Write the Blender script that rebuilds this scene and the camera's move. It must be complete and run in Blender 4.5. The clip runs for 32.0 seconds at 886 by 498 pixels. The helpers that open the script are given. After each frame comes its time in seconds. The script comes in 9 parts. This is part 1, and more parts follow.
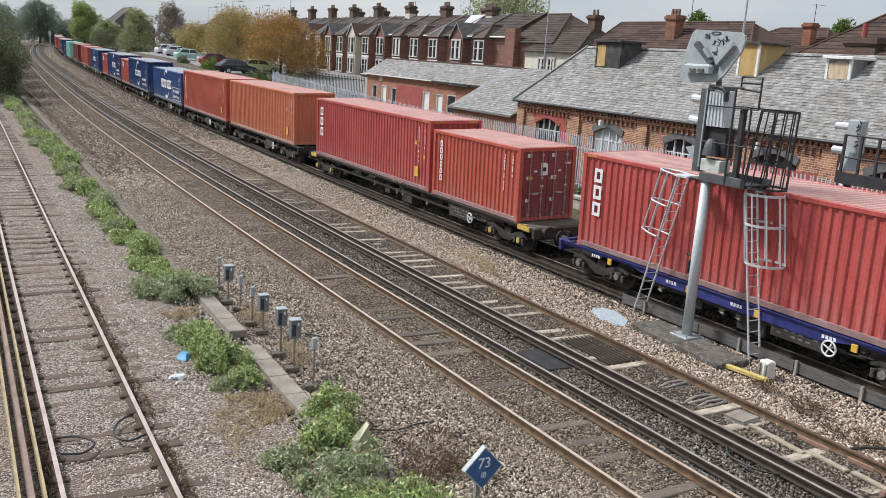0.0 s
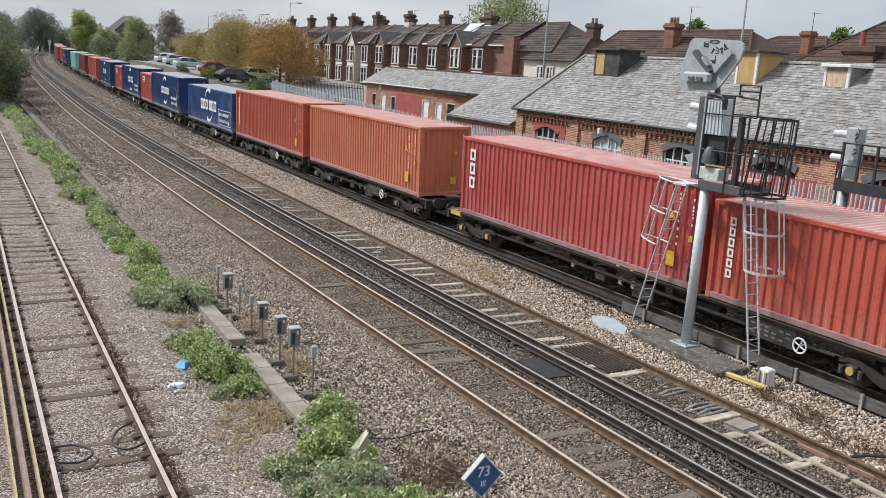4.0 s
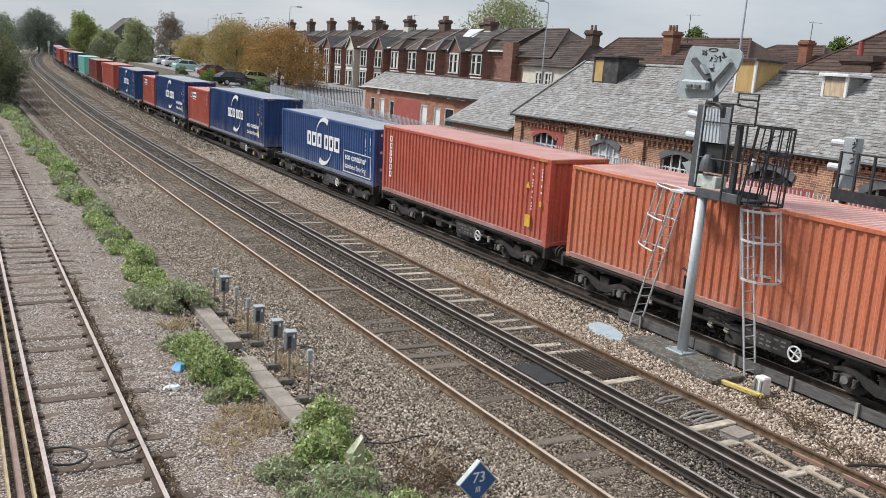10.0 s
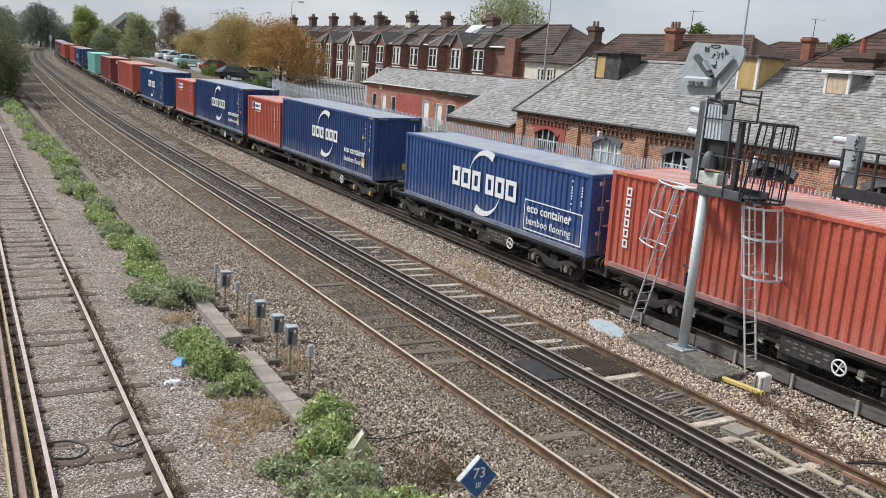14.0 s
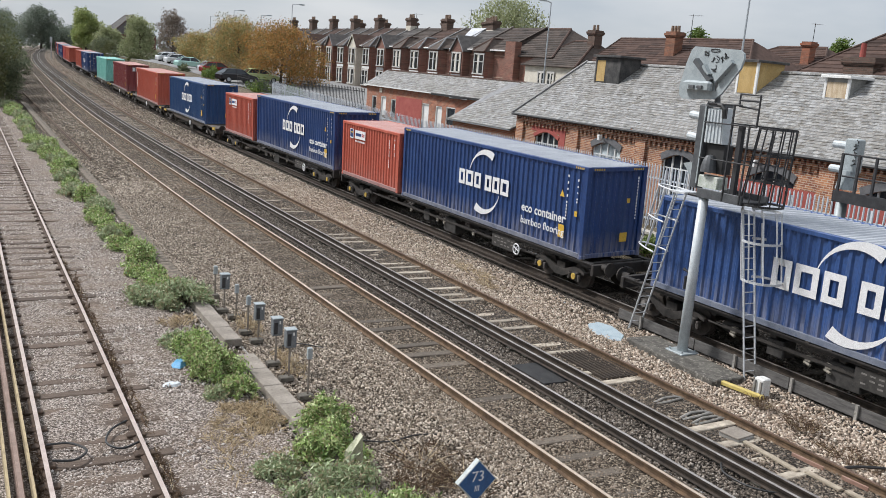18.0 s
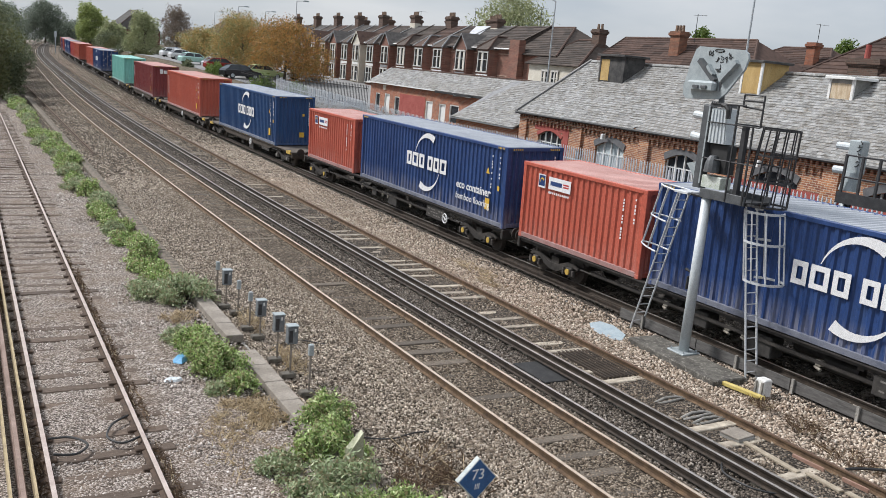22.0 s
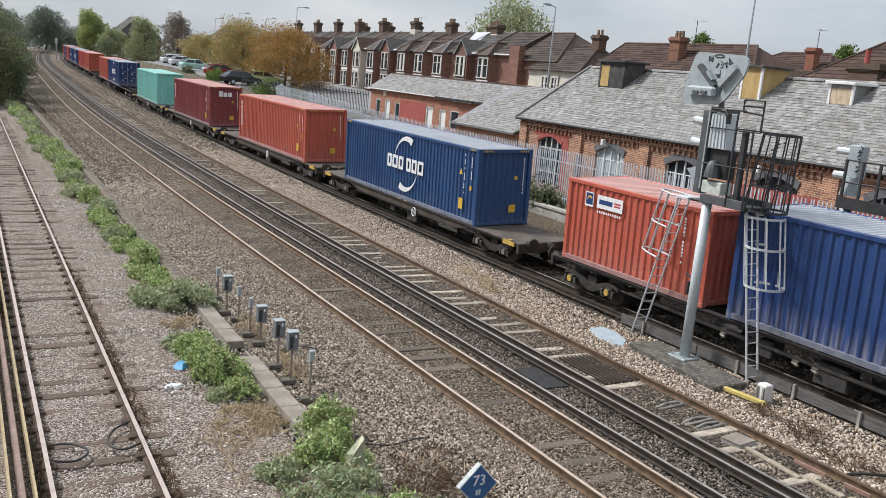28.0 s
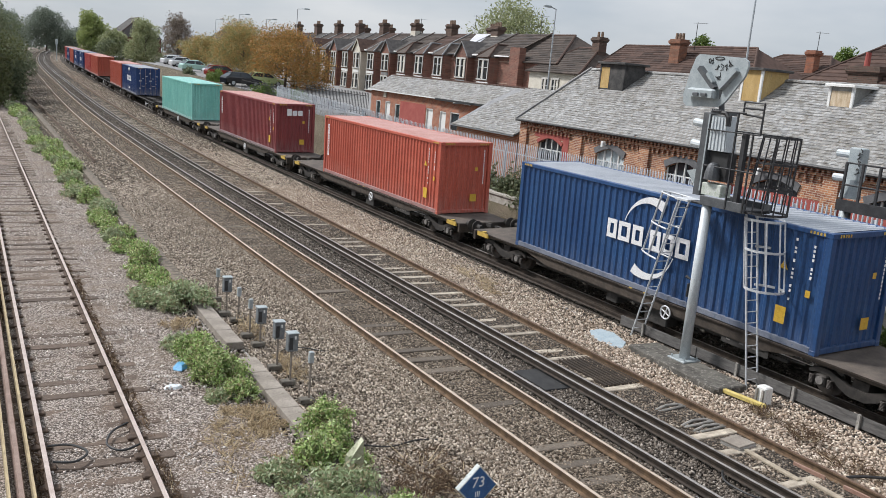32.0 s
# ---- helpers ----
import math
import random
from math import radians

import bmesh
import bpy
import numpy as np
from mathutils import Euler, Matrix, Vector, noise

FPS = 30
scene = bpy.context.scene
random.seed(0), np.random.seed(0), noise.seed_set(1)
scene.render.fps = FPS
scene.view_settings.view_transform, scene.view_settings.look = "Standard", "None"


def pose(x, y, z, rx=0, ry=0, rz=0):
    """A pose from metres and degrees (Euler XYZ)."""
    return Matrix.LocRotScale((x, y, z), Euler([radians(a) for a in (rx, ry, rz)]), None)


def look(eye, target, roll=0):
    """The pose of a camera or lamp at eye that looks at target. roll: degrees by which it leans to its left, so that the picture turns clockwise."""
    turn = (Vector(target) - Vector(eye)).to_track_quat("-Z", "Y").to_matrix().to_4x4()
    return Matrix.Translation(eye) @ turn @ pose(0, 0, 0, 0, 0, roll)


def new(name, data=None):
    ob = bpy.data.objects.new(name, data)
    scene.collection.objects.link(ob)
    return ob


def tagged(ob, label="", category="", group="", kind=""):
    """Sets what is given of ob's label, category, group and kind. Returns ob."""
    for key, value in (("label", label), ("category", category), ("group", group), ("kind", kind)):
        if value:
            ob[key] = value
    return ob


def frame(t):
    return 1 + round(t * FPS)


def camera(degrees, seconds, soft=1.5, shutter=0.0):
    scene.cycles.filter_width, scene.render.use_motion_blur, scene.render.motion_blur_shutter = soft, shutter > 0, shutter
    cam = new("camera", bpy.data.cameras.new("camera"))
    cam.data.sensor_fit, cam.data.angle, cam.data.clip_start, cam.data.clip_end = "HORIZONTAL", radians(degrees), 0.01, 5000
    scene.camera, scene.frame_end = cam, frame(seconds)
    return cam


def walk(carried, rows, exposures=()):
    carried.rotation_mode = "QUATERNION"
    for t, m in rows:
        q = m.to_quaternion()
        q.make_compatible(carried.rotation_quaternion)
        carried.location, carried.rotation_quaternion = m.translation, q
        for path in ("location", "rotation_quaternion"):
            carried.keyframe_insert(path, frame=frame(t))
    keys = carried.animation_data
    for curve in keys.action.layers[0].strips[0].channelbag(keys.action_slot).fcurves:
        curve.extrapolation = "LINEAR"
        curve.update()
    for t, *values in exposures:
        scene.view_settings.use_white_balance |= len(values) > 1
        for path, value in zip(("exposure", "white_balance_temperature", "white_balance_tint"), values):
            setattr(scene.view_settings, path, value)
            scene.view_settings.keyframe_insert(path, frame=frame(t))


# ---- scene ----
import functools

FOV = 53.98
EYE = Vector((0.0, 0.0, 6.556))
cam = camera(FOV, 32.0, soft=0.5)


def held(yaw, down, lean):
    """Camera pose from its heading right of +Y, its tilt down and its lean, in degrees."""
    y, p = radians(yaw), radians(down)
    way = Vector((math.sin(y) * math.cos(p), math.cos(y) * math.cos(p), -math.sin(p)))
    return look(EYE, EYE + way * 20, lean)


# seconds, heading, tilt down, lean
TURNS = [
    (0.0, 29.552, 12.378, 3.740),
    (0.5, 29.511, 12.380, 3.733),
    (1.0, 29.496, 12.368, 3.731),
    (1.5, 29.493, 12.329, 3.733),
    (2.0, 29.495, 12.259, 3.721),
    (2.5, 29.517, 12.159, 3.706),
    (3.0, 29.553, 12.045, 3.711),
    (3.5, 29.582, 11.919, 3.713),
    (5.5, 29.482, 11.748, 3.621),
    (6.0, 29.462, 11.672, 3.588),
    (6.5, 29.456, 11.595, 3.559),
    (7.0, 29.475, 11.524, 3.572),
    (7.5, 29.516, 11.454, 3.613),
    (8.0, 29.570, 11.400, 3.675),
    (8.5, 29.634, 11.359, 3.787),
    (9.0, 29.698, 11.338, 3.950),
    (9.5, 29.736, 11.385, 4.136),
    (10.0, 29.734, 11.507, 4.300),
    (10.5, 29.700, 11.656, 4.416),
    (11.0, 29.673, 11.778, 4.486),
    (11.5, 29.669, 11.840, 4.521),
    (12.0, 29.675, 11.855, 4.531),
    (12.5, 29.676, 11.852, 4.522),
    (13.0, 29.677, 11.839, 4.519),
    (13.5, 29.680, 11.818, 4.523),
    (14.0, 29.673, 11.783, 4.510),
    (14.5, 29.664, 11.745, 4.495),
    (16.5, 29.672, 11.617, 4.597),
    (17.0, 29.676, 11.623, 4.633),
    (17.5, 29.684, 11.607, 4.674),
    (18.0, 29.692, 11.580, 4.701),
    (18.5, 29.720, 11.568, 4.742),
    (19.0, 29.760, 11.578, 4.805),
    (19.5, 29.772, 11.605, 4.869),
    (20.0, 29.748, 11.636, 4.935),
    (20.5, 29.699, 11.664, 5.004),
    (21.0, 29.638, 11.686, 5.077),
    (21.5, 29.588, 11.708, 5.145),
    (22.0, 29.553, 11.736, 5.188),
    (22.5, 29.521, 11.765, 5.197),
    (23.0, 29.506, 11.777, 5.184),
    (23.5, 29.505, 11.755, 5.159),
    (24.0, 29.499, 11.693, 5.125),
    (24.5, 29.495, 11.596, 5.095),
    (25.0, 29.504, 11.500, 5.082),
    (25.5, 29.536, 11.427, 5.105),
    (27.5, 29.503, 11.381, 5.086),
    (28.0, 29.484, 11.365, 5.065),
    (28.5, 29.478, 11.352, 5.065),
    (29.0, 29.493, 11.319, 5.077),
    (29.5, 29.509, 11.283, 5.075),
    (30.0, 29.524, 11.264, 5.093),
    (30.5, 29.536, 11.257, 5.136),
    (31.0, 29.530, 11.258, 5.169),
    (31.5, 29.510, 11.264, 5.196),
    (32.0, 29.487, 11.260, 5.206),
]
PATH = [(t, held(a, b, c)) for t, a, b, c in TURNS]
walk(cam, PATH)

# ---- light ----
world = bpy.data.worlds.new("overcast_sky")
scene.world = world
world.use_nodes = True
wn, wl = world.node_tree.nodes, world.node_tree.links
wn.clear()
w_out = wn.new("ShaderNodeOutputWorld")
w_bg = wn.new("ShaderNodeBackground")
w_sky = wn.new("ShaderNodeTexSky")
w_sky.sky_type, w_sky.sun_disc = "NISHITA", False
w_sky.sun_elevation, w_sky.sun_rotation = radians(46), radians(316)
w_mix = wn.new("ShaderNodeMix")
w_mix.data_type = "RGBA"
w_noise = wn.new("ShaderNodeTexNoise")
w_noise.inputs["Scale"].default_value, w_noise.inputs["Detail"].default_value = 3.2, 6.0
w_map = wn.new("ShaderNodeMapping")
w_map.inputs["Scale"].default_value = (1, 1, 3.5)
w_co = wn.new("ShaderNodeTexCoord")
w_ramp = wn.new("ShaderNodeValToRGB")
w_ramp.color_ramp.elements[0].position, w_ramp.color_ramp.elements[0].color = 0.35, (5.15, 5.8, 6.65, 1)
w_ramp.color_ramp.elements[1].position, w_ramp.color_ramp.elements[1].color = 0.68, (7.95, 8.2, 8.65, 1)
w_mix.inputs["Factor"].default_value = 0.86
wl.new(w_co.outputs["Generated"], w_map.inputs["Vector"])
wl.new(w_map.outputs["Vector"], w_noise.inputs["Vector"])
wl.new(w_noise.outputs["Fac"], w_ramp.inputs["Fac"])
wl.new(w_sky.outputs["Color"], w_mix.inputs["A"])
wl.new(w_ramp.outputs["Color"], w_mix.inputs["B"])
# an overcast sky is twice as bright overhead as at the horizon
w_sep = wn.new("ShaderNodeSeparateXYZ")
w_rng = wn.new("ShaderNodeMapRange")
w_rng.inputs["From Min"].default_value, w_rng.inputs["From Max"].default_value = 0.0, 1.0
w_rng.inputs["To Min"].default_value, w_rng.inputs["To Max"].default_value = 0.62, 1.12
w_sc = wn.new("ShaderNodeVectorMath")
w_sc.operation = "SCALE"
wl.new(w_co.outputs["Generated"], w_sep.inputs["Vector"])
wl.new(w_sep.outputs["Z"], w_rng.inputs["Value"])
wl.new(w_mix.outputs["Result"], w_sc.inputs[0])
wl.new(w_rng.outputs["Result"], w_sc.inputs["Scale"])
wl.new(w_sc.outputs["Vector"], w_bg.inputs["Color"])
w_bg.inputs["Strength"].default_value = 0.10
wl.new(w_bg.outputs["Background"], w_out.inputs["Surface"])

sun = new("sun", bpy.data.lights.new("sun", "SUN"))
sun.data.energy, sun.data.angle, sun.data.color = 3.1, radians(10), (1.0, 0.985, 0.98)
sun.matrix_world = look((-28, 29, 42), (0, 0, 0))
scene.view_settings.exposure = 0.5

# ---- materials ----


def nodes_of(m):
    m.use_nodes = True
    return m.node_tree.nodes, m.node_tree.links


@functools.lru_cache(None)
def surf(name, a, b, scale=3.0, rough=0.7, metal=0.0, bump=0.15, grain=60.0, wear=None, amount=0.45, each=0.0, stretch=(1, 1, 1), spec=0.5):
    """A surface of two colours mixed at two scales, with fine relief; wear: a third colour in worn patches; each: how far single objects differ."""
    m = bpy.data.materials.new(name)
    n, l = nodes_of(m)
    p = n["Principled BSDF"]
    co = n.new("ShaderNodeTexCoord")
    mp = n.new("ShaderNodeMapping")
    mp.inputs["Scale"].default_value = stretch
    l.new(co.outputs["Object"], mp.inputs["Vector"])
    big = n.new("ShaderNodeTexNoise")
    big.inputs["Scale"].default_value, big.inputs["Detail"].default_value, big.inputs["Roughness"].default_value = scale, 5, 0.62
    l.new(mp.outputs["Vector"], big.inputs["Vector"])
    fine = n.new("ShaderNodeTexNoise")
    fine.inputs["Scale"].default_value, fine.inputs["Detail"].default_value = grain, 4
    l.new(mp.outputs["Vector"], fine.inputs["Vector"])
    r1 = n.new("ShaderNodeValToRGB")
    r1.color_ramp.elements[0].position, r1.color_ramp.elements[1].position = 0.33, 0.67
    r1.color_ramp.elements[0].color, r1.color_ramp.elements[1].color = (*a, 1), (*b, 1)
    l.new(big.outputs["Fac"], r1.inputs["Fac"])
    last = r1.outputs["Color"]
    mul = n.new("ShaderNodeMix")
    mul.data_type, mul.blend_type = "RGBA", "MULTIPLY"
    mul.inputs["Factor"].default_value = 0.55
    r2 = n.new("ShaderNodeValToRGB")
    r2.color_ramp.elements[0].position, r2.color_ramp.elements[1].position = 0.3, 0.62
    r2.color_ramp.elements[0].color, r2.color_ramp.elements[1].color = (0.45, 0.45, 0.45, 1), (1, 1, 1, 1)
    l.new(fine.outputs["Fac"], r2.inputs["Fac"])
    l.new(last, mul.inputs["A"])
    l.new(r2.outputs["Color"], mul.inputs["B"])
    last = mul.outputs["Result"]
    if wear:
        wz = n.new("ShaderNodeTexNoise")
        wz.inputs["Scale"].default_value, wz.inputs["Detail"].default_value, wz.inputs["Roughness"].default_value = scale * 2.7, 8, 0.7
        l.new(mp.outputs["Vector"], wz.inputs["Vector"])
        r3 = n.new("ShaderNodeValToRGB")
        r3.color_ramp.elements[0].position, r3.color_ramp.elements[1].position = 1 - amount, min(1, 1.12 - amount)
        r3.color_ramp.elements[0].color, r3.color_ramp.elements[1].color = (0, 0, 0, 1), (1, 1, 1, 1)
        l.new(wz.outputs["Fac"], r3.inputs["Fac"])
        mx = n.new("ShaderNodeMix")
        mx.data_type = "RGBA"
        l.new(r3.outputs["Color"], mx.inputs["Factor"])
        l.new(last, mx.inputs["A"])
        mx.inputs["B"].default_value = (*wear, 1)
        last = mx.outputs["Result"]
    if each:
        oi = n.new("ShaderNodeObjectInfo")
        hs = n.new("ShaderNodeHueSaturation")
        mr = n.new("ShaderNodeMapRange")
        mr.inputs["To Min"].default_value, mr.inputs["To Max"].default_value = 1 - each, 1 + each
        l.new(oi.outputs["Random"], mr.inputs["Value"])
        l.new(mr.outputs["Result"], hs.inputs["Value"])
        l.new(last, hs.inputs["Color"])
        last = hs.outputs["Color"]
    l.new(last, p.inputs["Base Color"])
    p.inputs["Roughness"].default_value, p.inputs["Metallic"].default_value = rough, metal
    p.inputs["Specular IOR Level"].default_value = spec
    if bump:
        bp = n.new("ShaderNodeBump")
        bp.inputs["Strength"].default_value, bp.inputs["Distance"].default_value = bump, 0.02
        l.new(fine.outputs["Fac"], bp.inputs["Height"])
        l.new(bp.outputs["Normal"], p.inputs["Normal"])
    return m


@functools.lru_cache(None)
def gravel(name, dark, mid, light, size=24.0, tint=(0.1, 0.08, 0.06), tint_amount=0.5, relief=1.0):
    """Loose stones: cells of differing colour with recessed joints, under larger stains."""
    m = bpy.data.materials.new(name)
    n, l = nodes_of(m)
    p = n["Principled BSDF"]
    co = n.new("ShaderNodeTexCoord")
    warp = n.new("ShaderNodeTexNoise")
    warp.inputs["Scale"].default_value = size * 0.7
    add = n.new("ShaderNodeVectorMath")
    add.operation = "MULTIPLY_ADD"
    l.new(co.outputs["Object"], warp.inputs["Vector"])
    l.new(warp.outputs["Color"], add.inputs[0])
    add.inputs[1].default_value = (0.02, 0.02, 0.02)
    l.new(co.outputs["Object"], add.inputs[2])
    v = n.new("ShaderNodeTexVoronoi")
    v.inputs["Scale"].default_value = size
    l.new(add.outputs["Vector"], v.inputs["Vector"])
    sep = n.new("ShaderNodeSeparateColor")
    l.new(v.outputs["Color"], sep.inputs["Color"])
    r = n.new("ShaderNodeValToRGB")
    e = r.color_ramp.elements
    e[0].position, e[0].color = 0.0, (*dark, 1)
    e[1].position, e[1].color = 1.0, (*light, 1)
    x = e.new(0.5)
    x.color = (*mid, 1)
    l.new(sep.outputs["Red"], r.inputs["Fac"])
    gap = n.new("ShaderNodeValToRGB")
    gap.color_ramp.elements[0].position, gap.color_ramp.elements[0].color = 0.38, (1, 1, 1, 1)
    gap.color_ramp.elements[1].position, gap.color_ramp.elements[1].color = 0.75, (0.25, 0.23, 0.2, 1)
    l.new(v.outputs["Distance"], gap.inputs["Fac"])
    mu = n.new("ShaderNodeMix")
    mu.data_type, mu.blend_type = "RGBA", "MULTIPLY"
    mu.inputs["Factor"].default_value = 1.0
    l.new(r.outputs["Color"], mu.inputs["A"])
    l.new(gap.outputs["Color"], mu.inputs["B"])
    st = n.new("ShaderNodeTexNoise")
    st.inputs["Scale"].default_value, st.inputs["Detail"].default_value, st.inputs["Roughness"].default_value = 0.9, 7, 0.68
    l.new(co.outputs["Object"], st.inputs["Vector"])
    sr = n.new("ShaderNodeValToRGB")
    sr.color_ramp.elements[0].position, sr.color_ramp.elements[1].position = 0.42, 0.72
    sr.color_ramp.elements[0].color = (0, 0, 0, 1)
    sr.color_ramp.elements[1].color = (tint_amount, tint_amount, tint_amount, 1)
    l.new(st.outputs["Fac"], sr.inputs["Fac"])
    mx = n.new("ShaderNodeMix")
    mx.data_type = "RGBA"
    l.new(sr.outputs["Color"], mx.inputs["Factor"])
    l.new(mu.outputs["Result"], mx.inputs["A"])
    mx.inputs["B"].default_value = (*tint, 1)
    l.new(mx.outputs["Result"], p.inputs["Base Color"])
    p.inputs["Roughness"].default_value = 0.92
    p.inputs["Specular IOR Level"].default_value = 0.25
    inv = n.new("ShaderNodeMath")
    inv.operation = "SUBTRACT"
    inv.inputs[0].default_value = 1.0
    l.new(v.outputs["Distance"], inv.inputs[1])
    bp = n.new("ShaderNodeBump")
    bp.inputs["Strength"].default_value, bp.inputs["Distance"].default_value = relief, 0.04
    l.new(inv.outputs["Value"], bp.inputs["Height"])
    l.new(bp.outputs["Normal"], p.inputs["Normal"])
    return m


# main ballast darker than its loose stones: shade of the gaps put into the colour
BALLAST = gravel("main_ballast", (0.014, 0.010, 0.007), (0.085, 0.065, 0.047), (0.36, 0.30, 0.23), 27, (0.06, 0.045, 0.032), 0.4)
BALLAST_DARK = gravel("oily_ballast", (0.015, 0.012, 0.01), (0.07, 0.058, 0.047), (0.24, 0.205, 0.17), 28, (0.035, 0.03, 0.024), 0.5)
BALLAST_PALE = gravel("clean_ballast", (0.03, 0.021, 0.015), (0.16, 0.125, 0.092), (0.52, 0.44, 0.35), 24, (0.16, 0.12, 0.09), 0.35)
CINDER = gravel("siding_gravel", (0.08, 0.062, 0.052), (0.34, 0.285, 0.25), (0.68, 0.605, 0.545), 34, (0.21, 0.15, 0.105), 0.65, 0.9)
EARTH = gravel("earth", (0.09, 0.07, 0.05), (0.16, 0.13, 0.09), (0.28, 0.24, 0.18), 30, (0.06, 0.055, 0.03), 0.6, 0.6)
ASPHALT = surf("asphalt", (0.18, 0.178, 0.175), (0.27, 0.266, 0.26), 0.6, 0.9)
RAIL_TOP = surf("polished_rail_head", (0.58, 0.46, 0.35), (0.74, 0.63, 0.51), 4, 0.38, 0.5, 0.03)
RAIL_TOP_PALE = surf("siding_rail_head", (0.44, 0.35, 0.31), (0.58, 0.49, 0.44), 4, 0.5, 0.3, 0.03)
RAIL_WEB = surf("rusty_rail", (0.075, 0.045, 0.026), (0.18, 0.115, 0.065), 6, 0.85, 0.1, 0.3)
RAIL_SIDE = surf("siding_rail_web", (0.055, 0.036, 0.026), (0.12, 0.078, 0.052), 6, 0.85, 0.1, 0.3)
RAIL_DARK = surf("dark_rail", (0.03, 0.023, 0.018), (0.07, 0.052, 0.038), 6, 0.75, 0.3, 0.3)
RAIL_GREY = surf("dull_rail_head", (0.26, 0.24, 0.22), (0.42, 0.39, 0.36), 5, 0.45, 0.5, 0.1)
COND = surf("conductor_rail", (0.34, 0.315, 0.29), (0.52, 0.49, 0.46), 5, 0.42, 0.5, 0.1)
WOOD_OLD = surf("weathered_sleeper", (0.075, 0.05, 0.036), (0.175, 0.128, 0.096), 5, 0.9, 0, 0.5, 40, each=0.28, stretch=(1, 6, 6))
CONCRETE = surf("pale_concrete", (0.34, 0.31, 0.26), (0.50, 0.46, 0.40), 3, 0.9, 0, 0.3, 50, each=0.15)
CONC_DARK = surf("stained_concrete", (0.20, 0.19, 0.17), (0.36, 0.34, 0.31), 2.5, 0.92, 0, 0.3, 40, wear=(0.13, 0.12, 0.09), amount=0.42, each=0.12)
STEEL = surf("galvanised_steel", (0.40, 0.43, 0.45), (0.56, 0.59, 0.61), 5, 0.5, 0.45, 0.05)
STEEL_DARK = surf("dark_painted_steel", (0.022, 0.022, 0.024), (0.05, 0.05, 0.052), 6, 0.6, 0.2, 0.1)
UNDERGEAR = surf("grimy_underframe", (0.02, 0.018, 0.016), (0.06, 0.052, 0.045), 4, 0.8, 0.1, 0.3)

# ---- building blocks ----


class Build:
    """Gathers vertices and faces of one part."""

    def __init__(self):
        self.v, self.f, self.mi = [], [], []

    def face(self, pts, mi=0):
        i = len(self.v)
        self.v += [tuple(p) for p in pts]
        self.f.append(tuple(range(i, i + len(pts))))
        self.mi.append(mi)

    def hexa(self, lo, hi, mi=0):
        """A block between a bottom ring and a top ring of equal counts."""
        i, k = len(self.v), len(lo)
        self.v += [tuple(p) for p in lo] + [tuple(p) for p in hi]
        self.f.append(tuple(range(i + k - 1, i - 1, -1)))
        self.f.append(tuple(range(i + k, i + 2 * k)))
        for j in range(k):
            self.f.append((i + j, i + (j + 1) % k, i + k + (j + 1) % k, i + k + j))
        self.mi += [mi] * (k + 2)
        return self

    def box(self, x0, x1, y0, y1, z0, z1, mi=0, bev=0.0):
        if bev <= 0:
            q = ((x0, y0), (x1, y0), (x1, y1), (x0, y1))
            return self.hexa([(x, y, z0) for x, y in q], [(x, y, z1) for x, y in q], mi)
        b = bev
        q = ((x0 + b, y0), (x1 - b, y0), (x1, y0 + b), (x1, y1 - b), (x1 - b, y1), (x0 + b, y1), (x0, y1 - b), (x0, y0 + b))
        cx, cy = (x0 + x1) / 2, (y0 + y1) / 2
        t = [(x + (b if x < cx else -b), y + (b if y < cy else -b), z1) for x, y in q]
        i = len(self.v)
        self.hexa([(x, y, z0) for x, y in q], [(x, y, z1 - b) for x, y in q], mi)
        self.f.pop(-9), self.mi.pop()
        self.v += t
        for j in range(8):
            self.f.append((i + 8 + j, i + 8 + (j + 1) % 8, i + 16 + (j + 1) % 8, i + 16 + j))
        self.f.append(tuple(range(i + 16, i + 24)))
        self.mi += [mi] * 9
        return self

    def tube(self, p, q, r, n=8, r2=None, mi=0, caps=True):
        p, q = Vector(p), Vector(q)
        w = (q - p).normalized()
        u = w.orthogonal().normalized()
        s = w.cross(u)
        r2 = r if r2 is None else r2
        c = [(math.cos(2 * math.pi * k / n), math.sin(2 * math.pi * k / n)) for k in range(n)]
        lo = [p + (u * a + s * b) * r for a, b in c]
        hi = [q + (u * a + s * b) * r2 for a, b in c]
        i = len(self.v)
        self.v += [tuple(x) for x in lo + hi]
        for j in range(n):
            self.f.append((i + j, i + (j + 1) % n, i + n + (j + 1) % n, i + n + j))
        self.mi += [mi] * n
        if caps:
            self.f.append(tuple(range(i + n - 1, i - 1, -1)))
            self.f.append(tuple(range(i + n, i + 2 * n)))
            self.mi += [mi] * 2
        return self

    def path(self, pts, r, n=6, mi=0):
        """One bent tube through the points."""
        pts = [Vector(p) for p in pts]
        i, last = len(self.v), None
        for k, p in enumerate(pts):
            w = (pts[min(k + 1, len(pts) - 1)] - pts[max(k - 1, 0)]).normalized()
            u = w.orthogonal() if last is None else last - w * last.dot(w)
            u = (u if u.length > 1e-4 else w.orthogonal()).normalized()
            last, s = u, w.cross(u)
            self.v += [tuple(p + (u * math.cos(2 * math.pi * j / n) + s * math.sin(2 * math.pi * j / n)) * r) for j in range(n)]
        for k in range(len(pts) - 1):
            for j in range(n):
                a, b = i + k * n + j, i + k * n + (j + 1) % n
                self.f.append((a, b, b + n, a + n))
        self.f.append(tuple(range(i + n - 1, i - 1, -1)))
        self.f.append(tuple(range(len(self.v) - n, len(self.v))))
        self.mi += [mi] * (n * (len(pts) - 1) + 2)
        return self

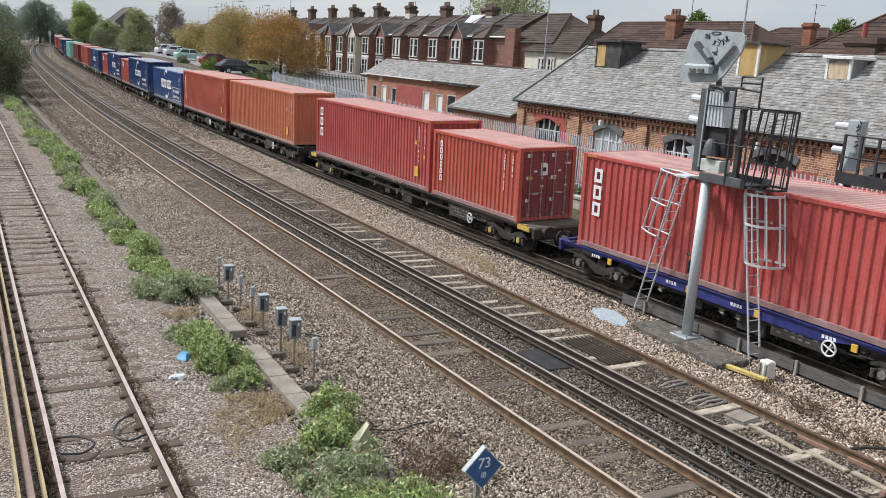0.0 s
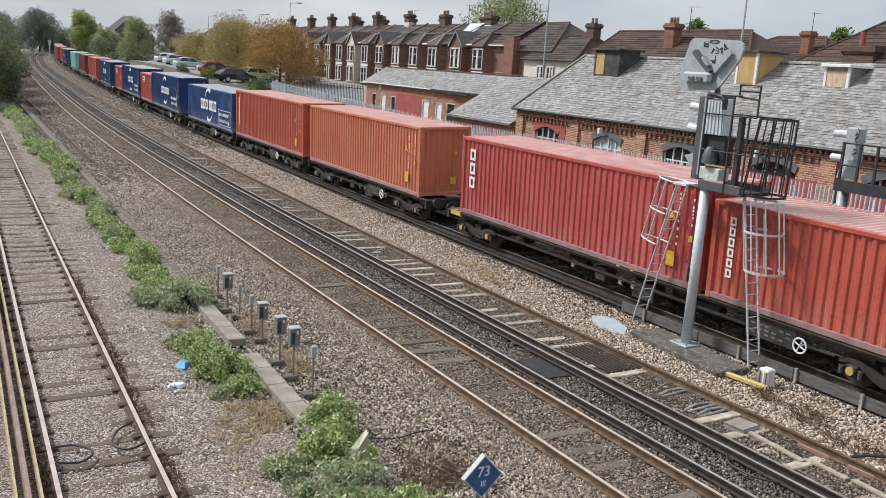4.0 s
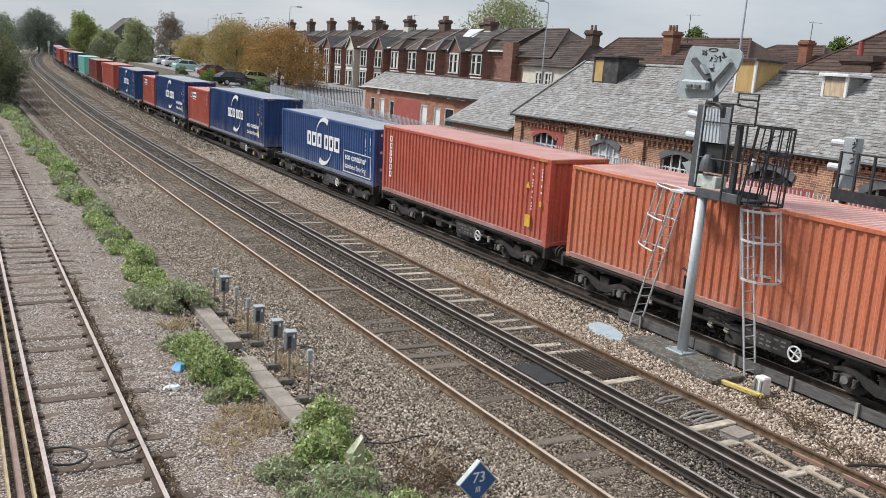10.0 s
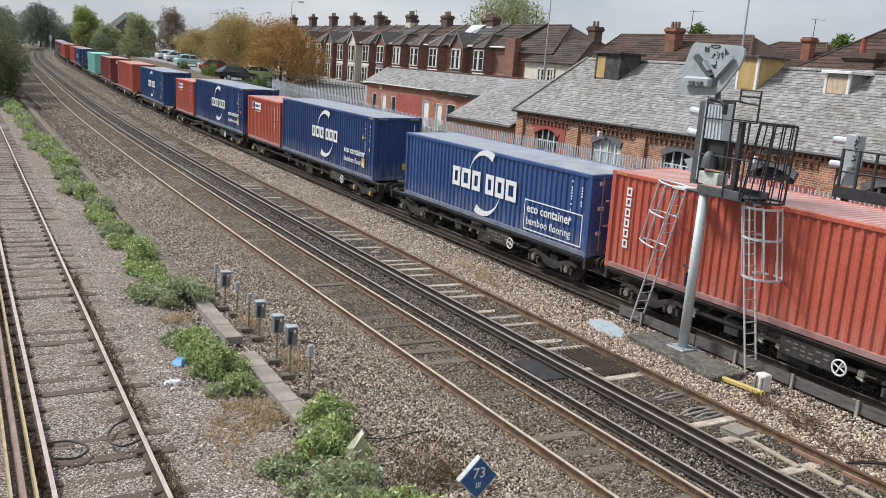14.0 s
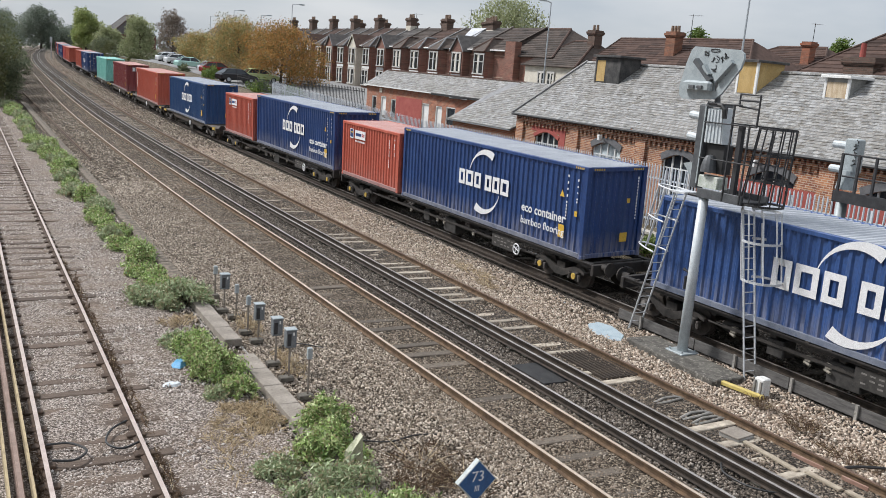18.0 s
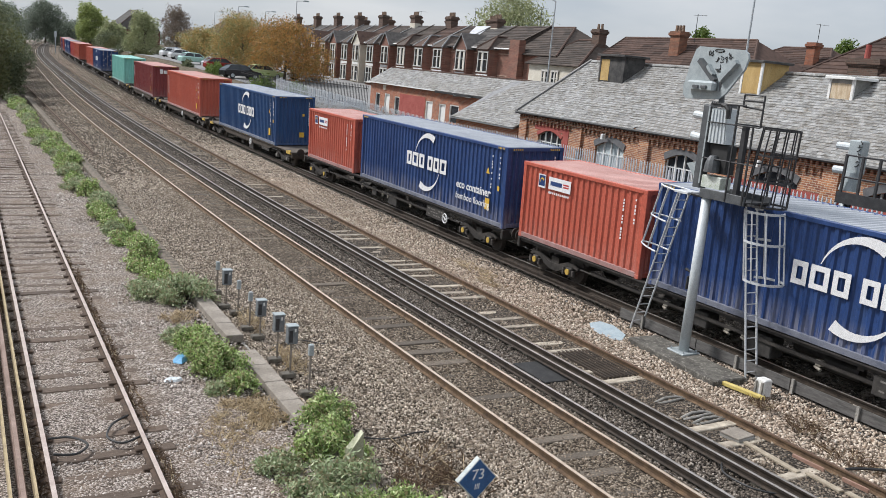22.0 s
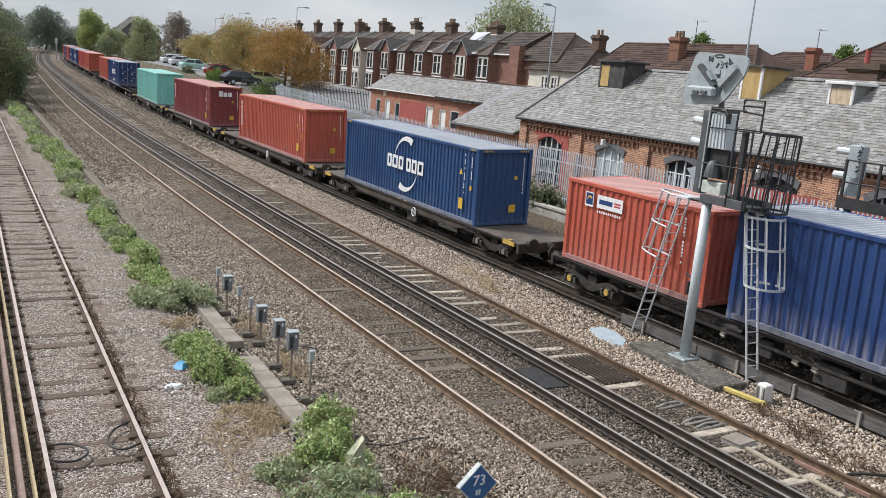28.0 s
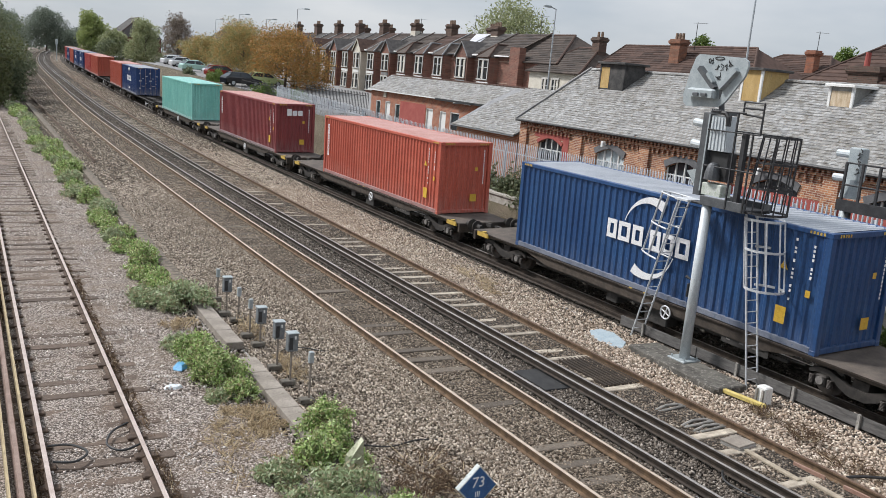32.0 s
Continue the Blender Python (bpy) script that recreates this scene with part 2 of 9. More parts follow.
    def sweep(self, profile, line, mis=None):
        """Runs a closed profile of (across, up) along a line of (point, side vector)."""
        k, i = len(profile), len(self.v)
        for p, s in line:
            self.v += [(p[0] + s[0] * a, p[1] + s[1] * a, p[2] + b) for a, b in profile]
        for m in range(len(line) - 1):
            for j in range(k):
                a, b = i + m * k + j, i + m * k + (j + 1) % k
                self.f.append((a, b, b + k, a + k))
                self.mi.append(mis[j] if mis else 0)
        self.f.append(tuple(range(i + k - 1, i - 1, -1)))
        self.f.append(tuple(range(len(self.v) - k, len(self.v))))
        self.mi += [0, 0]
        return self

    def mesh(self, name, *mats, smooth=False):
        me = bpy.data.meshes.new(name)
        me.from_pydata(self.v, [], self.f)
        for m in mats:
            me.materials.append(m)
        if len(mats) > 1:
            me.polygons.foreach_set("material_index", self.mi)
        if smooth:
            me.polygons.foreach_set("use_smooth", [True] * len(me.polygons))
        me.update()
        return me


def part(name, data, mats, parent, label="", at=None, smooth=False):
    """One mesh object under a thing or under a part."""
    if isinstance(data, Build):
        data = data.mesh(name, *(mats if isinstance(mats, (tuple, list)) else (mats,)), smooth=smooth)
    ob = new(name, data)
    ob.parent = parent
    if at is not None:
        ob.matrix_basis = at
    return tagged(ob, label)


def thing(name, label, category, m=None, group="", kind=""):
    ob = new(name)
    ob.empty_display_size = 0.2
    if m is not None:
        ob.matrix_basis = m
    return tagged(ob, label, category, group, kind)


def solid(name, data, mats, label, category, m=None, group="", kind="", smooth=False):
    """A thing or a piece of the setting that is one mesh."""
    ob = part(name, data, mats, None, "", m, smooth)
    return tagged(ob, label, category, group, kind)


# ---- the line of the railway ----
GRADE = 0.0055
LINE = ((-80, 13.6), (-40, 11.75), (0, 10.1), (26, 9.43), (50, 9.2), (75, 9.3), (102, 9.9), (146, 11.4), (193, 13.2), (240, 15.8), (309, 21.2), (390, 29.5), (465, 39.0), (560, 53.0))
_ly, _lx = np.array(LINE).T
_n = len(_ly)
_h = np.diff(_ly)
_A = np.zeros((_n, _n))
_b = np.zeros(_n)
_A[0, 0] = _A[-1, -1] = 1
for _i in range(1, _n - 1):
    _A[_i, _i - 1:_i + 2] = _h[_i - 1], 2 * (_h[_i - 1] + _h[_i]), _h[_i]
    _b[_i] = 6 * ((_lx[_i + 1] - _lx[_i]) / _h[_i] - (_lx[_i] - _lx[_i - 1]) / _h[_i - 1])
_m2 = np.linalg.solve(_A, _b)


def line_x(y):
    """Centre of the nearest running track."""
    y = min(max(y, _ly[0]), _ly[-1])
    i = int(min(max(np.searchsorted(_ly, y) - 1, 0), _n - 2))
    a, b, h = _ly[i + 1] - y, y - _ly[i], _h[i]
    return (_m2[i] * a**3 + _m2[i + 1] * b**3) / (6 * h) + (_lx[i] / h - _m2[i] * h / 6) * a + (_lx[i + 1] / h - _m2[i + 1] * h / 6) * b


def gz(y):
    return GRADE * max(-20.0, min(y, 400.0))


def freight_dx(y):
    """How far the freight line strays from the parallel of the running lines."""
    return float(np.interp(y, (-40, 0, 10, 20, 30, 45, 60, 75, 100, 130, 180), (0.2, 0.24, 0.25, 0.22, 0.15, -0.01, -0.25, -0.45, -0.5, -0.38, 0.0)))


def line_pts(off, y0, y1, step, dz=0.0):
    """Points and side vectors along a line beside the railway."""
    out = []
    for k in range(int(round((y1 - y0) / step)) + 1):
        y = y0 + k * step
        d = Vector((line_x(y + 0.5) - line_x(y - 0.5), 1.0, 0)).normalized()
        s = Vector((d.y, -d.x, 0))
        out.append((Vector((line_x(y), y, gz(y) + dz)) + s * (off + (freight_dx(y) if off > 7.5 else 0.0)), s))
    return out


def straight_pts(x, y0, y1, step=4.0, dz=0.0):
    return [(Vector((x, y0 + k * step, gz(y0 + k * step) + dz)), Vector((1, 0, 0))) for k in range(int(round((y1 - y0) / step)) + 1)]


T2_OFF, T3_OFF = 3.42, 8.45
SIDING = 1.83
TRAIN_Y = np.arange(-80.0, 556.0, 1.0)
TRAIN_P = np.array([tuple((line_pts(T3_OFF, y, y, 1.0)[0][0])) for y in TRAIN_Y])
TRAIN_S = np.concatenate([[0], np.cumsum(np.linalg.norm(np.diff(TRAIN_P, axis=0), axis=1))])
TRAIN_S -= np.interp(0.0, TRAIN_Y, TRAIN_S)


def run(t):
    """How far the train has come at t seconds."""
    return float(np.interp(t, (0, 8, 10, 25, 32), (0, 29.45, 36.9, 93.4, 119.5)))


def on_line(u):
    return Vector([float(np.interp(u, TRAIN_S, TRAIN_P[:, k])) for k in range(3)])


LEAN = -1.8
HELD = []


def ride(ob, u, half, z=0.0):
    """Notes that ob, which stands at u along the train, runs with it on two bogies half a distance either way."""
    HELD.append((ob, u, half, z))
    ob.matrix_basis = ride_pose(u, half, z, 0.0)


def ride_pose(u, half, z, t):
    a, b = on_line(u - half - run(t)), on_line(u + half - run(t))
    d = (b - a).normalized()
    turn = Euler((math.asin(d.z), 0, -math.atan2(d.x, d.y)), "XYZ").to_matrix().to_4x4()
    return Matrix.Translation((a + b) / 2) @ turn @ pose(0, 0, 0, 0, LEAN, 0) @ Matrix.Translation((0, 0, z))

# ---- ground ----
FENCE_X, SHED_X = 23.0, 25.0


def strip(name, cols, ys, mat, label, bumpy=0.0, seed=0):
    """A sheet of ground: cols gives (x, z) across at y."""
    bd = Build()
    w = len(cols(0.0))
    for y in ys:
        for x, z in cols(y):
            dz = bumpy * (noise.noise((x * 0.9, y * 0.9, seed)) + 0.5 * noise.noise((x * 3.1, y * 3.1, seed + 5)))
            bd.v.append((x, y, z + dz))
    for j in range(len(ys) - 1):
        for i in range(w - 1):
            a = j * w + i
            bd.f.append((a, a + 1, a + 1 + w, a + w))
            bd.mi.append(0)
    return solid(name, bd, mat, label, "ground", kind="structure", smooth=True)


def spaced(y0, y1, fine=0.5, far=6.0):
    out, y = [], y0
    while y < y1:
        out.append(y)
        y += fine if -4 < y < 50 else (2.0 if y < 120 else far)
    return out + [y1]


GY = spaced(-40, 560)


def lift(y):
    """Height of the land on the houses' side over the rails."""
    return float(np.interp(y, (38, 60, 80, 97, 125), (1.25, 2.55, 2.55, 2.95, 3.45)))


def ground_cols(y):
    x1, g = line_x(y), gz(y)
    out = [(-900, g + 1.0), (-60, g + 1.0), (-12, g - 0.1)]
    out += [(x, g - 0.17) for x in np.linspace(-6, x1 - 4.6, 22)]
    return out


strip("ground", ground_cols, GY, CINDER, "grey gravelly ground beside the sidings", 0.05)


def bed_cols(y):
    x1, g = line_x(y), gz(y)
    return [(x1 + a, g + z) for a, z in ((-4.7, -0.2), (-4.0, -0.24), (-3.2, -0.27), (-2.6, -0.27), (-2.1, -0.22), (-1.7, -0.16), (-1.3, -0.15), (-0.8, -0.17), (-0.2, -0.19), (0.3, -0.19), (0.8, -0.17), (1.1, -0.15))]


strip("ballast_bed", bed_cols, GY, BALLAST, "brown-grey stone ballast under the running lines", 0.035, 3)


def six_cols(y):
    x1, g = line_x(y), gz(y)
    return [(x1 + a, g + z) for a, z in ((1.1, -0.15), (1.5, -0.18), (1.9, -0.2), (2.3, -0.19), (2.7, -0.16), (3.1, -0.18), (3.5, -0.18), (3.95, -0.16), (4.25, -0.15))]


strip("ballast_bed", six_cols, GY, BALLAST_DARK, "dark oily ballast between the two running lines", 0.03, 7)


def ten_cols(y):
    x1, g = line_x(y), gz(y)
    return [(x1 + a, g + z) for a, z in ((4.25, -0.15), (4.7, -0.18), (5.2, -0.25), (5.8, -0.3), (6.4, -0.3), (6.75, -0.26))]


strip("ballast_bed", ten_cols, GY, BALLAST_PALE, "clean pale ballast beside the freight line", 0.035, 11)


def freight_cols(y):
    x1, g = line_x(y), gz(y)
    return [(x1 + a, g + z) for a, z in ((6.75, -0.26), (7.2, -0.22), (7.7, -0.2), (8.45, -0.2), (9.2, -0.2), (9.9, -0.24), (10.6, -0.26), (11.2, -0.3), (11.6, -0.32))]


strip("ballast_bed", freight_cols, GY, BALLAST_DARK, "dark grimy ballast under the freight line", 0.03, 13)


def bank_cols(y):
    x1, g = line_x(y), gz(y)
    w = x1 + 12.0
    b = max(w + 2, FENCE_X + 0.4)
    return [(x1 + 11.6, g - 0.32), (w, g - 0.2), (b - 1.6, g + 0.75), (b - 0.5, g + lift(y)), (b + 3, g + lift(y)), (b + 14, g + lift(y) + (0.2 if y < 62 else -0.02)), (b + 24, g + lift(y) + (0.25 if y < 62 else 0.0)), (b + 40, g + 2.6 + 0.3), (b + 900, g + 3)]


strip("ground", bank_cols, GY, EARTH, "rough weedy ground rising behind the freight line", 0.04, 17)

# ---- rails ----
HEAD = ((-0.036, 0.0), (0.036, 0.0), (0.036, -0.035), (0.010, -0.05), (0.010, -0.125), (0.07, -0.145), (0.07, -0.158), (-0.07, -0.158), (-0.07, -0.145), (-0.010, -0.125), (-0.010, -0.05), (-0.036, -0.035))
HEAD_MI = (1,) + (0,) * 11
CRAIL = ((-0.034, 0.0), (0.034, 0.0), (0.034, -0.045), (0.014, -0.06), (0.014, -0.11), (0.06, -0.13), (-0.06, -0.13), (-0.014, -0.11), (-0.014, -0.06), (-0.034, -0.045))
CRAIL_MI = (1,) + (0,) * 9


def rail(pts, web, head, label, dz=0.0):
    solid("rail", Build().sweep(HEAD, [(p + Vector((0, 0, dz)), s) for p, s in pts], HEAD_MI), (web, head), label, "rail", kind="structure")


for sgn in (-1, 1):
    rail(line_pts(sgn * 0.7525, -30, 520, 2.0), RAIL_WEB, RAIL_TOP, "running rail with rusty web and worn bright head")
    rail(straight_pts(SIDING + sgn * 0.7525, -30, 170), RAIL_SIDE, RAIL_TOP_PALE, "rusty siding rail with a pale worn head")
    rail(line_pts(T3_OFF + sgn * 0.7525, -30, 520, 2.0), RAIL_DARK, COND, "dark freight line rail")
rail(line_pts(T2_OFF - 0.7525, -30, 520, 2.0), RAIL_DARK, RAIL_GREY, "dark running rail with a dull head")
rail(line_pts(T2_OFF + 0.7525, -30, 520, 2.0), RAIL_WEB, surf("brown_rail_head", (0.16, 0.10, 0.07), (0.26, 0.17, 0.12), 4, 0.5, 0.5, 0.05), "brown rusty running rail")
for off in (1.17, T2_OFF - 1.17):
    solid("conductor_rail", Build().sweep(CRAIL, line_pts(off, -30, 520, 2.0, 0.04), CRAIL_MI), (RAIL_DARK, COND), "grey steel conductor rail beside the running rail", "rail", kind="structure")
solid("conductor_rail", Build().sweep(CRAIL, straight_pts(0.675, -30, 100, 4, 0.06)), surf("rusty_conductor", (0.2, 0.13, 0.1), (0.33, 0.24, 0.2), 3, 0.6, 0.3), "brown conductor rail between guard boards", "rail", kind="structure")

# ---- sleepers ----


def sleeper_mesh(name, length, wide, mat, bow=0.0):
    b = Build()
    b.box(-length / 2, length / 2, -wide / 2, wide / 2, -0.13, 0.0, bev=0.015)
    return b.mesh(name, mat)


CONC_SLEEPER = surf("sleeper_concrete", (0.22, 0.185, 0.145), (0.48, 0.42, 0.335), 4, 0.9, 0, 0.3, 40, each=0.25)
OLD = [sleeper_mesh("sleeper", 2.6, w, WOOD_OLD) for w in (0.23, 0.25, 0.27)]
PALE = [sleeper_mesh("sleeper", 2.3, w, CONC_SLEEPER) for w in (0.19, 0.23)]
DARK_WOOD = surf("oily_sleeper", (0.085, 0.068, 0.052), (0.17, 0.14, 0.11), 5, 0.9, 0, 0.5, 40, each=0.25, stretch=(1, 6, 6))
DARK = [sleeper_mesh("sleeper", 2.6, w, DARK_WOOD) for w in (0.24, 0.27)]

# ---- the freight train ----
SPUN = []


def paint(name, a, b, wear, amount=0.3, dust=0.35):
    m = surf(name, a, b, 0.9, 0.48, 0.0, 0.05, 22, wear=wear, amount=amount, stretch=(1, 1, 0.5), spec=0.4)
    # road dust thrown up along the foot of the box, in streaks, and faded streaks higher up
    n, l = nodes_of(m)
    p = n["Principled BSDF"]
    src = p.inputs["Base Color"].links[0].from_socket
    co = n.new("ShaderNodeTexCoord")
    sep = n.new("ShaderNodeSeparateXYZ")
    l.new(co.outputs["Object"], sep.inputs["Vector"])
    mp = n.new("ShaderNodeMapping")
    mp.inputs["Scale"].default_value = (7, 7, 0.45)
    l.new(co.outputs["Object"], mp.inputs["Vector"])
    ns = n.new("ShaderNodeTexNoise")
    ns.inputs["Scale"].default_value, ns.inputs["Detail"].default_value, ns.inputs["Roughness"].default_value = 1.0, 6, 0.65
    l.new(mp.outputs["Vector"], ns.inputs["Vector"])
    for lo, hi, top, k, col in ((0.42, 0.66, 0.85, dust, (0.36, 0.33, 0.31)), (0.50, 0.72, 9.0, 0.32, wear)):
        rg = n.new("ShaderNodeMapRange")
        rg.inputs["From Min"].default_value, rg.inputs["From Max"].default_value = lo, hi
        l.new(ns.outputs["Fac"], rg.inputs["Value"])
        hz = n.new("ShaderNodeMapRange")
        hz.inputs["From Min"].default_value, hz.inputs["From Max"].default_value = 0.1, top
        hz.inputs["To Min"].default_value, hz.inputs["To Max"].default_value = k, 0.0
        l.new(sep.outputs["Z"], hz.inputs["Value"])
        mu = n.new("ShaderNodeMath")
        mu.operation = "MULTIPLY"
        l.new(rg.outputs["Result"], mu.inputs[0])
        l.new(hz.outputs["Result"], mu.inputs[1])
        mx = n.new("ShaderNodeMix")
        mx.data_type = "RGBA"
        l.new(mu.outputs["Value"], mx.inputs["Factor"])
        l.new(src, mx.inputs["A"])
        mx.inputs["B"].default_value = (*col, 1)
        src = mx.outputs["Result"]
    l.new(src, p.inputs["Base Color"])
    return m


RED = paint("container_red_paint", (0.40, 0.062, 0.055), (0.50, 0.095, 0.085), (0.50, 0.20, 0.18), 0.27)
RED_SOFT = paint("container_brick_paint", (0.41, 0.07, 0.045), (0.51, 0.105, 0.07), (0.46, 0.18, 0.14), 0.27)
ORANGE = paint("container_orange_paint", (0.52, 0.15, 0.075), (0.60, 0.20, 0.11), (0.33, 0.12, 0.08), 0.3)
RUST_RED = paint("container_rust_paint", (0.44, 0.088, 0.055), (0.53, 0.125, 0.08), (0.34, 0.14, 0.1), 0.26)
MAROON = paint("container_maroon_paint", (0.19, 0.036, 0.04), (0.27, 0.06, 0.06), (0.24, 0.1, 0.09), 0.25)
BLUE = paint("container_blue_paint", (0.012, 0.038, 0.135), (0.024, 0.064, 0.20), (0.07, 0.11, 0.185), 0.27, 0.7)
BLUE_CLEAN = paint("container_clean_blue_paint", (0.013, 0.05, 0.15), (0.024, 0.078, 0.2), (0.06, 0.11, 0.19), 0.22, 0.15)
BLUE_FADED = paint("container_faded_blue_paint", (0.024, 0.066, 0.20), (0.042, 0.095, 0.26), (0.12, 0.16, 0.25), 0.3, 0.6)
TEAL = paint("container_teal_paint", (0.20, 0.54, 0.47), (0.30, 0.65, 0.57), (0.1, 0.28, 0.24), 0.28)
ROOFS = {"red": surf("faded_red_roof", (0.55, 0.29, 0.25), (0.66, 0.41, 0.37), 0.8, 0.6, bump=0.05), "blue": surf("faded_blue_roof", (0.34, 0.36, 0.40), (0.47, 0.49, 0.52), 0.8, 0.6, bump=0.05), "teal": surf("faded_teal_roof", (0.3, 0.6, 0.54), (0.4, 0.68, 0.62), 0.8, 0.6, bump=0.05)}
WHITE = surf("white_lettering", (0.72, 0.72, 0.72), (0.82, 0.82, 0.82), 8, 0.6, bump=0)
YELLOW = surf("yellow_sticker", (0.60, 0.36, 0.03), (0.72, 0.46, 0.06), 8, 0.6, bump=0)
YELLOW_DIRTY = surf("dirty_yellow_paint", (0.42, 0.27, 0.05), (0.62, 0.43, 0.09), 5, 0.7, bump=0.1)
BAR = surf("zinc_bar", (0.33, 0.26, 0.25), (0.45, 0.38, 0.36), 6, 0.5, 0.3, 0.05)
BLACK = surf("black_paint", (0.015, 0.015, 0.015), (0.03, 0.03, 0.03), 6, 0.6, bump=0.05)


DUSTY = {m.name: surf("dusty_" + m.name, tuple(0.45 * c + 0.10 for c in col), tuple(0.4 * c + 0.19 for c in col), 3.0, 0.8, bump=0.1, wear=col, amount=0.4) for m, col in ((RED, (0.3, 0.06, 0.05)), (RED_SOFT, (0.33, 0.08, 0.055)), (ORANGE, (0.46, 0.14, 0.07)), (RUST_RED, (0.4, 0.085, 0.05)), (MAROON, (0.16, 0.03, 0.03)), (BLUE, (0.02, 0.045, 0.14)), (BLUE_CLEAN, (0.015, 0.055, 0.16)), (BLUE_FADED, (0.03, 0.075, 0.19)), (TEAL, (0.13, 0.44, 0.38)))}


def waves(length, pitch, deep):
    """Corrugation: (along, depth) of a trapezoid wave."""
    n = max(1, round(length / pitch))
    p = length / n
    out = [(0.0, 0.0)]
    for k in range(n):
        a = k * p
        out += [(a + 0.3 * p, 0.0), (a + 0.48 * p, deep), (a + 0.82 * p, deep), (a + p, 0.0)]
    return out


@functools.lru_cache(None)
def side_mesh(length, z0, z1, mat, pitch=0.278, deep=0.043):
    b = Build()
    w = waves(length, pitch, deep)
    b.v = [(d, a - length / 2, z) for a, d in w for z in (z0, z1)]
    b.f = [(2 * i, 2 * i + 1, 2 * i + 3, 2 * i + 2) for i in range(len(w) - 1)]
    b.mi = [0] * len(b.f)
    return b.mesh("side_panel", mat)


@functools.lru_cache(None)
def roof_mesh(length, mat):
    b = Build()
    w = waves(length, 0.21, 0.03)
    xs = (-1.17, 1.17)
    b.v = [(x, a - length / 2, 0.028 - d) for a, d in w for x in xs]
    b.f = [(2 * i, 2 * i + 1, 2 * i + 3, 2 * i + 2) for i in range(len(w) - 1)]
    b.mi = [0] * len(b.f)
    return b.mesh("roof", mat)


@functools.lru_cache(None)
def post_mesh(height, mat):
    b = Build()
    b.box(-0.08, 0.08, -0.085, 0.085, 0.118, height - 0.118, bev=0.012)
    for z in (0.0, height - 0.118):
        b.box(-0.085, 0.085, -0.09, 0.09, z, z + 0.118, bev=0.012)
    return b.mesh("corner_post", mat)


def words(body, size, parent, mat, m, name="lettering", label="", down=False, align="LEFT", bold=0.0):
    """Lettering as thin raised mesh, in the plane of m."""
    cu = bpy.data.curves.new(name, "FONT")
    cu.body, cu.size, cu.extrude, cu.align_x, cu.offset = body, size, 0.003, align, bold
    cu.space_line = 0.86
    if down:
        cu.body = "\n".join(body)
        cu.align_x = "CENTER"
    cu.resolution_u = 2
    tmp = bpy.data.objects.new(name, cu)
    scene.collection.objects.link(tmp)
    me = bpy.data.meshes.new_from_object(tmp)
    bpy.data.objects.remove(tmp)
    bpy.data.curves.remove(cu)
    me.materials.clear()
    me.materials.append(mat)
    return part(name, me, mat, parent, label, m)


def side_plane(x, y, z):
    """Plane on the side that faces the tracks: its first axis runs towards the near end, its second one up."""
    return Matrix(((0, 0, -1, x), (-1, 0, 0, y), (0, 1, 0, z), (0, 0, 0, 1)))


def end_plane(x, y, z):
    return Matrix(((1, 0, 0, x), (0, 0, -1, y), (0, 1, 0, z), (0, 0, 0, 1)))


def slab(b, m, x0, x1, y0, y1, t=0.004):
    q = [(x0, y0), (x1, y0), (x1, y1), (x0, y1)]
    b.hexa([m @ Vector((x, y, 0)) for x, y in q], [m @ Vector((x, y, t)) for x, y in q])


def arc_mark(b, m, cx, cy, r, a0, a1, w0, w1, n=12, t=0.004):
    """A swoosh that swells along an arc."""
    i = len(b.v)
    for k in range(n + 1):
        f = k / n
        a = radians(a0 + (a1 - a0) * f)
        w = w0 + (w1 - w0) * f**1.3
        for s in (-0.5, 0.5):
            b.v.append(tuple(m @ Vector((cx + (r + s * w) * math.cos(a), cy + (r + s * w) * math.sin(a), t))))
    for k in range(n):
        j = i + 2 * k
        b.f.append((j, j + 1, j + 3, j + 2))
        b.mi.append(0)


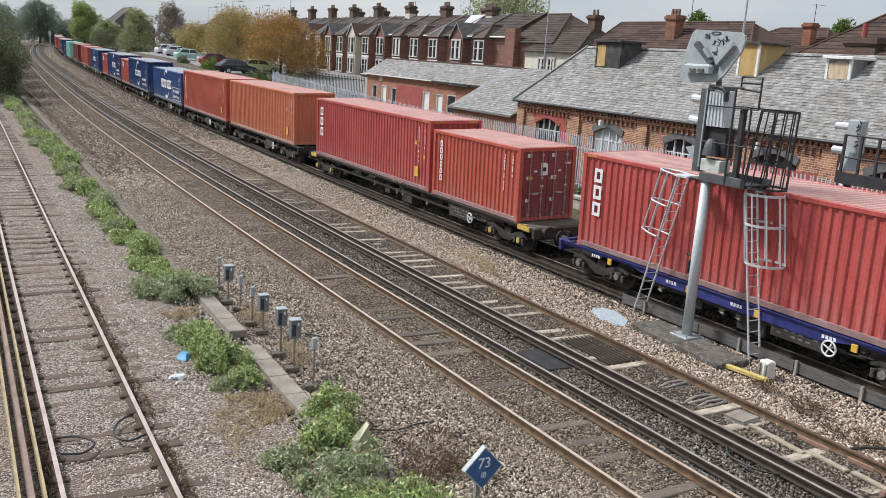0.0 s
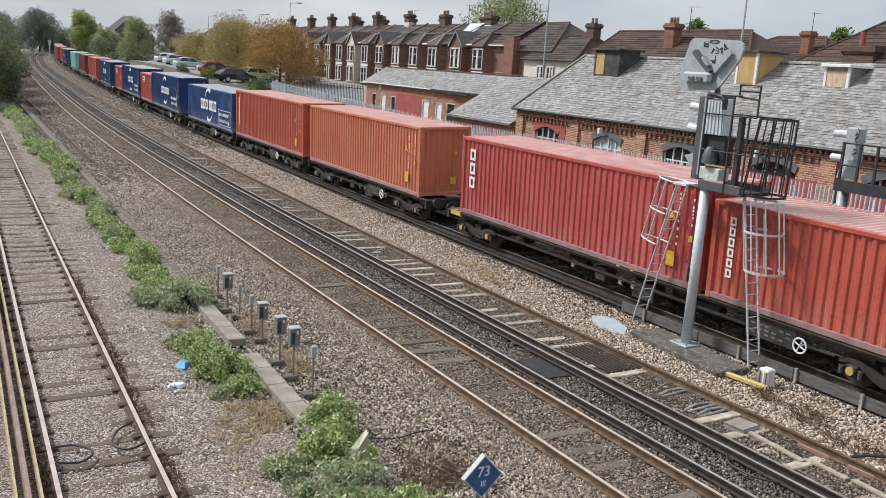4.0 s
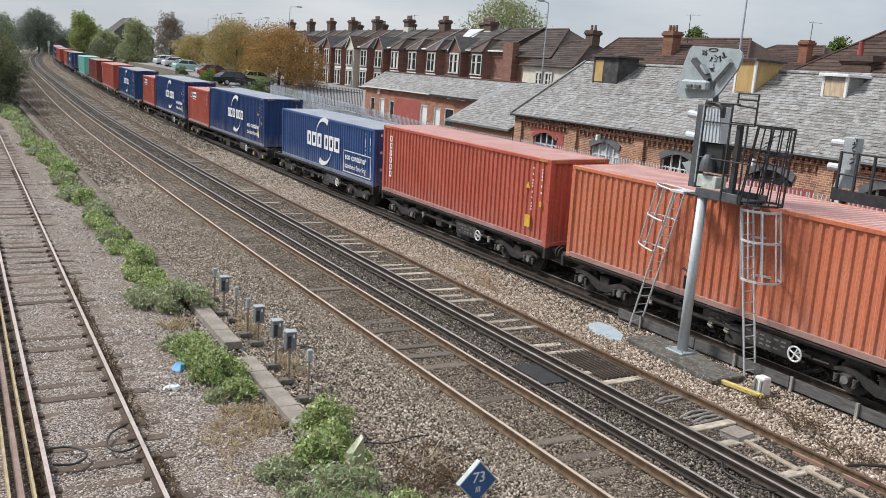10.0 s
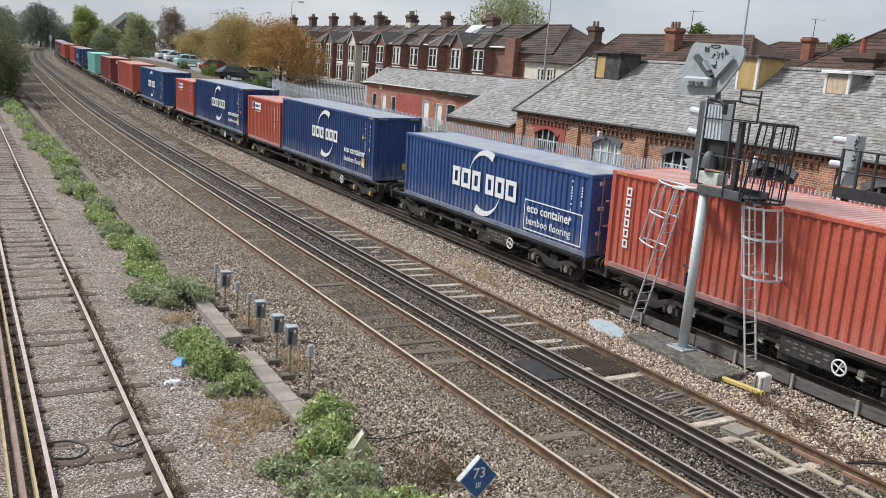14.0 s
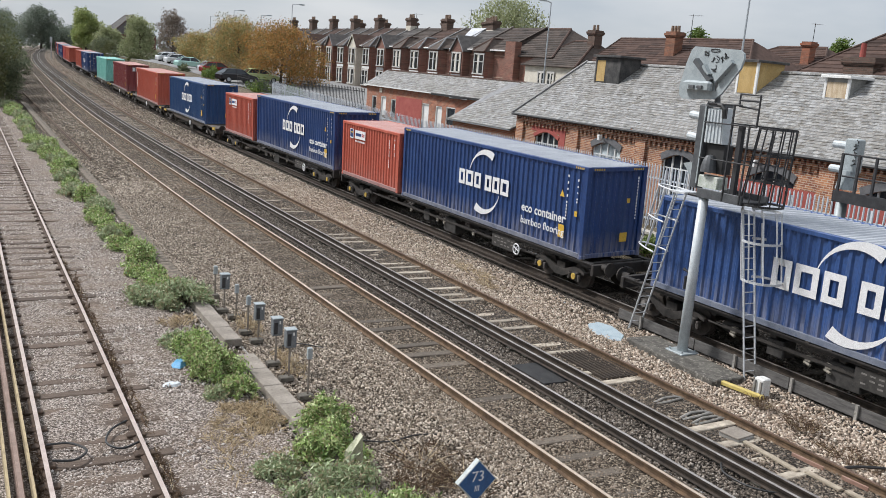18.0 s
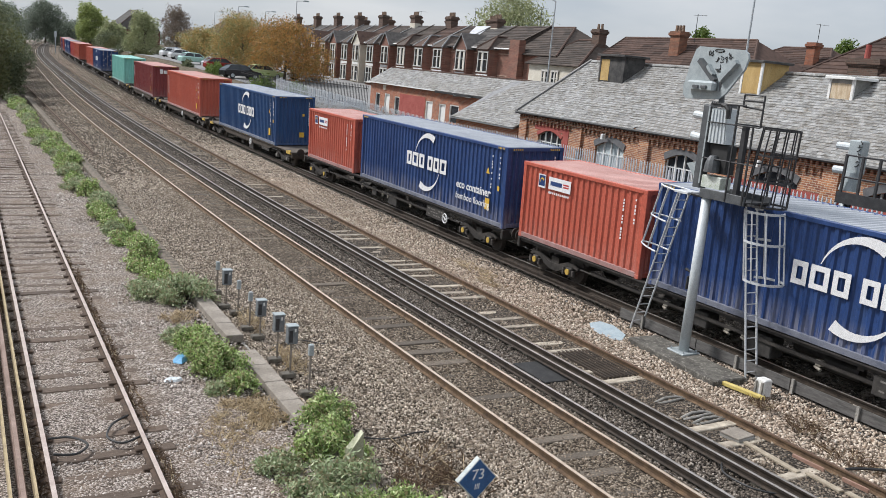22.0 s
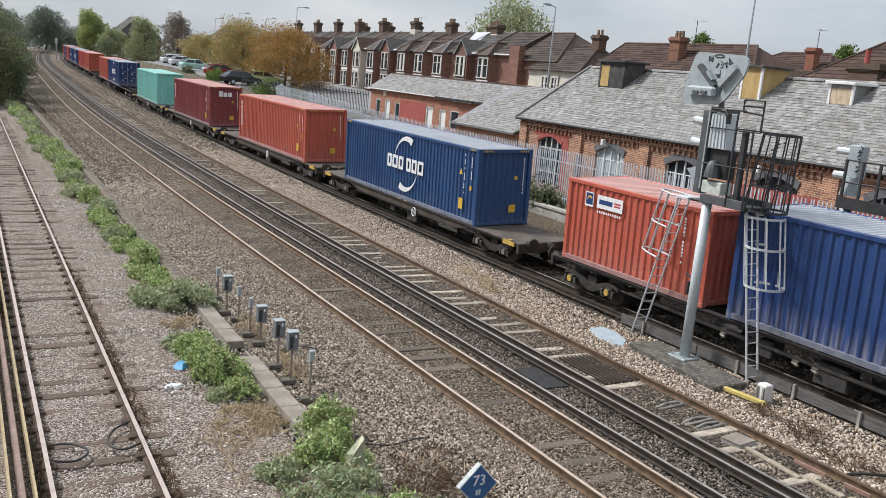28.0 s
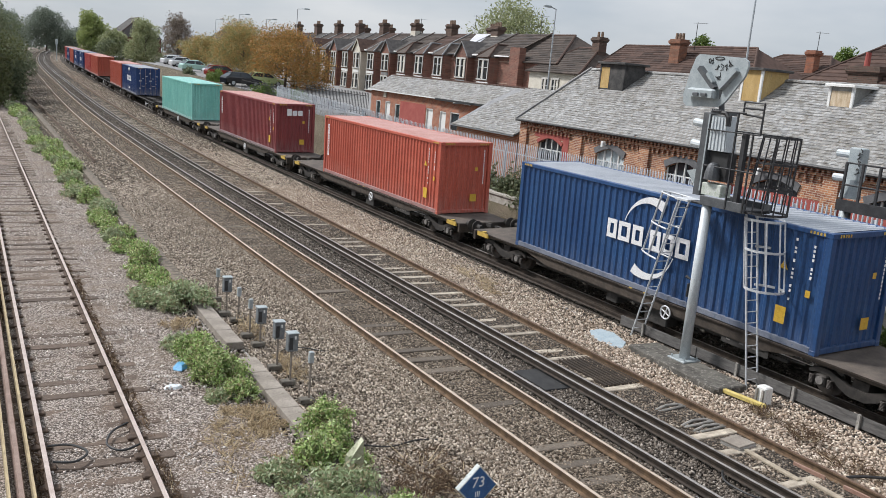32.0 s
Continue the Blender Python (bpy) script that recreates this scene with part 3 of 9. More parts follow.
def container(near, length, height, mat, roof, label, deck=1.03, doors=False, name="shipping_container", door_mat=None):
    """A corrugated steel box: x across, y along, near end at -length/2."""
    c = thing(name, label, "container", group="containers on the train")
    L, H = length, height
    hw = 1.219
    inner = L - 0.34
    for sgn, sub in ((-1, "side_panel"), (1, "side_panel")):
        part(sub, side_mesh(inner, 0.15, H - 0.1, mat), mat, c, at=Matrix.Translation((-hw + 0.03, 0, 0)) if sgn < 0 else Matrix.Translation((hw - 0.03, 0, 0)) @ pose(0, 0, 0, 0, 0, 180))
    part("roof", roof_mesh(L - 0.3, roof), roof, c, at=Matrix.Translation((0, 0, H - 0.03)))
    for sx in (-1, 1):
        b = Build()
        b.box(sx * (hw - 0.06) - 0.06, sx * (hw - 0.06) + 0.06, -L / 2 + 0.17, L / 2 - 0.17, H - 0.11, H, bev=0.015)
        part("top_rail", b, mat, c)
        b = Build()
        b.box(sx * (hw - 0.05) - 0.05, sx * (hw - 0.05) + 0.05, -L / 2 + 0.17, L / 2 - 0.17, 0.02, 0.17, bev=0.012)
        part("bottom_rail", b, DUSTY[mat.name], c, "dusty worn bottom rail")
        for sy in (-1, 1):
            part("corner_post", post_mesh(H, mat), mat, c, at=Matrix.Translation((sx * (hw - 0.085), sy * (L / 2 - 0.09), 0)))
    b = Build()
    b.box(-hw + 0.1, hw - 0.1, -L / 2 + 0.1, L / 2 - 0.1, 0.06, 0.14)
    part("floor_frame", b, BLACK, c)
    for sy in (-1, 1):
        y = sy * (L / 2 - 0.06)
        for za, zb in ((H - 0.13, H - 0.005), (0.03, 0.16)):
            b = Build()
            b.box(-hw + 0.17, hw - 0.17, y - 0.05, y + 0.05, za, zb, bev=0.01)
            part("end_rail", b, mat, c)
        if sy < 0 and doors:
            for sx in (-1, 1):
                b = Build()
                x0, x1 = (-1.03, -0.01) if sx < 0 else (0.01, 1.03)
                b.box(x0, x1, -L / 2 + 0.03, -L / 2 + 0.07, 0.17, H - 0.14, bev=0.008)
                for k in range(4):
                    z = 0.35 + k * (H - 0.6) / 4
                    b.box(x0 + 0.07, x1 - 0.07, -L / 2 + 0.018, -L / 2 + 0.03, z, z + (H - 0.6) / 4 * 0.62)
                d = part("door", b, door_mat or mat, c, "dark maroon door leaf" if door_mat else "")
                for k in (0.25, 0.75):
                    bar = Build()
                    x = x0 + (x1 - x0) * k
                    bar.tube((x, -L / 2 - 0.015, 0.12), (x, -L / 2 - 0.015, H - 0.08), 0.019, 6)
                    for z in (0.2, 0.75, 1.5, H - 0.3):
                        bar.box(x - 0.05, x + 0.05, -L / 2 - 0.03, -L / 2 + 0.02, z, z + 0.07)
                    bar.tube((x, -L / 2 - 0.03, 1.02), (x + 0.34 * (1 if k < 0.5 else -1), -L / 2 - 0.03, 1.0), 0.014, 6)
                    part("locking_bar", bar, BAR, d, "zinc-grey locking bar")
                lab = Build()
                e = end_plane(0, -L / 2 + 0.012, 0)
                for k in range(7):
                    xa = x0 + 0.12 + 0.3 * (k % 3)
                    za = 0.7 + 0.26 * k
                    slab(lab, e, xa, xa + (0.24 if k % 2 else 0.14), za, za + (0.06 if k % 3 else 0.12))
                tagged(part("marking", lab, WHITE, d, "small white painted characters and plates"), kind="stuff")
        else:
            part("end_panel", side_mesh(2.08, 0.15, H - 0.12, mat, 0.25, 0.05), mat, c, at=Matrix.Translation((0, sy * (L / 2 - 0.07), 0)) @ pose(0, 0, 0, 0, 0, 90 if sy < 0 else -90))
    if H > 2.7:
        for yy in (-L / 2 + 0.2, L / 2 - 0.62):
            b = Build()
            for k in range(5):
                slab(b, side_plane(-hw - 0.001, 0, 0), -yy - 0.42 + k * 0.09, -yy - 0.37 + k * 0.09, H - 0.095, H - 0.03)
            tagged(part("height_stripe", b, YELLOW_DIRTY, c, "dirty yellow height warning stripes"), kind="stuff")
        for xx in (-1.0, 0.6):
            b = Build()
            for k in range(5):
                slab(b, end_plane(0, -L / 2 - 0.012, 0), xx + k * 0.09, xx + 0.05 + k * 0.09, H - 0.1, H - 0.03)
            tagged(part("height_stripe", b, YELLOW_DIRTY, c, "dirty yellow height warning stripes"), kind="stuff")
    u = near + length / 2
    ride(c, u, length * 0.36, deck)
    return c


def marks(c, L, H, stickers=True, seed=1):
    """Rows of small unreadable characters and stickers near the near end, on the side and on the end wall."""
    rnd = random.Random(seed)
    b = Build()
    m = side_plane(-1.225, 0, 0)
    for dx, z0, z1 in ((L / 2 - 0.95, 1.0, 2.3), (L / 2 - 0.45, 1.55, 2.25)):
        z = z0
        while z < z1:
            h = rnd.uniform(0.05, 0.08)
            slab(b, m, dx, dx + 0.055, z * H / 2.6, z * H / 2.6 + h)
            z += h + rnd.choice((0.03, 0.03, 0.12))
    tagged(part("marking", b, WHITE, c, "white painted characters, too small to read"), kind="stuff")
    if stickers:
        for x0, z, w, h in ((L / 2 - 1.25, 0.5, 0.3, 0.42), (L / 2 - 0.5, 1.3, 0.13, 0.17)):
            b = Build()
            slab(b, m, x0, x0 + w, z, z + h)
            part("sticker", b, YELLOW, c, "yellow warning sticker")
        b = Build()
        q = [(L / 2 - 1.3, 1.82), (L / 2 - 1.06, 1.82), (L / 2 - 1.18, 2.04)]
        b.hexa([m @ Vector((x, z, 0)) for x, z in q], [m @ Vector((x, z, 0.004)) for x, z in q])
        part("sticker", b, YELLOW, c, "yellow triangular warning sticker")
        e = end_plane(0, -L / 2 - 0.03, 0)
        for x0, z, w, h in ((0.25, 0.5, 0.3, 0.3), (0.42, 1.75, 0.13, 0.15)):
            b = Build()
            slab(b, e, x0, x0 + w, z, z + h)
            part("sticker", b, YELLOW, c, "yellow warning sticker")
        b = Build()
        z = H * 0.42
        while z < H * 0.88:
            slab(b, e, 0.8, 0.845, z, z + 0.07)
            z += 0.1
        tagged(part("marking", b, WHITE, c, "white painted characters, too small to read"), kind="stuff")


def upright_mark(c, L, H, n=6, size=0.2, off=0.55):
    """A column of plain white bars where a company's upright name stands."""
    b = Build()
    m = side_plane(-1.225, 0, 0)
    x = -L / 2 + off
    rnd = random.Random(n)
    for k in range(n):
        z = H * 0.86 - k * size * 1.22
        xb, s = x + size * 0.85, size * 0.24
        for q in ((x, x + s, z - size, z), (xb - s, xb, z - size, z), (x + s, xb - s, z - s, z), (x + s, xb - s, z - size, z - size + s)):
            slab(b, m, *q)
    tagged(part("company_mark", b, WHITE, c, "column of white hollow painted blocks"), kind="stuff")


def swoosh_mark(c, L, H, near_bars=True, boxed=False, size=1.13):
    """White arcs over and under a row of plain white blocks."""
    m = side_plane(-1.225, 0, 0)
    cx, cy = (0.1 if boxed else 0.3), H * 0.54
    x = cx - 1.53 * size
    h = 0.5 * size
    for k, w in enumerate((0.4, 0.48, 0.42, 0.16, 0.4, 0.42, 0.48)):
        if k != 3:
            b = Build()
            xa, xb, s = x, x + w * 0.92 * size, 0.115 * size
            for q in ((xa, xa + s, cy - h / 2, cy + h / 2), (xb - s, xb, cy - h / 2, cy + h / 2), (xa + s, xb - s, cy - h / 2, cy - h / 2 + s), (xa + s, xb - s, cy + h / 2 - s, cy + h / 2)):
                slab(b, m, *q)
            part("mark_block", b, WHITE, c, "plain white hollow block")
        x += w * size * 1.1
    for a0, a1 in ((162, 62), (-18, -118)):
        b = Build()
        arc_mark(b, m, cx + 0.03, cy, 1.08 * min(size / 1.13, 1.02), a0, a1, 0.02, 0.27 * min(size, 1.2))
        part("swoosh", b, WHITE, c, "white painted arc")
    if near_bars:
        x0 = 2.85 if boxed else 2.75
        words("eco container", 0.43, c, WHITE, side_plane(-1.228, 0, 0) @ Matrix.Translation((x0, H * 0.34, 0)), bold=0.008)
        words("bamboo flooring", 0.36, c, WHITE, side_plane(-1.228, 0, 0) @ Matrix.Translation((x0, H * 0.34 - 0.42, 0)), bold=0.002)
        if boxed:
            b = Build()
            a0, a1, z0, z1 = x0 - 0.15, x0 + 2.95, H * 0.34 - 0.62, H * 0.34 + 0.42
            for q in ((a0, a1, z0, z0 + 0.04), (a0, a1, z1 - 0.04, z1), (a0, a0 + 0.04, z0 + 0.04, z1 - 0.04), (a1 - 0.04, a1, z0 + 0.04, z1 - 0.04)):
                slab(b, m, *q)
            part("frame_line", b, WHITE, c)


# wagons


@functools.lru_cache(None)
def wheelset_mesh():
    b = Build()
    b.tube((-0.72, 0, 0), (0.72, 0, 0), 0.08, 10)
    for sx in (-1, 1):
        x = sx * 0.7525
        b.tube((x - 0.065, 0, 0), (x + 0.065, 0, 0), 0.42, 24)
        b.tube((x - sx * 0.065 - 0.015, 0, 0), (x - sx * 0.065 + 0.015, 0, 0), 0.45, 24)
        b.tube((x + sx * 0.065, 0, 0), (x + sx * 0.14, 0, 0), 0.12, 10)
    return b.mesh("wheelset", RIM)


RIM = surf("worn_wheel_steel", (0.05, 0.042, 0.036), (0.11, 0.09, 0.075), 8, 0.6, 0.3, 0.15)
SPRING = surf("spring_steel", (0.04, 0.035, 0.03), (0.085, 0.07, 0.06), 8, 0.7, 0.2, 0.15)


@functools.lru_cache(None)
def bogie_frame_mesh():
    b = Build()
    for sx in (-1, 1):
        x = sx * 1.02
        top = [(-1.28, 0.6), (-1.05, 0.7), (-0.75, 0.7), (-0.48, 0.6), (-0.2, 0.5), (0.2, 0.5), (0.48, 0.6), (0.75, 0.7), (1.05, 0.7), (1.28, 0.6)]
        low = [(-1.28, 0.52), (-1.05, 0.58), (-0.75, 0.56), (-0.48, 0.38), (-0.2, 0.27), (0.2, 0.27), (0.48, 0.38), (0.75, 0.56), (1.05, 0.58), (1.28, 0.52)]
        for j in range(len(top) - 1):
            q = [low[j], low[j + 1], top[j + 1], top[j]]
            b.hexa([(x - 0.06, y, z) for y, z in q], [(x + 0.06, y, z) for y, z in q])
    b.box(-1.0, 1.0, -0.2, 0.2, 0.4, 0.7)
    b.box(-1.0, 1.0, -1.3, -1.2, 0.5, 0.6)
    b.box(-1.0, 1.0, 1.2, 1.3, 0.5, 0.6)
    return b.mesh("side_frame", UNDERGEAR)


@functools.lru_cache(None)
def spring_mesh():
    b = Build()
    n = 10
    prof = [(0.055 + (0.02 if k % 2 else 0), 0.015 * k) for k in range(15)]
    for r, z in prof:
        b.v += [(r * math.cos(2 * math.pi * i / n), r * math.sin(2 * math.pi * i / n), z) for i in range(n)]
    for k in range(len(prof) - 1):
        for i in range(n):
            j = (i + 1) % n
            b.f.append((k * n + i, k * n + j, (k + 1) * n + j, (k + 1) * n + i))
            b.mi.append(0)
    return b.mesh("spring", SPRING)


def bogie(wagon, y, spin, cover):
    f = part("bogie", bogie_frame_mesh(), UNDERGEAR, wagon, at=Matrix.Translation((0, y, 0)))
    for dy in (-0.9, 0.9):
        w = part("wheelset", wheelset_mesh(), RIM, f, at=Matrix.Translation((0, dy, 0.44)))
        if spin:
            SPUN.append((w, 0.42, Matrix.Translation((0, dy, 0.44))))
    for sx in (-1, 1):
        for dy in (-0.9, 0.9):
            b = Build()
            b.box(sx * 1.08 - 0.1, sx * 1.08 + 0.1, dy - 0.14, dy + 0.14, 0.3, 0.56, bev=0.03)
            ab = part("axle_box", b, UNDERGEAR, f)
            b = Build()
            b.tube((sx * 1.18, dy, 0.43), (sx * 1.21, dy, 0.43), 0.1, 12)
            part("cover", b, cover, ab, "dull yellow axle box cover" if cover is YELLOW_DIRTY else "grey axle box cover")
        for dy in (-1.14, -0.66, 0.66, 1.14):
            part("spring", spring_mesh(), SPRING, f, at=Matrix.Translation((sx * 1.13, dy, 0.3)))
    return f


@functools.lru_cache(None)
def handwheel_mesh():
    b = Build()
    n = 18
    pts = [(0, 0.18 * math.cos(2 * math.pi * k / n), 0.18 * math.sin(2 * math.pi * k / n)) for k in range(n + 1)]
    b.path(pts, 0.024, 6)
    for a in (0.4, 0.4 + math.pi / 2):
        b.tube((0, 0.16 * math.cos(a), 0.16 * math.sin(a)), (0, -0.16 * math.cos(a), -0.16 * math.sin(a)), 0.018, 6)
    b.tube((0, 0, 0), (0.25, 0, 0), 0.025, 6)
    return b.mesh("handwheel", WHITE)


def wagon(u0, u1, paint_mat, ends, label, deck=1.03, flat=False, spin=True, boxes=True, yellow=False):
    """A container flat between u0 and u1: long frame, two bogies, buffers and brake gear."""
    w = thing("container_wagon", label, "wagon", group="wagons of the train")
    L = u1 - u0
    a = L / 2 - 0.55
    bog = a - 1.75
    mid = Build()
    for sx in (-1, 1):
        dp = 0.34 if flat or paint_mat is WBLUE else 0.13
        p = [(-a, deck - 0.02), (a, deck - 0.02), (a, deck - 0.15), (bog - 1.5, deck - 0.13), (bog - 2.6, deck - dp), (-bog + 2.6, deck - dp), (-bog + 1.5, deck - 0.13), (-a, deck - 0.15)]
        x = sx * 1.16
        s = Build()
        s.hexa([(x - 0.03, y, z) for y, z in p], [(x + 0.03, y, z) for y, z in p])
        s.box(x - 0.09, x + 0.09, -a, a, deck - 0.045, deck - 0.015)
        part("side_sill", s, paint_mat, w)
    mid.box(-0.3, 0.3, -a, a, deck - 0.4, deck - 0.1)
    k = -a + 0.3
    while k < a:
        mid.box(-1.12, 1.12, k - 0.08, k + 0.08, deck - 0.22, deck - 0.05)
        k += 1.9
    part("underframe", mid, UNDERGEAR, w)
    if flat:
        b = Build()
        b.box(-1.25, 1.25, -a - 0.1, a + 0.1, deck - 0.05, deck - 0.012)
        part("deck_plate", b, DECK, w, "rusty dark deck plate")
    if ends is YELLOW_DIRTY and not flat:
        for sy in (-1, 1):
            b = Build()
            b.box(-1.2, 1.2, sy * (a - 0.75) - 0.8, sy * (a - 0.75) + 0.8, deck - 0.05, deck - 0.004)
            part("deck_plate", b, DECK, w, "rusty dark deck plate")
    if paint_mat is WBLUE:
        for k, y in enumerate((-5.2, -3.6, -0.9, 1.4, 4.6)):
            b = Build()
            b.box(-1.25, -1.2, y - 0.08, y + 0.08, deck - 0.3, deck - 0.12, bev=0.01)
            part("lashing_lug", b, YELLOW, w, "yellow lashing lug")
            b = Build()
            for j in range(4):
                b.box(-1.194, -1.191, y + 0.5 + j * 0.1, y + 0.57 + j * 0.1, deck - 0.24, deck - 0.15)
            tagged(part("marking", b, WHITE, w, "small white painted characters"), kind="stuff")
    for sy in (-1, 1):
        e = Build()
        y = sy * a
        e.box(-1.24, 1.24, min(y, y + sy * 0.14), max(y, y + sy * 0.14), deck - 0.36, deck - 0.02, bev=0.015)
        part("headstock", e, paint_mat, w)
        if ends is YELLOW_DIRTY:
            for sx in (-1, 1):
                e = Build()
                e.box(sx * 1.2 - 0.055, sx * 1.2 + 0.055, y - sy * 0.5 - 0.35, y - sy * 0.5 + 0.35, deck - 0.17, deck - 0.012)
                part("end_patch", e, YELLOW_DIRTY, w, "dirty yellow patch on the sill")
        for sx in (-1, 1):
            p = Build()
            x = sx * 0.87
            p.tube((x, y + sy * 0.16, 0.98 - 0.05), (x, y + sy * 0.46, 0.98 - 0.05), 0.1, 12)
            p.tube((x, y + sy * 0.46, 0.98 - 0.05), (x, y + sy * 0.5, 0.98 - 0.05), 0.22, 16)
            part("buffer", p, UNDERGEAR, w)
        p = Build()
        p.box(-0.05, 0.05, min(y, y + sy * 0.5), max(y, y + sy * 0.5), 0.78, 0.92)
        part("coupling", p, UNDERGEAR, w)
        p = Build()
        p.path([(0.35, y + sy * 0.16, 0.75), (0.35, y + sy * 0.4, 0.5), (0.32, y + sy * 0.55, 0.42)], 0.03)
        part("brake_hose", p, UNDERGEAR, w)
        bogie(w, sy * bog, spin, YELLOW_DIRTY if yellow else GEAR_GREY)
    if boxes:
        for y, ln, h in ((-0.6, 0.9, 0.42), (1.3, 0.5, 0.3)):
            b = Build()
            b.box(-1.02, -0.55, y - ln / 2, y + ln / 2, deck - 0.4 - h, deck - 0.3, bev=0.03)
            part("brake_box", b, surf("grey_box", (0.025, 0.023, 0.021), (0.06, 0.054, 0.048), 6, 0.75), w, "grimy equipment box")
        b = Build()
        b.tube((-0.35, -2.6, 0.62), (-0.35, -1.3, 0.62), 0.19, 14)
        part("air_tank", b, UNDERGEAR, w)
        b = Build()
        b.path([(-1.05, -bog + 1.4, 0.6), (-0.9, -1.5, 0.5), (-0.9, 2.0, 0.5), (-1.05, bog - 1.4, 0.6)], 0.03)
        part("brake_rod", b, UNDERGEAR, w)
        b = Build()
        b.box(-1.06, -0.98, -bog + 1.9, bog - 1.9, deck - 0.46, deck - 0.38)
        part("lower_beam", b, UNDERGEAR, w)
        for y in (-2.4, -0.2, 0.35, 2.6):
            b = Build()
            b.tube((-1.0, y, deck - 0.4), (-1.0, y, 0.42), 0.05, 6, 0.03)
            b.tube((-1.1, y - 0.12, 0.46), (-0.98, y + 0.12, 0.46), 0.035, 6)
            b.box(-1.05, -0.9, y - 0.09, y + 0.09, 0.52, 0.66, bev=0.02)
            part("valve", b, VALVE, w, "small pale dusty brake valve")
        for y in (-3.3, 2.2):
            b = Build()
            b.tube((-0.7, y, 0.55), (-0.7, y + 0.9, 0.55), 0.17, 12)
            part("brake_cylinder", b, UNDERGEAR, w)
        b = Build()
        b.box(-1.16, -1.13, -bog + 2.4, -bog + 3.9, 0.42, deck - 0.16, bev=0.01)
        plate = part("data_panel", b, surf("grey_box", (0.025, 0.023, 0.021), (0.06, 0.054, 0.048), 6, 0.75), w, "dark panel with rows of small white characters")
        b = Build()
        for k in range(3):
            for j in range(6):
                if (k * 5 + j * 3) % 4:
                    b.box(-1.164, -1.16, -bog + 2.55 + j * 0.21, -bog + 2.68 + j * 0.21, 0.52 + k * 0.11, 0.56 + k * 0.11)
        tagged(part("marking", b, GEAR_GREY, plate), kind="stuff")
    part("handwheel", handwheel_mesh(), WHITE, w, "white spoked handbrake wheel", Matrix.Translation((-1.26, -bog + 2.2 if not flat else -1.2, 0.62)))
    for y in (-a + 0.5, -0.3, 0.3, a - 0.5):
        b = Build()
        b.box(-1.24, -1.1, y - 0.06, y + 0.06, deck - 0.02, deck + 0.02)
        part("spigot", b, ends if ends is YELLOW_DIRTY else UNDERGEAR, w)
    ride(w, (u0 + u1) / 2, bog, 0.0)
    return w


VALVE = surf("dusty_valve", (0.16, 0.14, 0.11), (0.34, 0.31, 0.26), 9, 0.7)
GEAR_GREY = surf("dusty_grey_cover", (0.14, 0.13, 0.12), (0.24, 0.22, 0.2), 8, 0.7)
DECK = surf("rusty_deck", (0.06, 0.05, 0.043), (0.13, 0.105, 0.085), 2.0, 0.85, 0.05, 0.2, wear=(0.2, 0.15, 0.1), amount=0.35)
WGREY = surf("wagon_grey", (0.016, 0.014, 0.013), (0.045, 0.039, 0.034), 3, 0.75, 0.05, 0.15)
WBLUE = surf("wagon_blue", (0.018, 0.022, 0.12), (0.04, 0.048, 0.23), 3, 0.55, 0.0, 0.1)
WBROWN = surf("wagon_brown", (0.035, 0.027, 0.021), (0.085, 0.066, 0.05), 3, 0.8, 0.05, 0.15)

FORTY, TWENTY = 12.192, 6.058
HC, STD = 2.896, 2.591
wagon(7.4, 22.4, WBLUE, WBLUE, "bright blue container wagon with a dark underframe")
wagon(22.9, 44.2, WBROWN, YELLOW_DIRTY, "brown container wagon with dirty yellow ends", yellow=True)
wagon(45.1, 59.0, WGREY, WGREY, "grimy dark grey container wagon")
wagon(59.0, 72.0, WGREY, WGREY, "grimy dark grey container wagon")
wagon(72.05, 86.3, WGREY, WGREY, "grimy dark grey container wagon")
wagon(86.7, 106.8, WGREY, WGREY, "grimy dark grey container wagon with yellow axle covers", yellow=True)
wagon(106.9, 127.4, WGREY, WGREY, "grimy dark grey container wagon with yellow axle covers", yellow=True)
for a, b in ((128.4, 147.1), (147.3, 166.6), (166.8, 186.2), (186.5, 206.0)):
    wagon(a, b, WBROWN, YELLOW_DIRTY, "long rusty brown flat wagon with yellow ends", deck=0.93, flat=True)
far_u = 206.8
for k in range(8):
    wagon(far_u + k * 20.6, far_u + k * 20.6 + 20.2, WGREY, WGREY, "grimy dark grey container wagon", spin=False, boxes=False)

c = container(8.9, FORTY, HC, RED, ROOFS["red"], "red corrugated shipping container on a blue wagon")
upright_mark(c, FORTY, HC, 3, 0.42, 0.6)
marks(c, FORTY, HC, False, 3)
c = container(24.4, TWENTY, STD, RED_SOFT, ROOFS["red"], "short red shipping container with dark barred doors at its end", doors=True, door_mat=MAROON)
b = Build()
slab(b, end_plane(0, -TWENTY / 2 + 0.008, 0), -0.32, -0.02, 1.62, 2.0)
part("sign", b, WHITE, c, "white square sign with a dark emblem")
b = Build()
slab(b, end_plane(0, -TWENTY / 2 + 0.003, 0), -0.24, -0.1, 1.76, 1.9)
part("emblem", b, BLACK, c)
b = Build()
slab(b, end_plane(0, -TWENTY / 2 + 0.008, 0), -0.86, -0.66, 1.5, 1.6)
part("sticker", b, YELLOW, c, "small yellow sticker")
upright_mark(c, TWENTY, STD, 6, 0.22, 0.6)
marks(c, TWENTY, STD, False, 4)
c = container(30.7, FORTY, HC, RED, ROOFS["red"], "long faded red shipping container")
upright_mark(c, FORTY, HC, 3, 0.42, 0.6)
marks(c, FORTY, HC, True, 5)
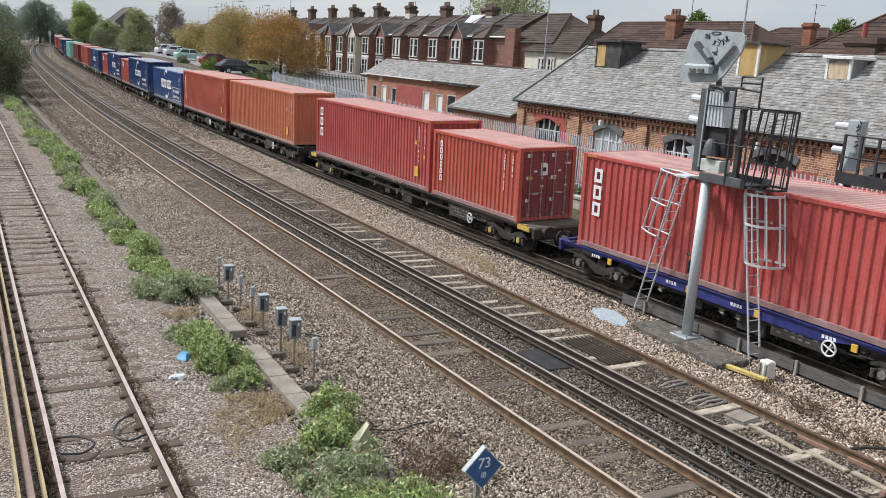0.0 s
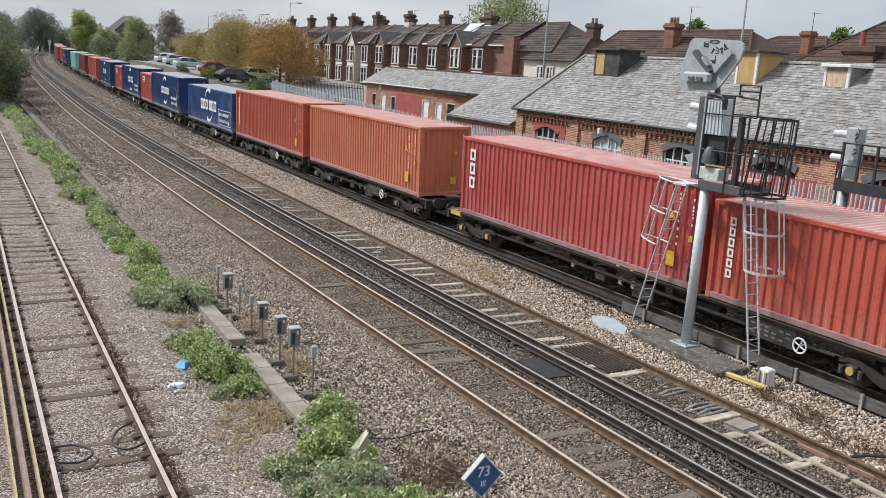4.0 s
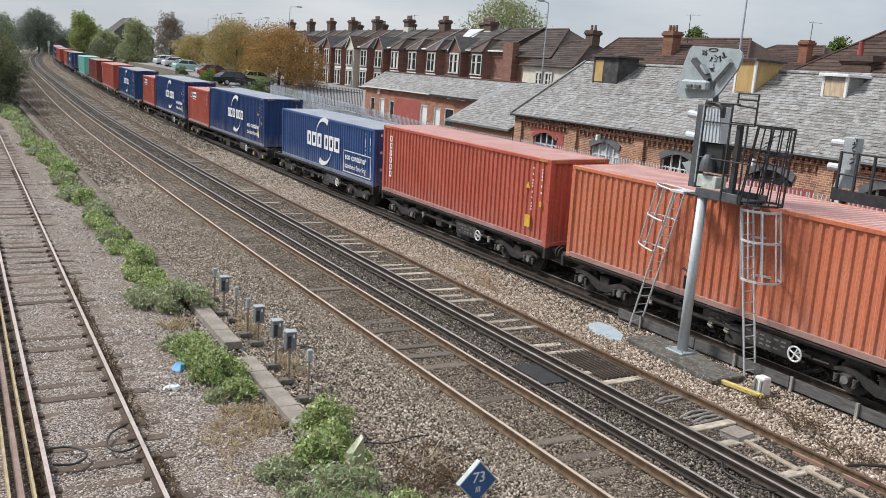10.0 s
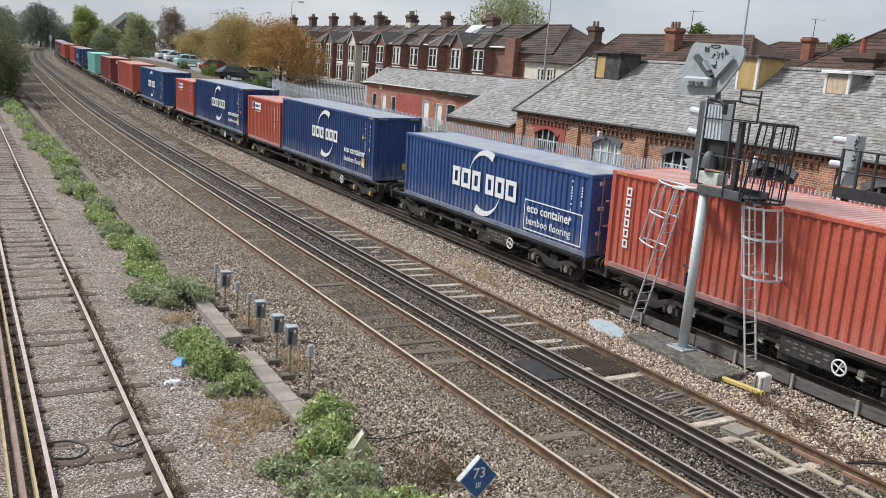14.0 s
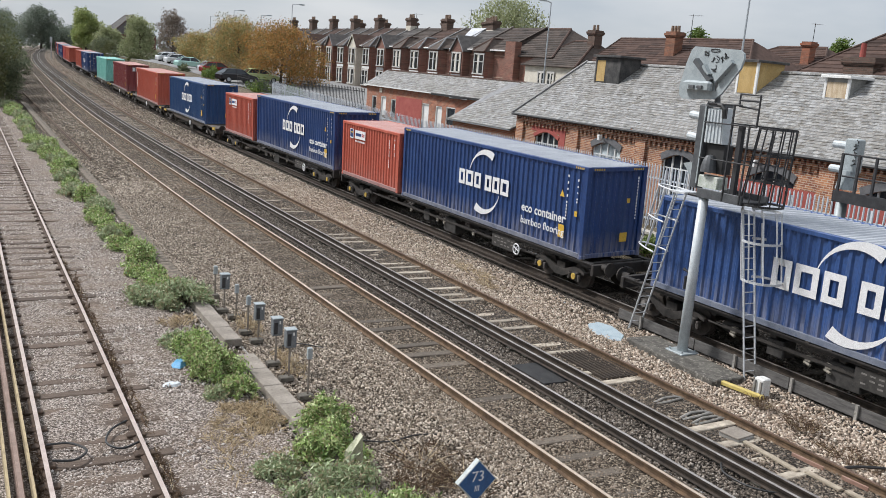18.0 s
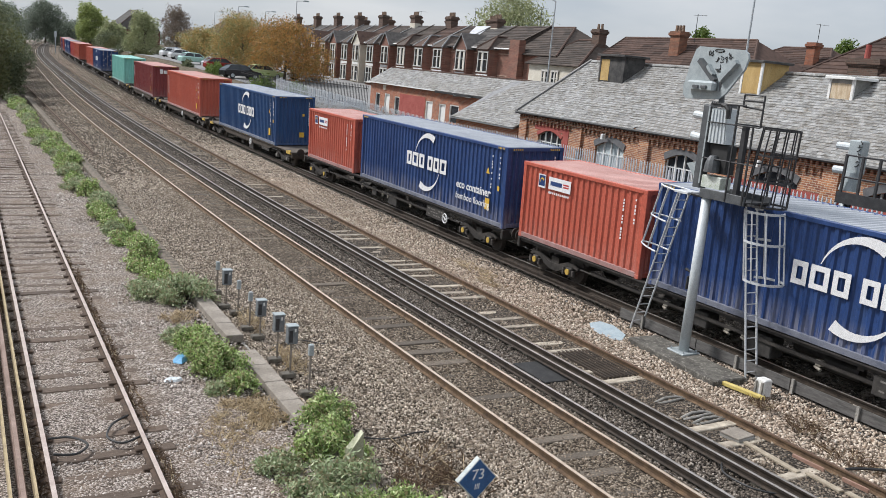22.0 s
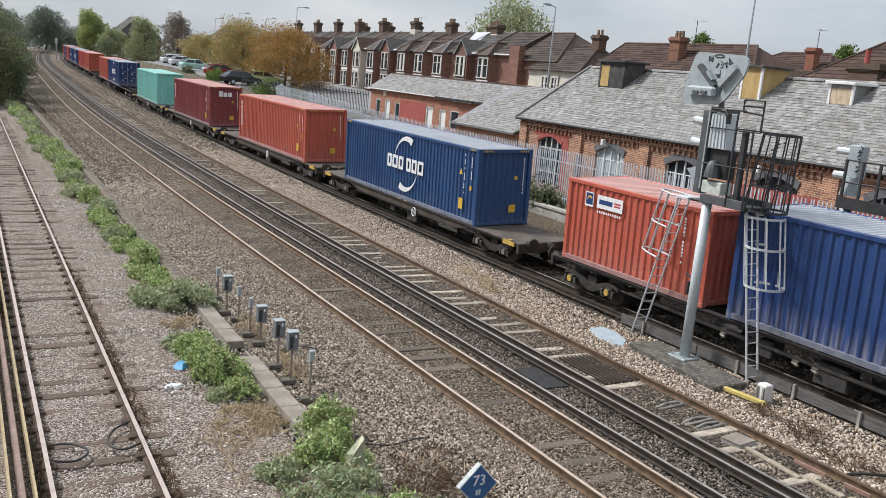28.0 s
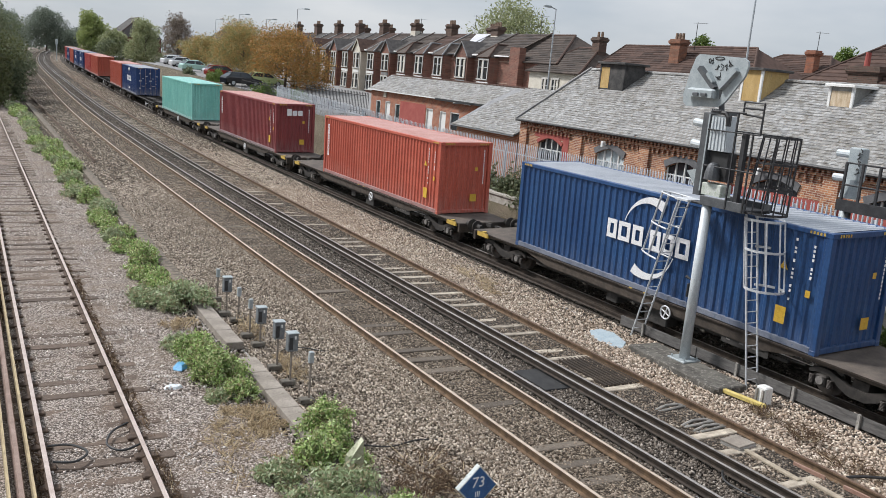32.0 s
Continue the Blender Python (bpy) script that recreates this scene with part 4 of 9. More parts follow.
c = container(46.2, FORTY, HC, ORANGE, ROOFS["red"], "long orange shipping container with rust-stained end")
marks(c, FORTY, HC, True, 6)
c = container(59.45, FORTY, HC, RUST_RED, ROOFS["red"], "long rust-red shipping container")
upright_mark(c, FORTY, HC, 6, 0.25, 0.7)
marks(c, FORTY, HC, True, 7)
c = container(72.5, FORTY, STD, BLUE_FADED, ROOFS["blue"], "faded blue shipping container with white arcs and boxed lettering", doors=True)
swoosh_mark(c, FORTY, STD, True, True, 1.45)
marks(c, FORTY, STD, False, 8)
c = container(87.78, FORTY, HC, BLUE, ROOFS["blue"], "dark blue shipping container with white arcs and lettering")
swoosh_mark(c, FORTY, HC)
marks(c, FORTY, HC, True, 9)


def red_twenty(u, seed):
    c = container(u, TWENTY, STD, RUST_RED, ROOFS["red"], "short orange-red shipping container with two small signs")
    m = side_plane(-1.226, 0, 0)
    b = Build()
    slab(b, m, -1.55, -0.4, 1.88, 2.28)
    sign = part("sign", b, WHITE, c, "white sign with a dark and a red stripe")
    b = Build()
    slab(b, m, -1.45, -0.85, 2.01, 2.15, 0.007)
    part("sign_bar", b, BLUE, sign)
    for k in range(2):
        b = Build()
        slab(b, m, -0.78, -0.5, 2.02 + 0.08 * k, 2.07 + 0.08 * k, 0.007)
        part("sign_bar", b, surf("sign_red", (0.4, 0.03, 0.03), (0.5, 0.05, 0.05), 4, 0.6, bump=0), sign)
    b = Build()
    for k in range(11):
        slab(b, m, -1.52 + k * 0.1, -1.46 + k * 0.1, 1.73, 1.8)
    tagged(part("marking", b, WHITE, c, "row of small white bars under the sign"), kind="stuff")
    b = Build()
    slab(b, m, -2.1, -1.72, 1.86, 2.3)
    sign = part("sign", b, WHITE, c, "small framed blue sign with a yellow bow")
    b = Build()
    slab(b, m, -2.07, -1.75, 1.92, 2.27, 0.007)
    part("sign_face", b, BLUE, sign)
    b = Build()
    arc_mark(b, m @ Matrix.Translation((0, 0, 0.006)), -1.9, 2.08, 0.09, 200, 20, 0.03, 0.07)
    part("sign_bow", b, YELLOW, sign)
    marks(c, TWENTY, STD, False, seed)


red_twenty(100.35, 10)
c = container(107.4, FORTY, HC, BLUE, ROOFS["blue"], "dark blue shipping container with white arcs and lettering")
swoosh_mark(c, FORTY, HC)
marks(c, FORTY, HC, True, 11)
red_twenty(120.4, 12)
c = container(131.8, FORTY, HC, BLUE_CLEAN, ROOFS["blue"], "dark blue shipping container on a long flat wagon", deck=0.93)
swoosh_mark(c, FORTY, HC, False)
marks(c, FORTY, HC, True, 13)
c = container(149.55, FORTY, HC, RUST_RED, ROOFS["red"], "long rust-red shipping container on a flat wagon", deck=0.93)
upright_mark(c, FORTY, HC, 6, 0.22)
marks(c, FORTY, HC, True, 14)
c = container(169.3, FORTY, HC, MAROON, ROOFS["red"], "maroon shipping container on a flat wagon", deck=0.93)
upright_mark(c, FORTY, HC, 4, 0.24)
b = Build()
for k in range(3):
    slab(b, end_plane(0, -FORTY / 2 - 0.03, 0), -0.55 + 0.34 * k, -0.27 + 0.34 * k, 2.2, 2.5 if k else 2.6)
part("company_mark", b, WHITE, c, "three plain white blocks")
marks(c, FORTY, HC, True, 15)
c = container(189.9, FORTY, HC, TEAL, ROOFS["teal"], "turquoise shipping container on a flat wagon", deck=0.93)
for u, ln, mt, rf, lb, dr in ((217.8, FORTY, BLUE, "blue", "dark blue shipping container with barred doors", True), (231.2, FORTY, RUST_RED, "red", "rust-red corrugated shipping container", False), (262, FORTY, RUST_RED, "red", "rust-red corrugated shipping container", False), (275, FORTY, RED, "red", "red corrugated steel shipping container", False), (291, FORTY, BLUE, "blue", "dark blue corrugated shipping container", False), (305, FORTY, BLUE, "blue", "dark blue corrugated shipping container", True), (321, FORTY, RUST_RED, "red", "rust-red corrugated shipping container", False), (335, FORTY, BLUE, "blue", "dark blue corrugated shipping container", False), (349, FORTY, RED, "red", "red corrugated steel shipping container", False)):
    c = container(u, ln, HC, mt, ROOFS[rf], lb, doors=dr)
    if mt is BLUE:
        swoosh_mark(c, ln, HC, False)

# ---- brick, slate and tile ----


@functools.lru_cache(None)
def brickwork(name, a, b, mortar, axis="x", size=1.0, stain=(0.08, 0.06, 0.05), amount=0.4):
    """Brickwork on a wall whose normal is axis."""
    m = bpy.data.materials.new(name)
    n, l = nodes_of(m)
    p = n["Principled BSDF"]
    co = n.new("ShaderNodeTexCoord")
    sp = n.new("ShaderNodeSeparateXYZ")
    cb = n.new("ShaderNodeCombineXYZ")
    l.new(co.outputs["Object"], sp.inputs["Vector"])
    l.new(sp.outputs["Y" if axis == "x" else "X"], cb.inputs["X"])
    l.new(sp.outputs["Z"], cb.inputs["Y"])
    t = n.new("ShaderNodeTexBrick")
    t.inputs["Scale"].default_value = 1.0
    t.inputs["Brick Width"].default_value, t.inputs["Row Height"].default_value = 0.225 * size, 0.075 * size
    t.inputs["Mortar Size"].default_value, t.inputs["Mortar Smooth"].default_value = 0.011, 0.3
    t.inputs["Color1"].default_value, t.inputs["Color2"].default_value, t.inputs["Mortar"].default_value = (*a, 1), (*b, 1), (*mortar, 1)
    t.inputs["Bias"].default_value = 0.0
    l.new(cb.outputs["Vector"], t.inputs["Vector"])
    ns = n.new("ShaderNodeTexNoise")
    ns.inputs["Scale"].default_value, ns.inputs["Detail"].default_value, ns.inputs["Roughness"].default_value = 1.3, 8, 0.7
    l.new(co.outputs["Object"], ns.inputs["Vector"])
    r = n.new("ShaderNodeValToRGB")
    r.color_ramp.elements[0].position, r.color_ramp.elements[1].position = 0.45, 0.75
    r.color_ramp.elements[0].color, r.color_ramp.elements[1].color = (0, 0, 0, 1), (amount, amount, amount, 1)
    l.new(ns.outputs["Fac"], r.inputs["Fac"])
    mx = n.new("ShaderNodeMix")
    mx.data_type = "RGBA"
    l.new(r.outputs["Color"], mx.inputs["Factor"])
    l.new(t.outputs["Color"], mx.inputs["A"])
    mx.inputs["B"].default_value = (*stain, 1)
    l.new(mx.outputs["Result"], p.inputs["Base Color"])
    p.inputs["Roughness"].default_value = 0.92
    iv = n.new("ShaderNodeMath")
    iv.operation = "SUBTRACT"
    iv.inputs[0].default_value = 1
    l.new(t.outputs["Fac"], iv.inputs[1])
    bp = n.new("ShaderNodeBump")
    bp.inputs["Strength"].default_value, bp.inputs["Distance"].default_value = 0.6, 0.012
    l.new(iv.outputs["Value"], bp.inputs["Height"])
    l.new(bp.outputs["Normal"], p.inputs["Normal"])
    return m


@functools.lru_cache(None)
def island(name, cols, rough=0.8, grain=18.0, use_object=False, moss=None, patch=0.7, fleck=None):
    """Many small pieces in one mesh or many objects, each with its own shade."""
    m = bpy.data.materials.new(name)
    n, l = nodes_of(m)
    p = n["Principled BSDF"]
    g = n.new("ShaderNodeObjectInfo") if use_object else n.new("ShaderNodeNewGeometry")
    r = n.new("ShaderNodeValToRGB")
    r.color_ramp.interpolation = "LINEAR"
    while len(r.color_ramp.elements) < len(cols):
        r.color_ramp.elements.new(0.5)
    for i, cl in enumerate(cols):
        r.color_ramp.elements[i].position, r.color_ramp.elements[i].color = i / (len(cols) - 1), (*cl, 1)
    l.new(g.outputs["Random" if use_object else "Random Per Island"], r.inputs["Fac"])
    co = n.new("ShaderNodeTexCoord")
    ns = n.new("ShaderNodeTexNoise")
    ns.inputs["Scale"].default_value, ns.inputs["Detail"].default_value = grain, 5
    l.new(co.outputs["Object"], ns.inputs["Vector"])
    mp = n.new("ShaderNodeMapRange")
    mp.inputs["From Min"].default_value, mp.inputs["From Max"].default_value = 0.3, 0.7
    mp.inputs["To Min"].default_value, mp.inputs["To Max"].default_value = 0.68, 1.15
    l.new(ns.outputs["Fac"], mp.inputs["Value"])
    hs = n.new("ShaderNodeHueSaturation")
    l.new(mp.outputs["Result"], hs.inputs["Value"])
    l.new(r.outputs["Color"], hs.inputs["Color"])
    last = hs.outputs["Color"]
    if moss:
        nb = n.new("ShaderNodeTexNoise")
        nb.inputs["Scale"].default_value, nb.inputs["Detail"].default_value, nb.inputs["Roughness"].default_value = patch, 8, 0.72
        l.new(co.outputs["Object"], nb.inputs["Vector"])
        rr = n.new("ShaderNodeValToRGB")
        rr.color_ramp.elements[0].position, rr.color_ramp.elements[1].position = 0.48, 0.78
        rr.color_ramp.elements[0].color, rr.color_ramp.elements[1].color = (0, 0, 0, 1), (0.75, 0.75, 0.75, 1)
        l.new(nb.outputs["Fac"], rr.inputs["Fac"])
        mx = n.new("ShaderNodeMix")
        mx.data_type = "RGBA"
        l.new(rr.outputs["Color"], mx.inputs["Factor"])
        l.new(last, mx.inputs["A"])
        mx.inputs["B"].default_value = (*moss, 1)
        last = mx.outputs["Result"]
    if fleck:
        # lichen and soot in small ragged flecks, longer along the courses
        mq = n.new("ShaderNodeMapping")
        mq.inputs["Scale"].default_value = (1.5, 0.75, 1.5)
        l.new(co.outputs["Object"], mq.inputs["Vector"])
        for sc, lo, hi, k, col in ((4.2, 0.50, 0.60, 0.8, fleck), (9.0, 0.55, 0.66, 0.7, tuple(min(1, c * 5.0) for c in fleck)), (0.45, 0.42, 0.7, 0.45, tuple(c * 1.5 for c in fleck))):
            nf = n.new("ShaderNodeTexNoise")
            nf.inputs["Scale"].default_value, nf.inputs["Detail"].default_value, nf.inputs["Roughness"].default_value = sc, 7, 0.75
            l.new(mq.outputs["Vector"], nf.inputs["Vector"])
            rf = n.new("ShaderNodeMapRange")
            rf.inputs["From Min"].default_value, rf.inputs["From Max"].default_value, rf.inputs["To Max"].default_value = lo, hi, k
            l.new(nf.outputs["Fac"], rf.inputs["Value"])
            mf = n.new("ShaderNodeMix")
            mf.data_type = "RGBA"
            l.new(rf.outputs["Result"], mf.inputs["Factor"])
            l.new(last, mf.inputs["A"])
            mf.inputs["B"].default_value = (*col, 1)
            last = mf.outputs["Result"]
    l.new(last, p.inputs["Base Color"])
    p.inputs["Roughness"].default_value = rough
    p.inputs["Specular IOR Level"].default_value = 0.3
    return m


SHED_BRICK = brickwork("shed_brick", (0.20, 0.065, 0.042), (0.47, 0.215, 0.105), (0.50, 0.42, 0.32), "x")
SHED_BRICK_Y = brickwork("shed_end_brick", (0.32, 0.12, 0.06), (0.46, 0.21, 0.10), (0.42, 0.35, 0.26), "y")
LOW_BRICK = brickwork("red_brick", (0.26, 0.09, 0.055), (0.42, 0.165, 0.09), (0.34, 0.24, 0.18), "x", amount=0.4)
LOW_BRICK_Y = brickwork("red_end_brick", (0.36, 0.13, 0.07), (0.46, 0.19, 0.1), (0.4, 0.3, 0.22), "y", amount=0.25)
HOUSE_BRICK = brickwork("house_brick", (0.155, 0.066, 0.047), (0.25, 0.108, 0.076), (0.19, 0.135, 0.105), "x", 1.3)
HOUSE_BRICK_B = brickwork("house_brick_brown", (0.13, 0.058, 0.043), (0.21, 0.095, 0.068), (0.17, 0.12, 0.095), "x", 1.3)
CHIM_BRICK = brickwork("chimney_brick", (0.07, 0.045, 0.035), (0.13, 0.075, 0.055), (0.12, 0.10, 0.08), "x", 1.2, amount=0.6)
SLATES = ((0.17, 0.172, 0.172), (0.25, 0.252, 0.25), (0.31, 0.312, 0.308), (0.215, 0.216, 0.213), (0.36, 0.362, 0.357), (0.275, 0.277, 0.273))
SLATE = island("mossy_slate", SLATES, 0.75, 14, moss=(0.16, 0.145, 0.115), patch=1.6, fleck=(0.095, 0.083, 0.068))
SLATE_ONE = island("mossy_slate_single", SLATES, 0.75, 9, True, fleck=(0.095, 0.083, 0.068))
TILE = island("brown_roof_tile", ((0.034, 0.027, 0.023), (0.066, 0.052, 0.044), (0.09, 0.069, 0.058), (0.048, 0.038, 0.032)), 0.85, 3)
TILE_RED = island("red_brown_roof_tile", ((0.036, 0.022, 0.017), (0.07, 0.042, 0.033), (0.095, 0.058, 0.045), (0.05, 0.03, 0.024)), 0.85, 3)
LEAD = surf("lead_flashing", (0.16, 0.16, 0.165), (0.28, 0.28, 0.28), 4, 0.7)
GUTTER = surf("black_gutter", (0.02, 0.02, 0.02), (0.045, 0.045, 0.045), 5, 0.5)
CREAM = surf("cream_render", (0.58, 0.53, 0.44), (0.68, 0.64, 0.55), 1.5, 0.9, bump=0.1)
PWHITE = surf("white_paint", (0.70, 0.69, 0.66), (0.80, 0.80, 0.78), 3, 0.6, bump=0.05)
RED_WALL = surf("red_painted_wall", (0.30, 0.06, 0.05), (0.38, 0.10, 0.08), 2, 0.85, bump=0.2)
PLY = surf("ochre_plywood", (0.40, 0.26, 0.09), (0.54, 0.38, 0.16), 2.5, 0.8, bump=0.1, wear=(0.22, 0.17, 0.11), amount=0.42, stretch=(1, 1, 0.4))
TAR = surf("tarred_timber", (0.03, 0.03, 0.03), (0.085, 0.08, 0.075), 3, 0.85, bump=0.3, wear=(0.3, 0.28, 0.26), amount=0.3)
ARCH = surf("grey_painted_arch", (0.10, 0.10, 0.105), (0.16, 0.16, 0.165), 4, 0.8)
GLASS = bpy.data.materials.new("window_glass")
_n2 = nodes_of(GLASS)[0]
_p2 = _n2["Principled BSDF"]
_p2.inputs["Base Color"].default_value, _p2.inputs["Roughness"].default_value = (0.025, 0.03, 0.035, 1), 0.06
POT = surf("clay_pot", (0.13, 0.085, 0.06), (0.30, 0.21, 0.15), 6, 0.85)


def slates(b, p0, along, up, w, h, rnd, sw=0.24, sh=0.18, thick=0.014, cut=None):
    """Courses of thin slates over a slope: p0 low corner, along and up unit vectors. Returns the placed corners."""
    nrm = along.cross(up).normalized()
    if nrm.z < 0:
        nrm = -nrm
    rows = int(h / sh) + 1
    for r in range(rows):
        a = -(r % 2) * sw / 2
        z0 = r * sh
        top = min(z0 + sh * 1.5, h)
        if top - z0 < 0.05:
            continue
        while a < w - 0.02:
            x0, x1 = max(a, 0) + 0.004, min(a + sw, w) - 0.004
            a += sw
            if x1 - x0 < 0.04 or (cut and not cut((x0 + x1) / 2, z0)):
                continue
            j = rnd.uniform(0, 0.012)
            k = rnd.uniform(-0.012, 0.012)
            lo = [p0 + along * x + up * (z + k) + nrm * d for x, z, d in ((x0, z0, 0.018 + j), (x1, z0, 0.018 + j + k * 0.4), (x1, top, 0.004), (x0, top, 0.004))]
            b.hexa(lo, [v + nrm * thick for v in lo])
    return nrm


def prism(b, x0, x1, y0, y1, z0, zr, xr, mi=0):
    """Pitched roof core with its ridge along y."""
    b.hexa([(x0, y0, z0), (xr, y0, zr), (x1, y0, z0)], [(x0, y1, z0), (xr, y1, zr), (x1, y1, z0)], mi)


def arched(b, x0, x1, y0, y1, z0, zs, rise, n=8):
    """A block with a segmental top, through a wall in x."""
    ring = [(y0, z0), (y1, z0), (y1, zs)]
    for k in range(1, n):
        f = k / n
        ring.append((y1 + (y0 - y1) * f, zs + rise * math.sin(math.pi * f)))
    ring.append((y0, zs))
    b.hexa([(x0, y, z) for y, z in ring], [(x1, y, z) for y, z in ring])


# ---- the old goods shed ----
EAVE, RIDGE_X, RIDGE_Z = 4.84, 29.07, 7.55
S0, S1 = 4.0, 37.2


def goods_shed():
    s = thing("goods_shed", "long red brick goods shed with a mossy slate roof", "building")
    pil = [37.2 - 0.3, 32.4, 27.85, 23.3, 18.75, 14.2, 9.65, 5.1]
    # wall: piers, panels with arched openings left in them
    for i in range(len(pil) - 1):
        y1, y0 = pil[i], pil[i + 1]
        yc = (y0 + y1) / 2
        b = Build()
        b.box(SHED_X - 0.12, SHED_X + 0.3, y1 - 0.32, y1 + 0.3, 0.6, 4.42)
        part("pier", b, SHED_BRICK, s)
        hw = 0.98
        zt = 3.72
        b = Build()
        b.box(SHED_X, SHED_X + 0.3, y0 + 0.3, yc - hw, 0.6, 4.42)
        b.box(SHED_X, SHED_X + 0.3, yc + hw, y1 - 0.32, 0.6, 4.42)
        b.box(SHED_X, SHED_X + 0.3, yc - hw, yc + hw, 0.6, 1.7)
        n = 10
        for k in range(n):
            f0, f1 = k / n, (k + 1) / n
            a0, a1 = yc - hw + 2 * hw * f0, yc - hw + 2 * hw * f1
            h0, h1 = zt + 0.3 * math.sin(math.pi * f0), zt + 0.3 * math.sin(math.pi * f1)
            b.hexa([(SHED_X, a0, h0), (SHED_X, a1, h1), (SHED_X, a1, 4.42), (SHED_X, a0, 4.42)], [(SHED_X + 0.3, a0, h0), (SHED_X + 0.3, a1, h1), (SHED_X + 0.3, a1, 4.42), (SHED_X + 0.3, a0, 4.42)])
        part("wall_panel", b, SHED_BRICK, s)
        # arch ring
        b = Build()
        for k in range(n):
            f0, f1 = k / n, (k + 1) / n
            a0, a1 = yc - hw + 2 * hw * f0, yc - hw + 2 * hw * f1
            h0, h1 = zt + 0.3 * math.sin(math.pi * f0), zt + 0.3 * math.sin(math.pi * f1)
            d = 0.26 if i else 0.16
            q = [(a0, h0), (a1, h1), (yc + (a1 - yc) * 1.1, h1 + d), (yc + (a0 - yc) * 1.1, h0 + d)]
            b = Build()
            b.hexa([(SHED_X - 0.05, y, z) for y, z in q], [(SHED_X + 0.05, y, z) for y, z in q])
            part("arch_stone", b, ARCH if i else RED_WALL, s, "grey painted arch stone" if i else "red painted arch stone")
        if i == 0:
            b = Build()
            b.box(SHED_X - 0.02, SHED_X - 0.004, yc - 1.5, yc + 1.3, 4.02, 4.38)
            b.box(SHED_X - 0.02, SHED_X - 0.004, yc - 1.5, yc - 1.02, 1.6, 4.02)
            part("painted_panel", b, RED_WALL, s, "faded red painted panel over the window")
        # window or door
        w = Build()
        w.box(SHED_X + 0.16, SHED_X + 0.2, yc - hw, yc + hw, 1.7, zt + 0.3)
        win = part("window", w, GLASS if i != 1 else surf("pale_blue_door", (0.42, 0.48, 0.5), (0.52, 0.57, 0.58), 3, 0.7), s, "dark arched window" if i != 1 else "pale blue boarded door")
        for k in range(5):
            g = Build()
            y = yc - hw + 2 * hw * k / 4
            g.box(SHED_X + 0.1, SHED_X + 0.16, y - 0.03, y + 0.03, 1.7, zt + 0.3 * math.sin(math.pi * k / 4) + 0.02)
            part("glazing_bar", g, PWHITE, win)
        for z in (2.3, 2.9, 3.45):
            g = Build()
            g.box(SHED_X + 0.11, SHED_X + 0.155, yc - hw, yc + hw, z - 0.02, z + 0.02)
            part("glazing_bar", g, PWHITE, win)
    # corbelled cornice: dentils under two string courses
    b = Build()
    b.box(SHED_X - 0.14, SHED_X + 0.3, S0, S1, 4.42, 4.5)
    b.box(SHED_X - 0.2, SHED_X + 0.3, S0, S1, 4.62, 4.78)
    b.box(SHED_X - 0.02, SHED_X + 0.3, S0, S1, 4.5, 4.62)
    part("cornice", b, SHED_BRICK, s, "stepped brick cornice")
    d = Build()
    d.box(SHED_X - 0.19, SHED_X - 0.02, -0.055, 0.055, 4.5, 4.62)
    dm = d.mesh("dentil", SHED_BRICK)
    y = S1 - 0.15
    while y > 14:
        part("dentil", dm, SHED_BRICK, s, at=Matrix.Translation((0, y, 0)))
        y -= 0.225
    d = Build()
    d.box(SHED_X - 0.1, SHED_X, -0.055, 0.055, 4.22, 4.42)
    dm = d.mesh("dentil", SHED_BRICK)
    for i in range(4):
        y = pil[i] - 0.5
        while y > pil[i + 1] + 0.4:
            part("dentil", dm, SHED_BRICK, s, at=Matrix.Translation((0, y, 0)))
            y -= 0.3
    # the far gable, the near gable and the back wall
    for y0 in (S1 - 0.35, S0):
        b = Build()
        x1 = 2 * RIDGE_X - SHED_X
        b.hexa([(SHED_X, y0, 0.6), (x1, y0, 0.6), (x1, y0, EAVE - 0.1), (RIDGE_X, y0, RIDGE_Z - 0.12), (SHED_X, y0, EAVE - 0.1)], [(SHED_X, y0 + 0.35, 0.6), (x1, y0 + 0.35, 0.6), (x1, y0 + 0.35, EAVE - 0.1), (RIDGE_X, y0 + 0.35, RIDGE_Z - 0.12), (SHED_X, y0 + 0.35, EAVE - 0.1)])
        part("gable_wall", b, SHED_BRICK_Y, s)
    b = Build()
    x1 = 2 * RIDGE_X - SHED_X
    b.box(x1 - 0.3, x1, S0 + 0.36, S1 - 0.36, 0.6, EAVE - 0.1)
    part("back_wall", b, SHED_BRICK, s)
    # roof
    b = Build()
    prism(b, SHED_X - 0.28, x1 + 0.28, S0 - 0.1, S1 + 0.12, EAVE - 0.02 - 0.12, RIDGE_Z - 0.02, RIDGE_X)
    roof = part("roof", b, surf("roof_felt", (0.10, 0.10, 0.10), (0.16, 0.16, 0.155), 2, 0.9), s)
    rnd = random.Random(5)
    lo = Vector((SHED_X - 0.28, S1 + 0.1, EAVE - 0.13))
    up = Vector((RIDGE_X - (SHED_X - 0.28), 0, RIDGE_Z - 0.02 - (EAVE - 0.14)))
    hgt = up.length
    up.normalize()
    b = Build()
    slates(b, lo, Vector((0, -1, 0)), up, S1 - S0 + 0.2, hgt, rnd, cut=lambda a, z: not (9 < a < 16 and z < 1.0))
    st = part("slate_covering", b, SLATE, roof, "mossy grey slates")
    tagged(st, kind="stuff")
    # single slates along the eaves
    one = Build()
    nrm = Vector((0, -1, 0)).cross(up).normalized()
    nrm = nrm if nrm.z > 0 else -nrm
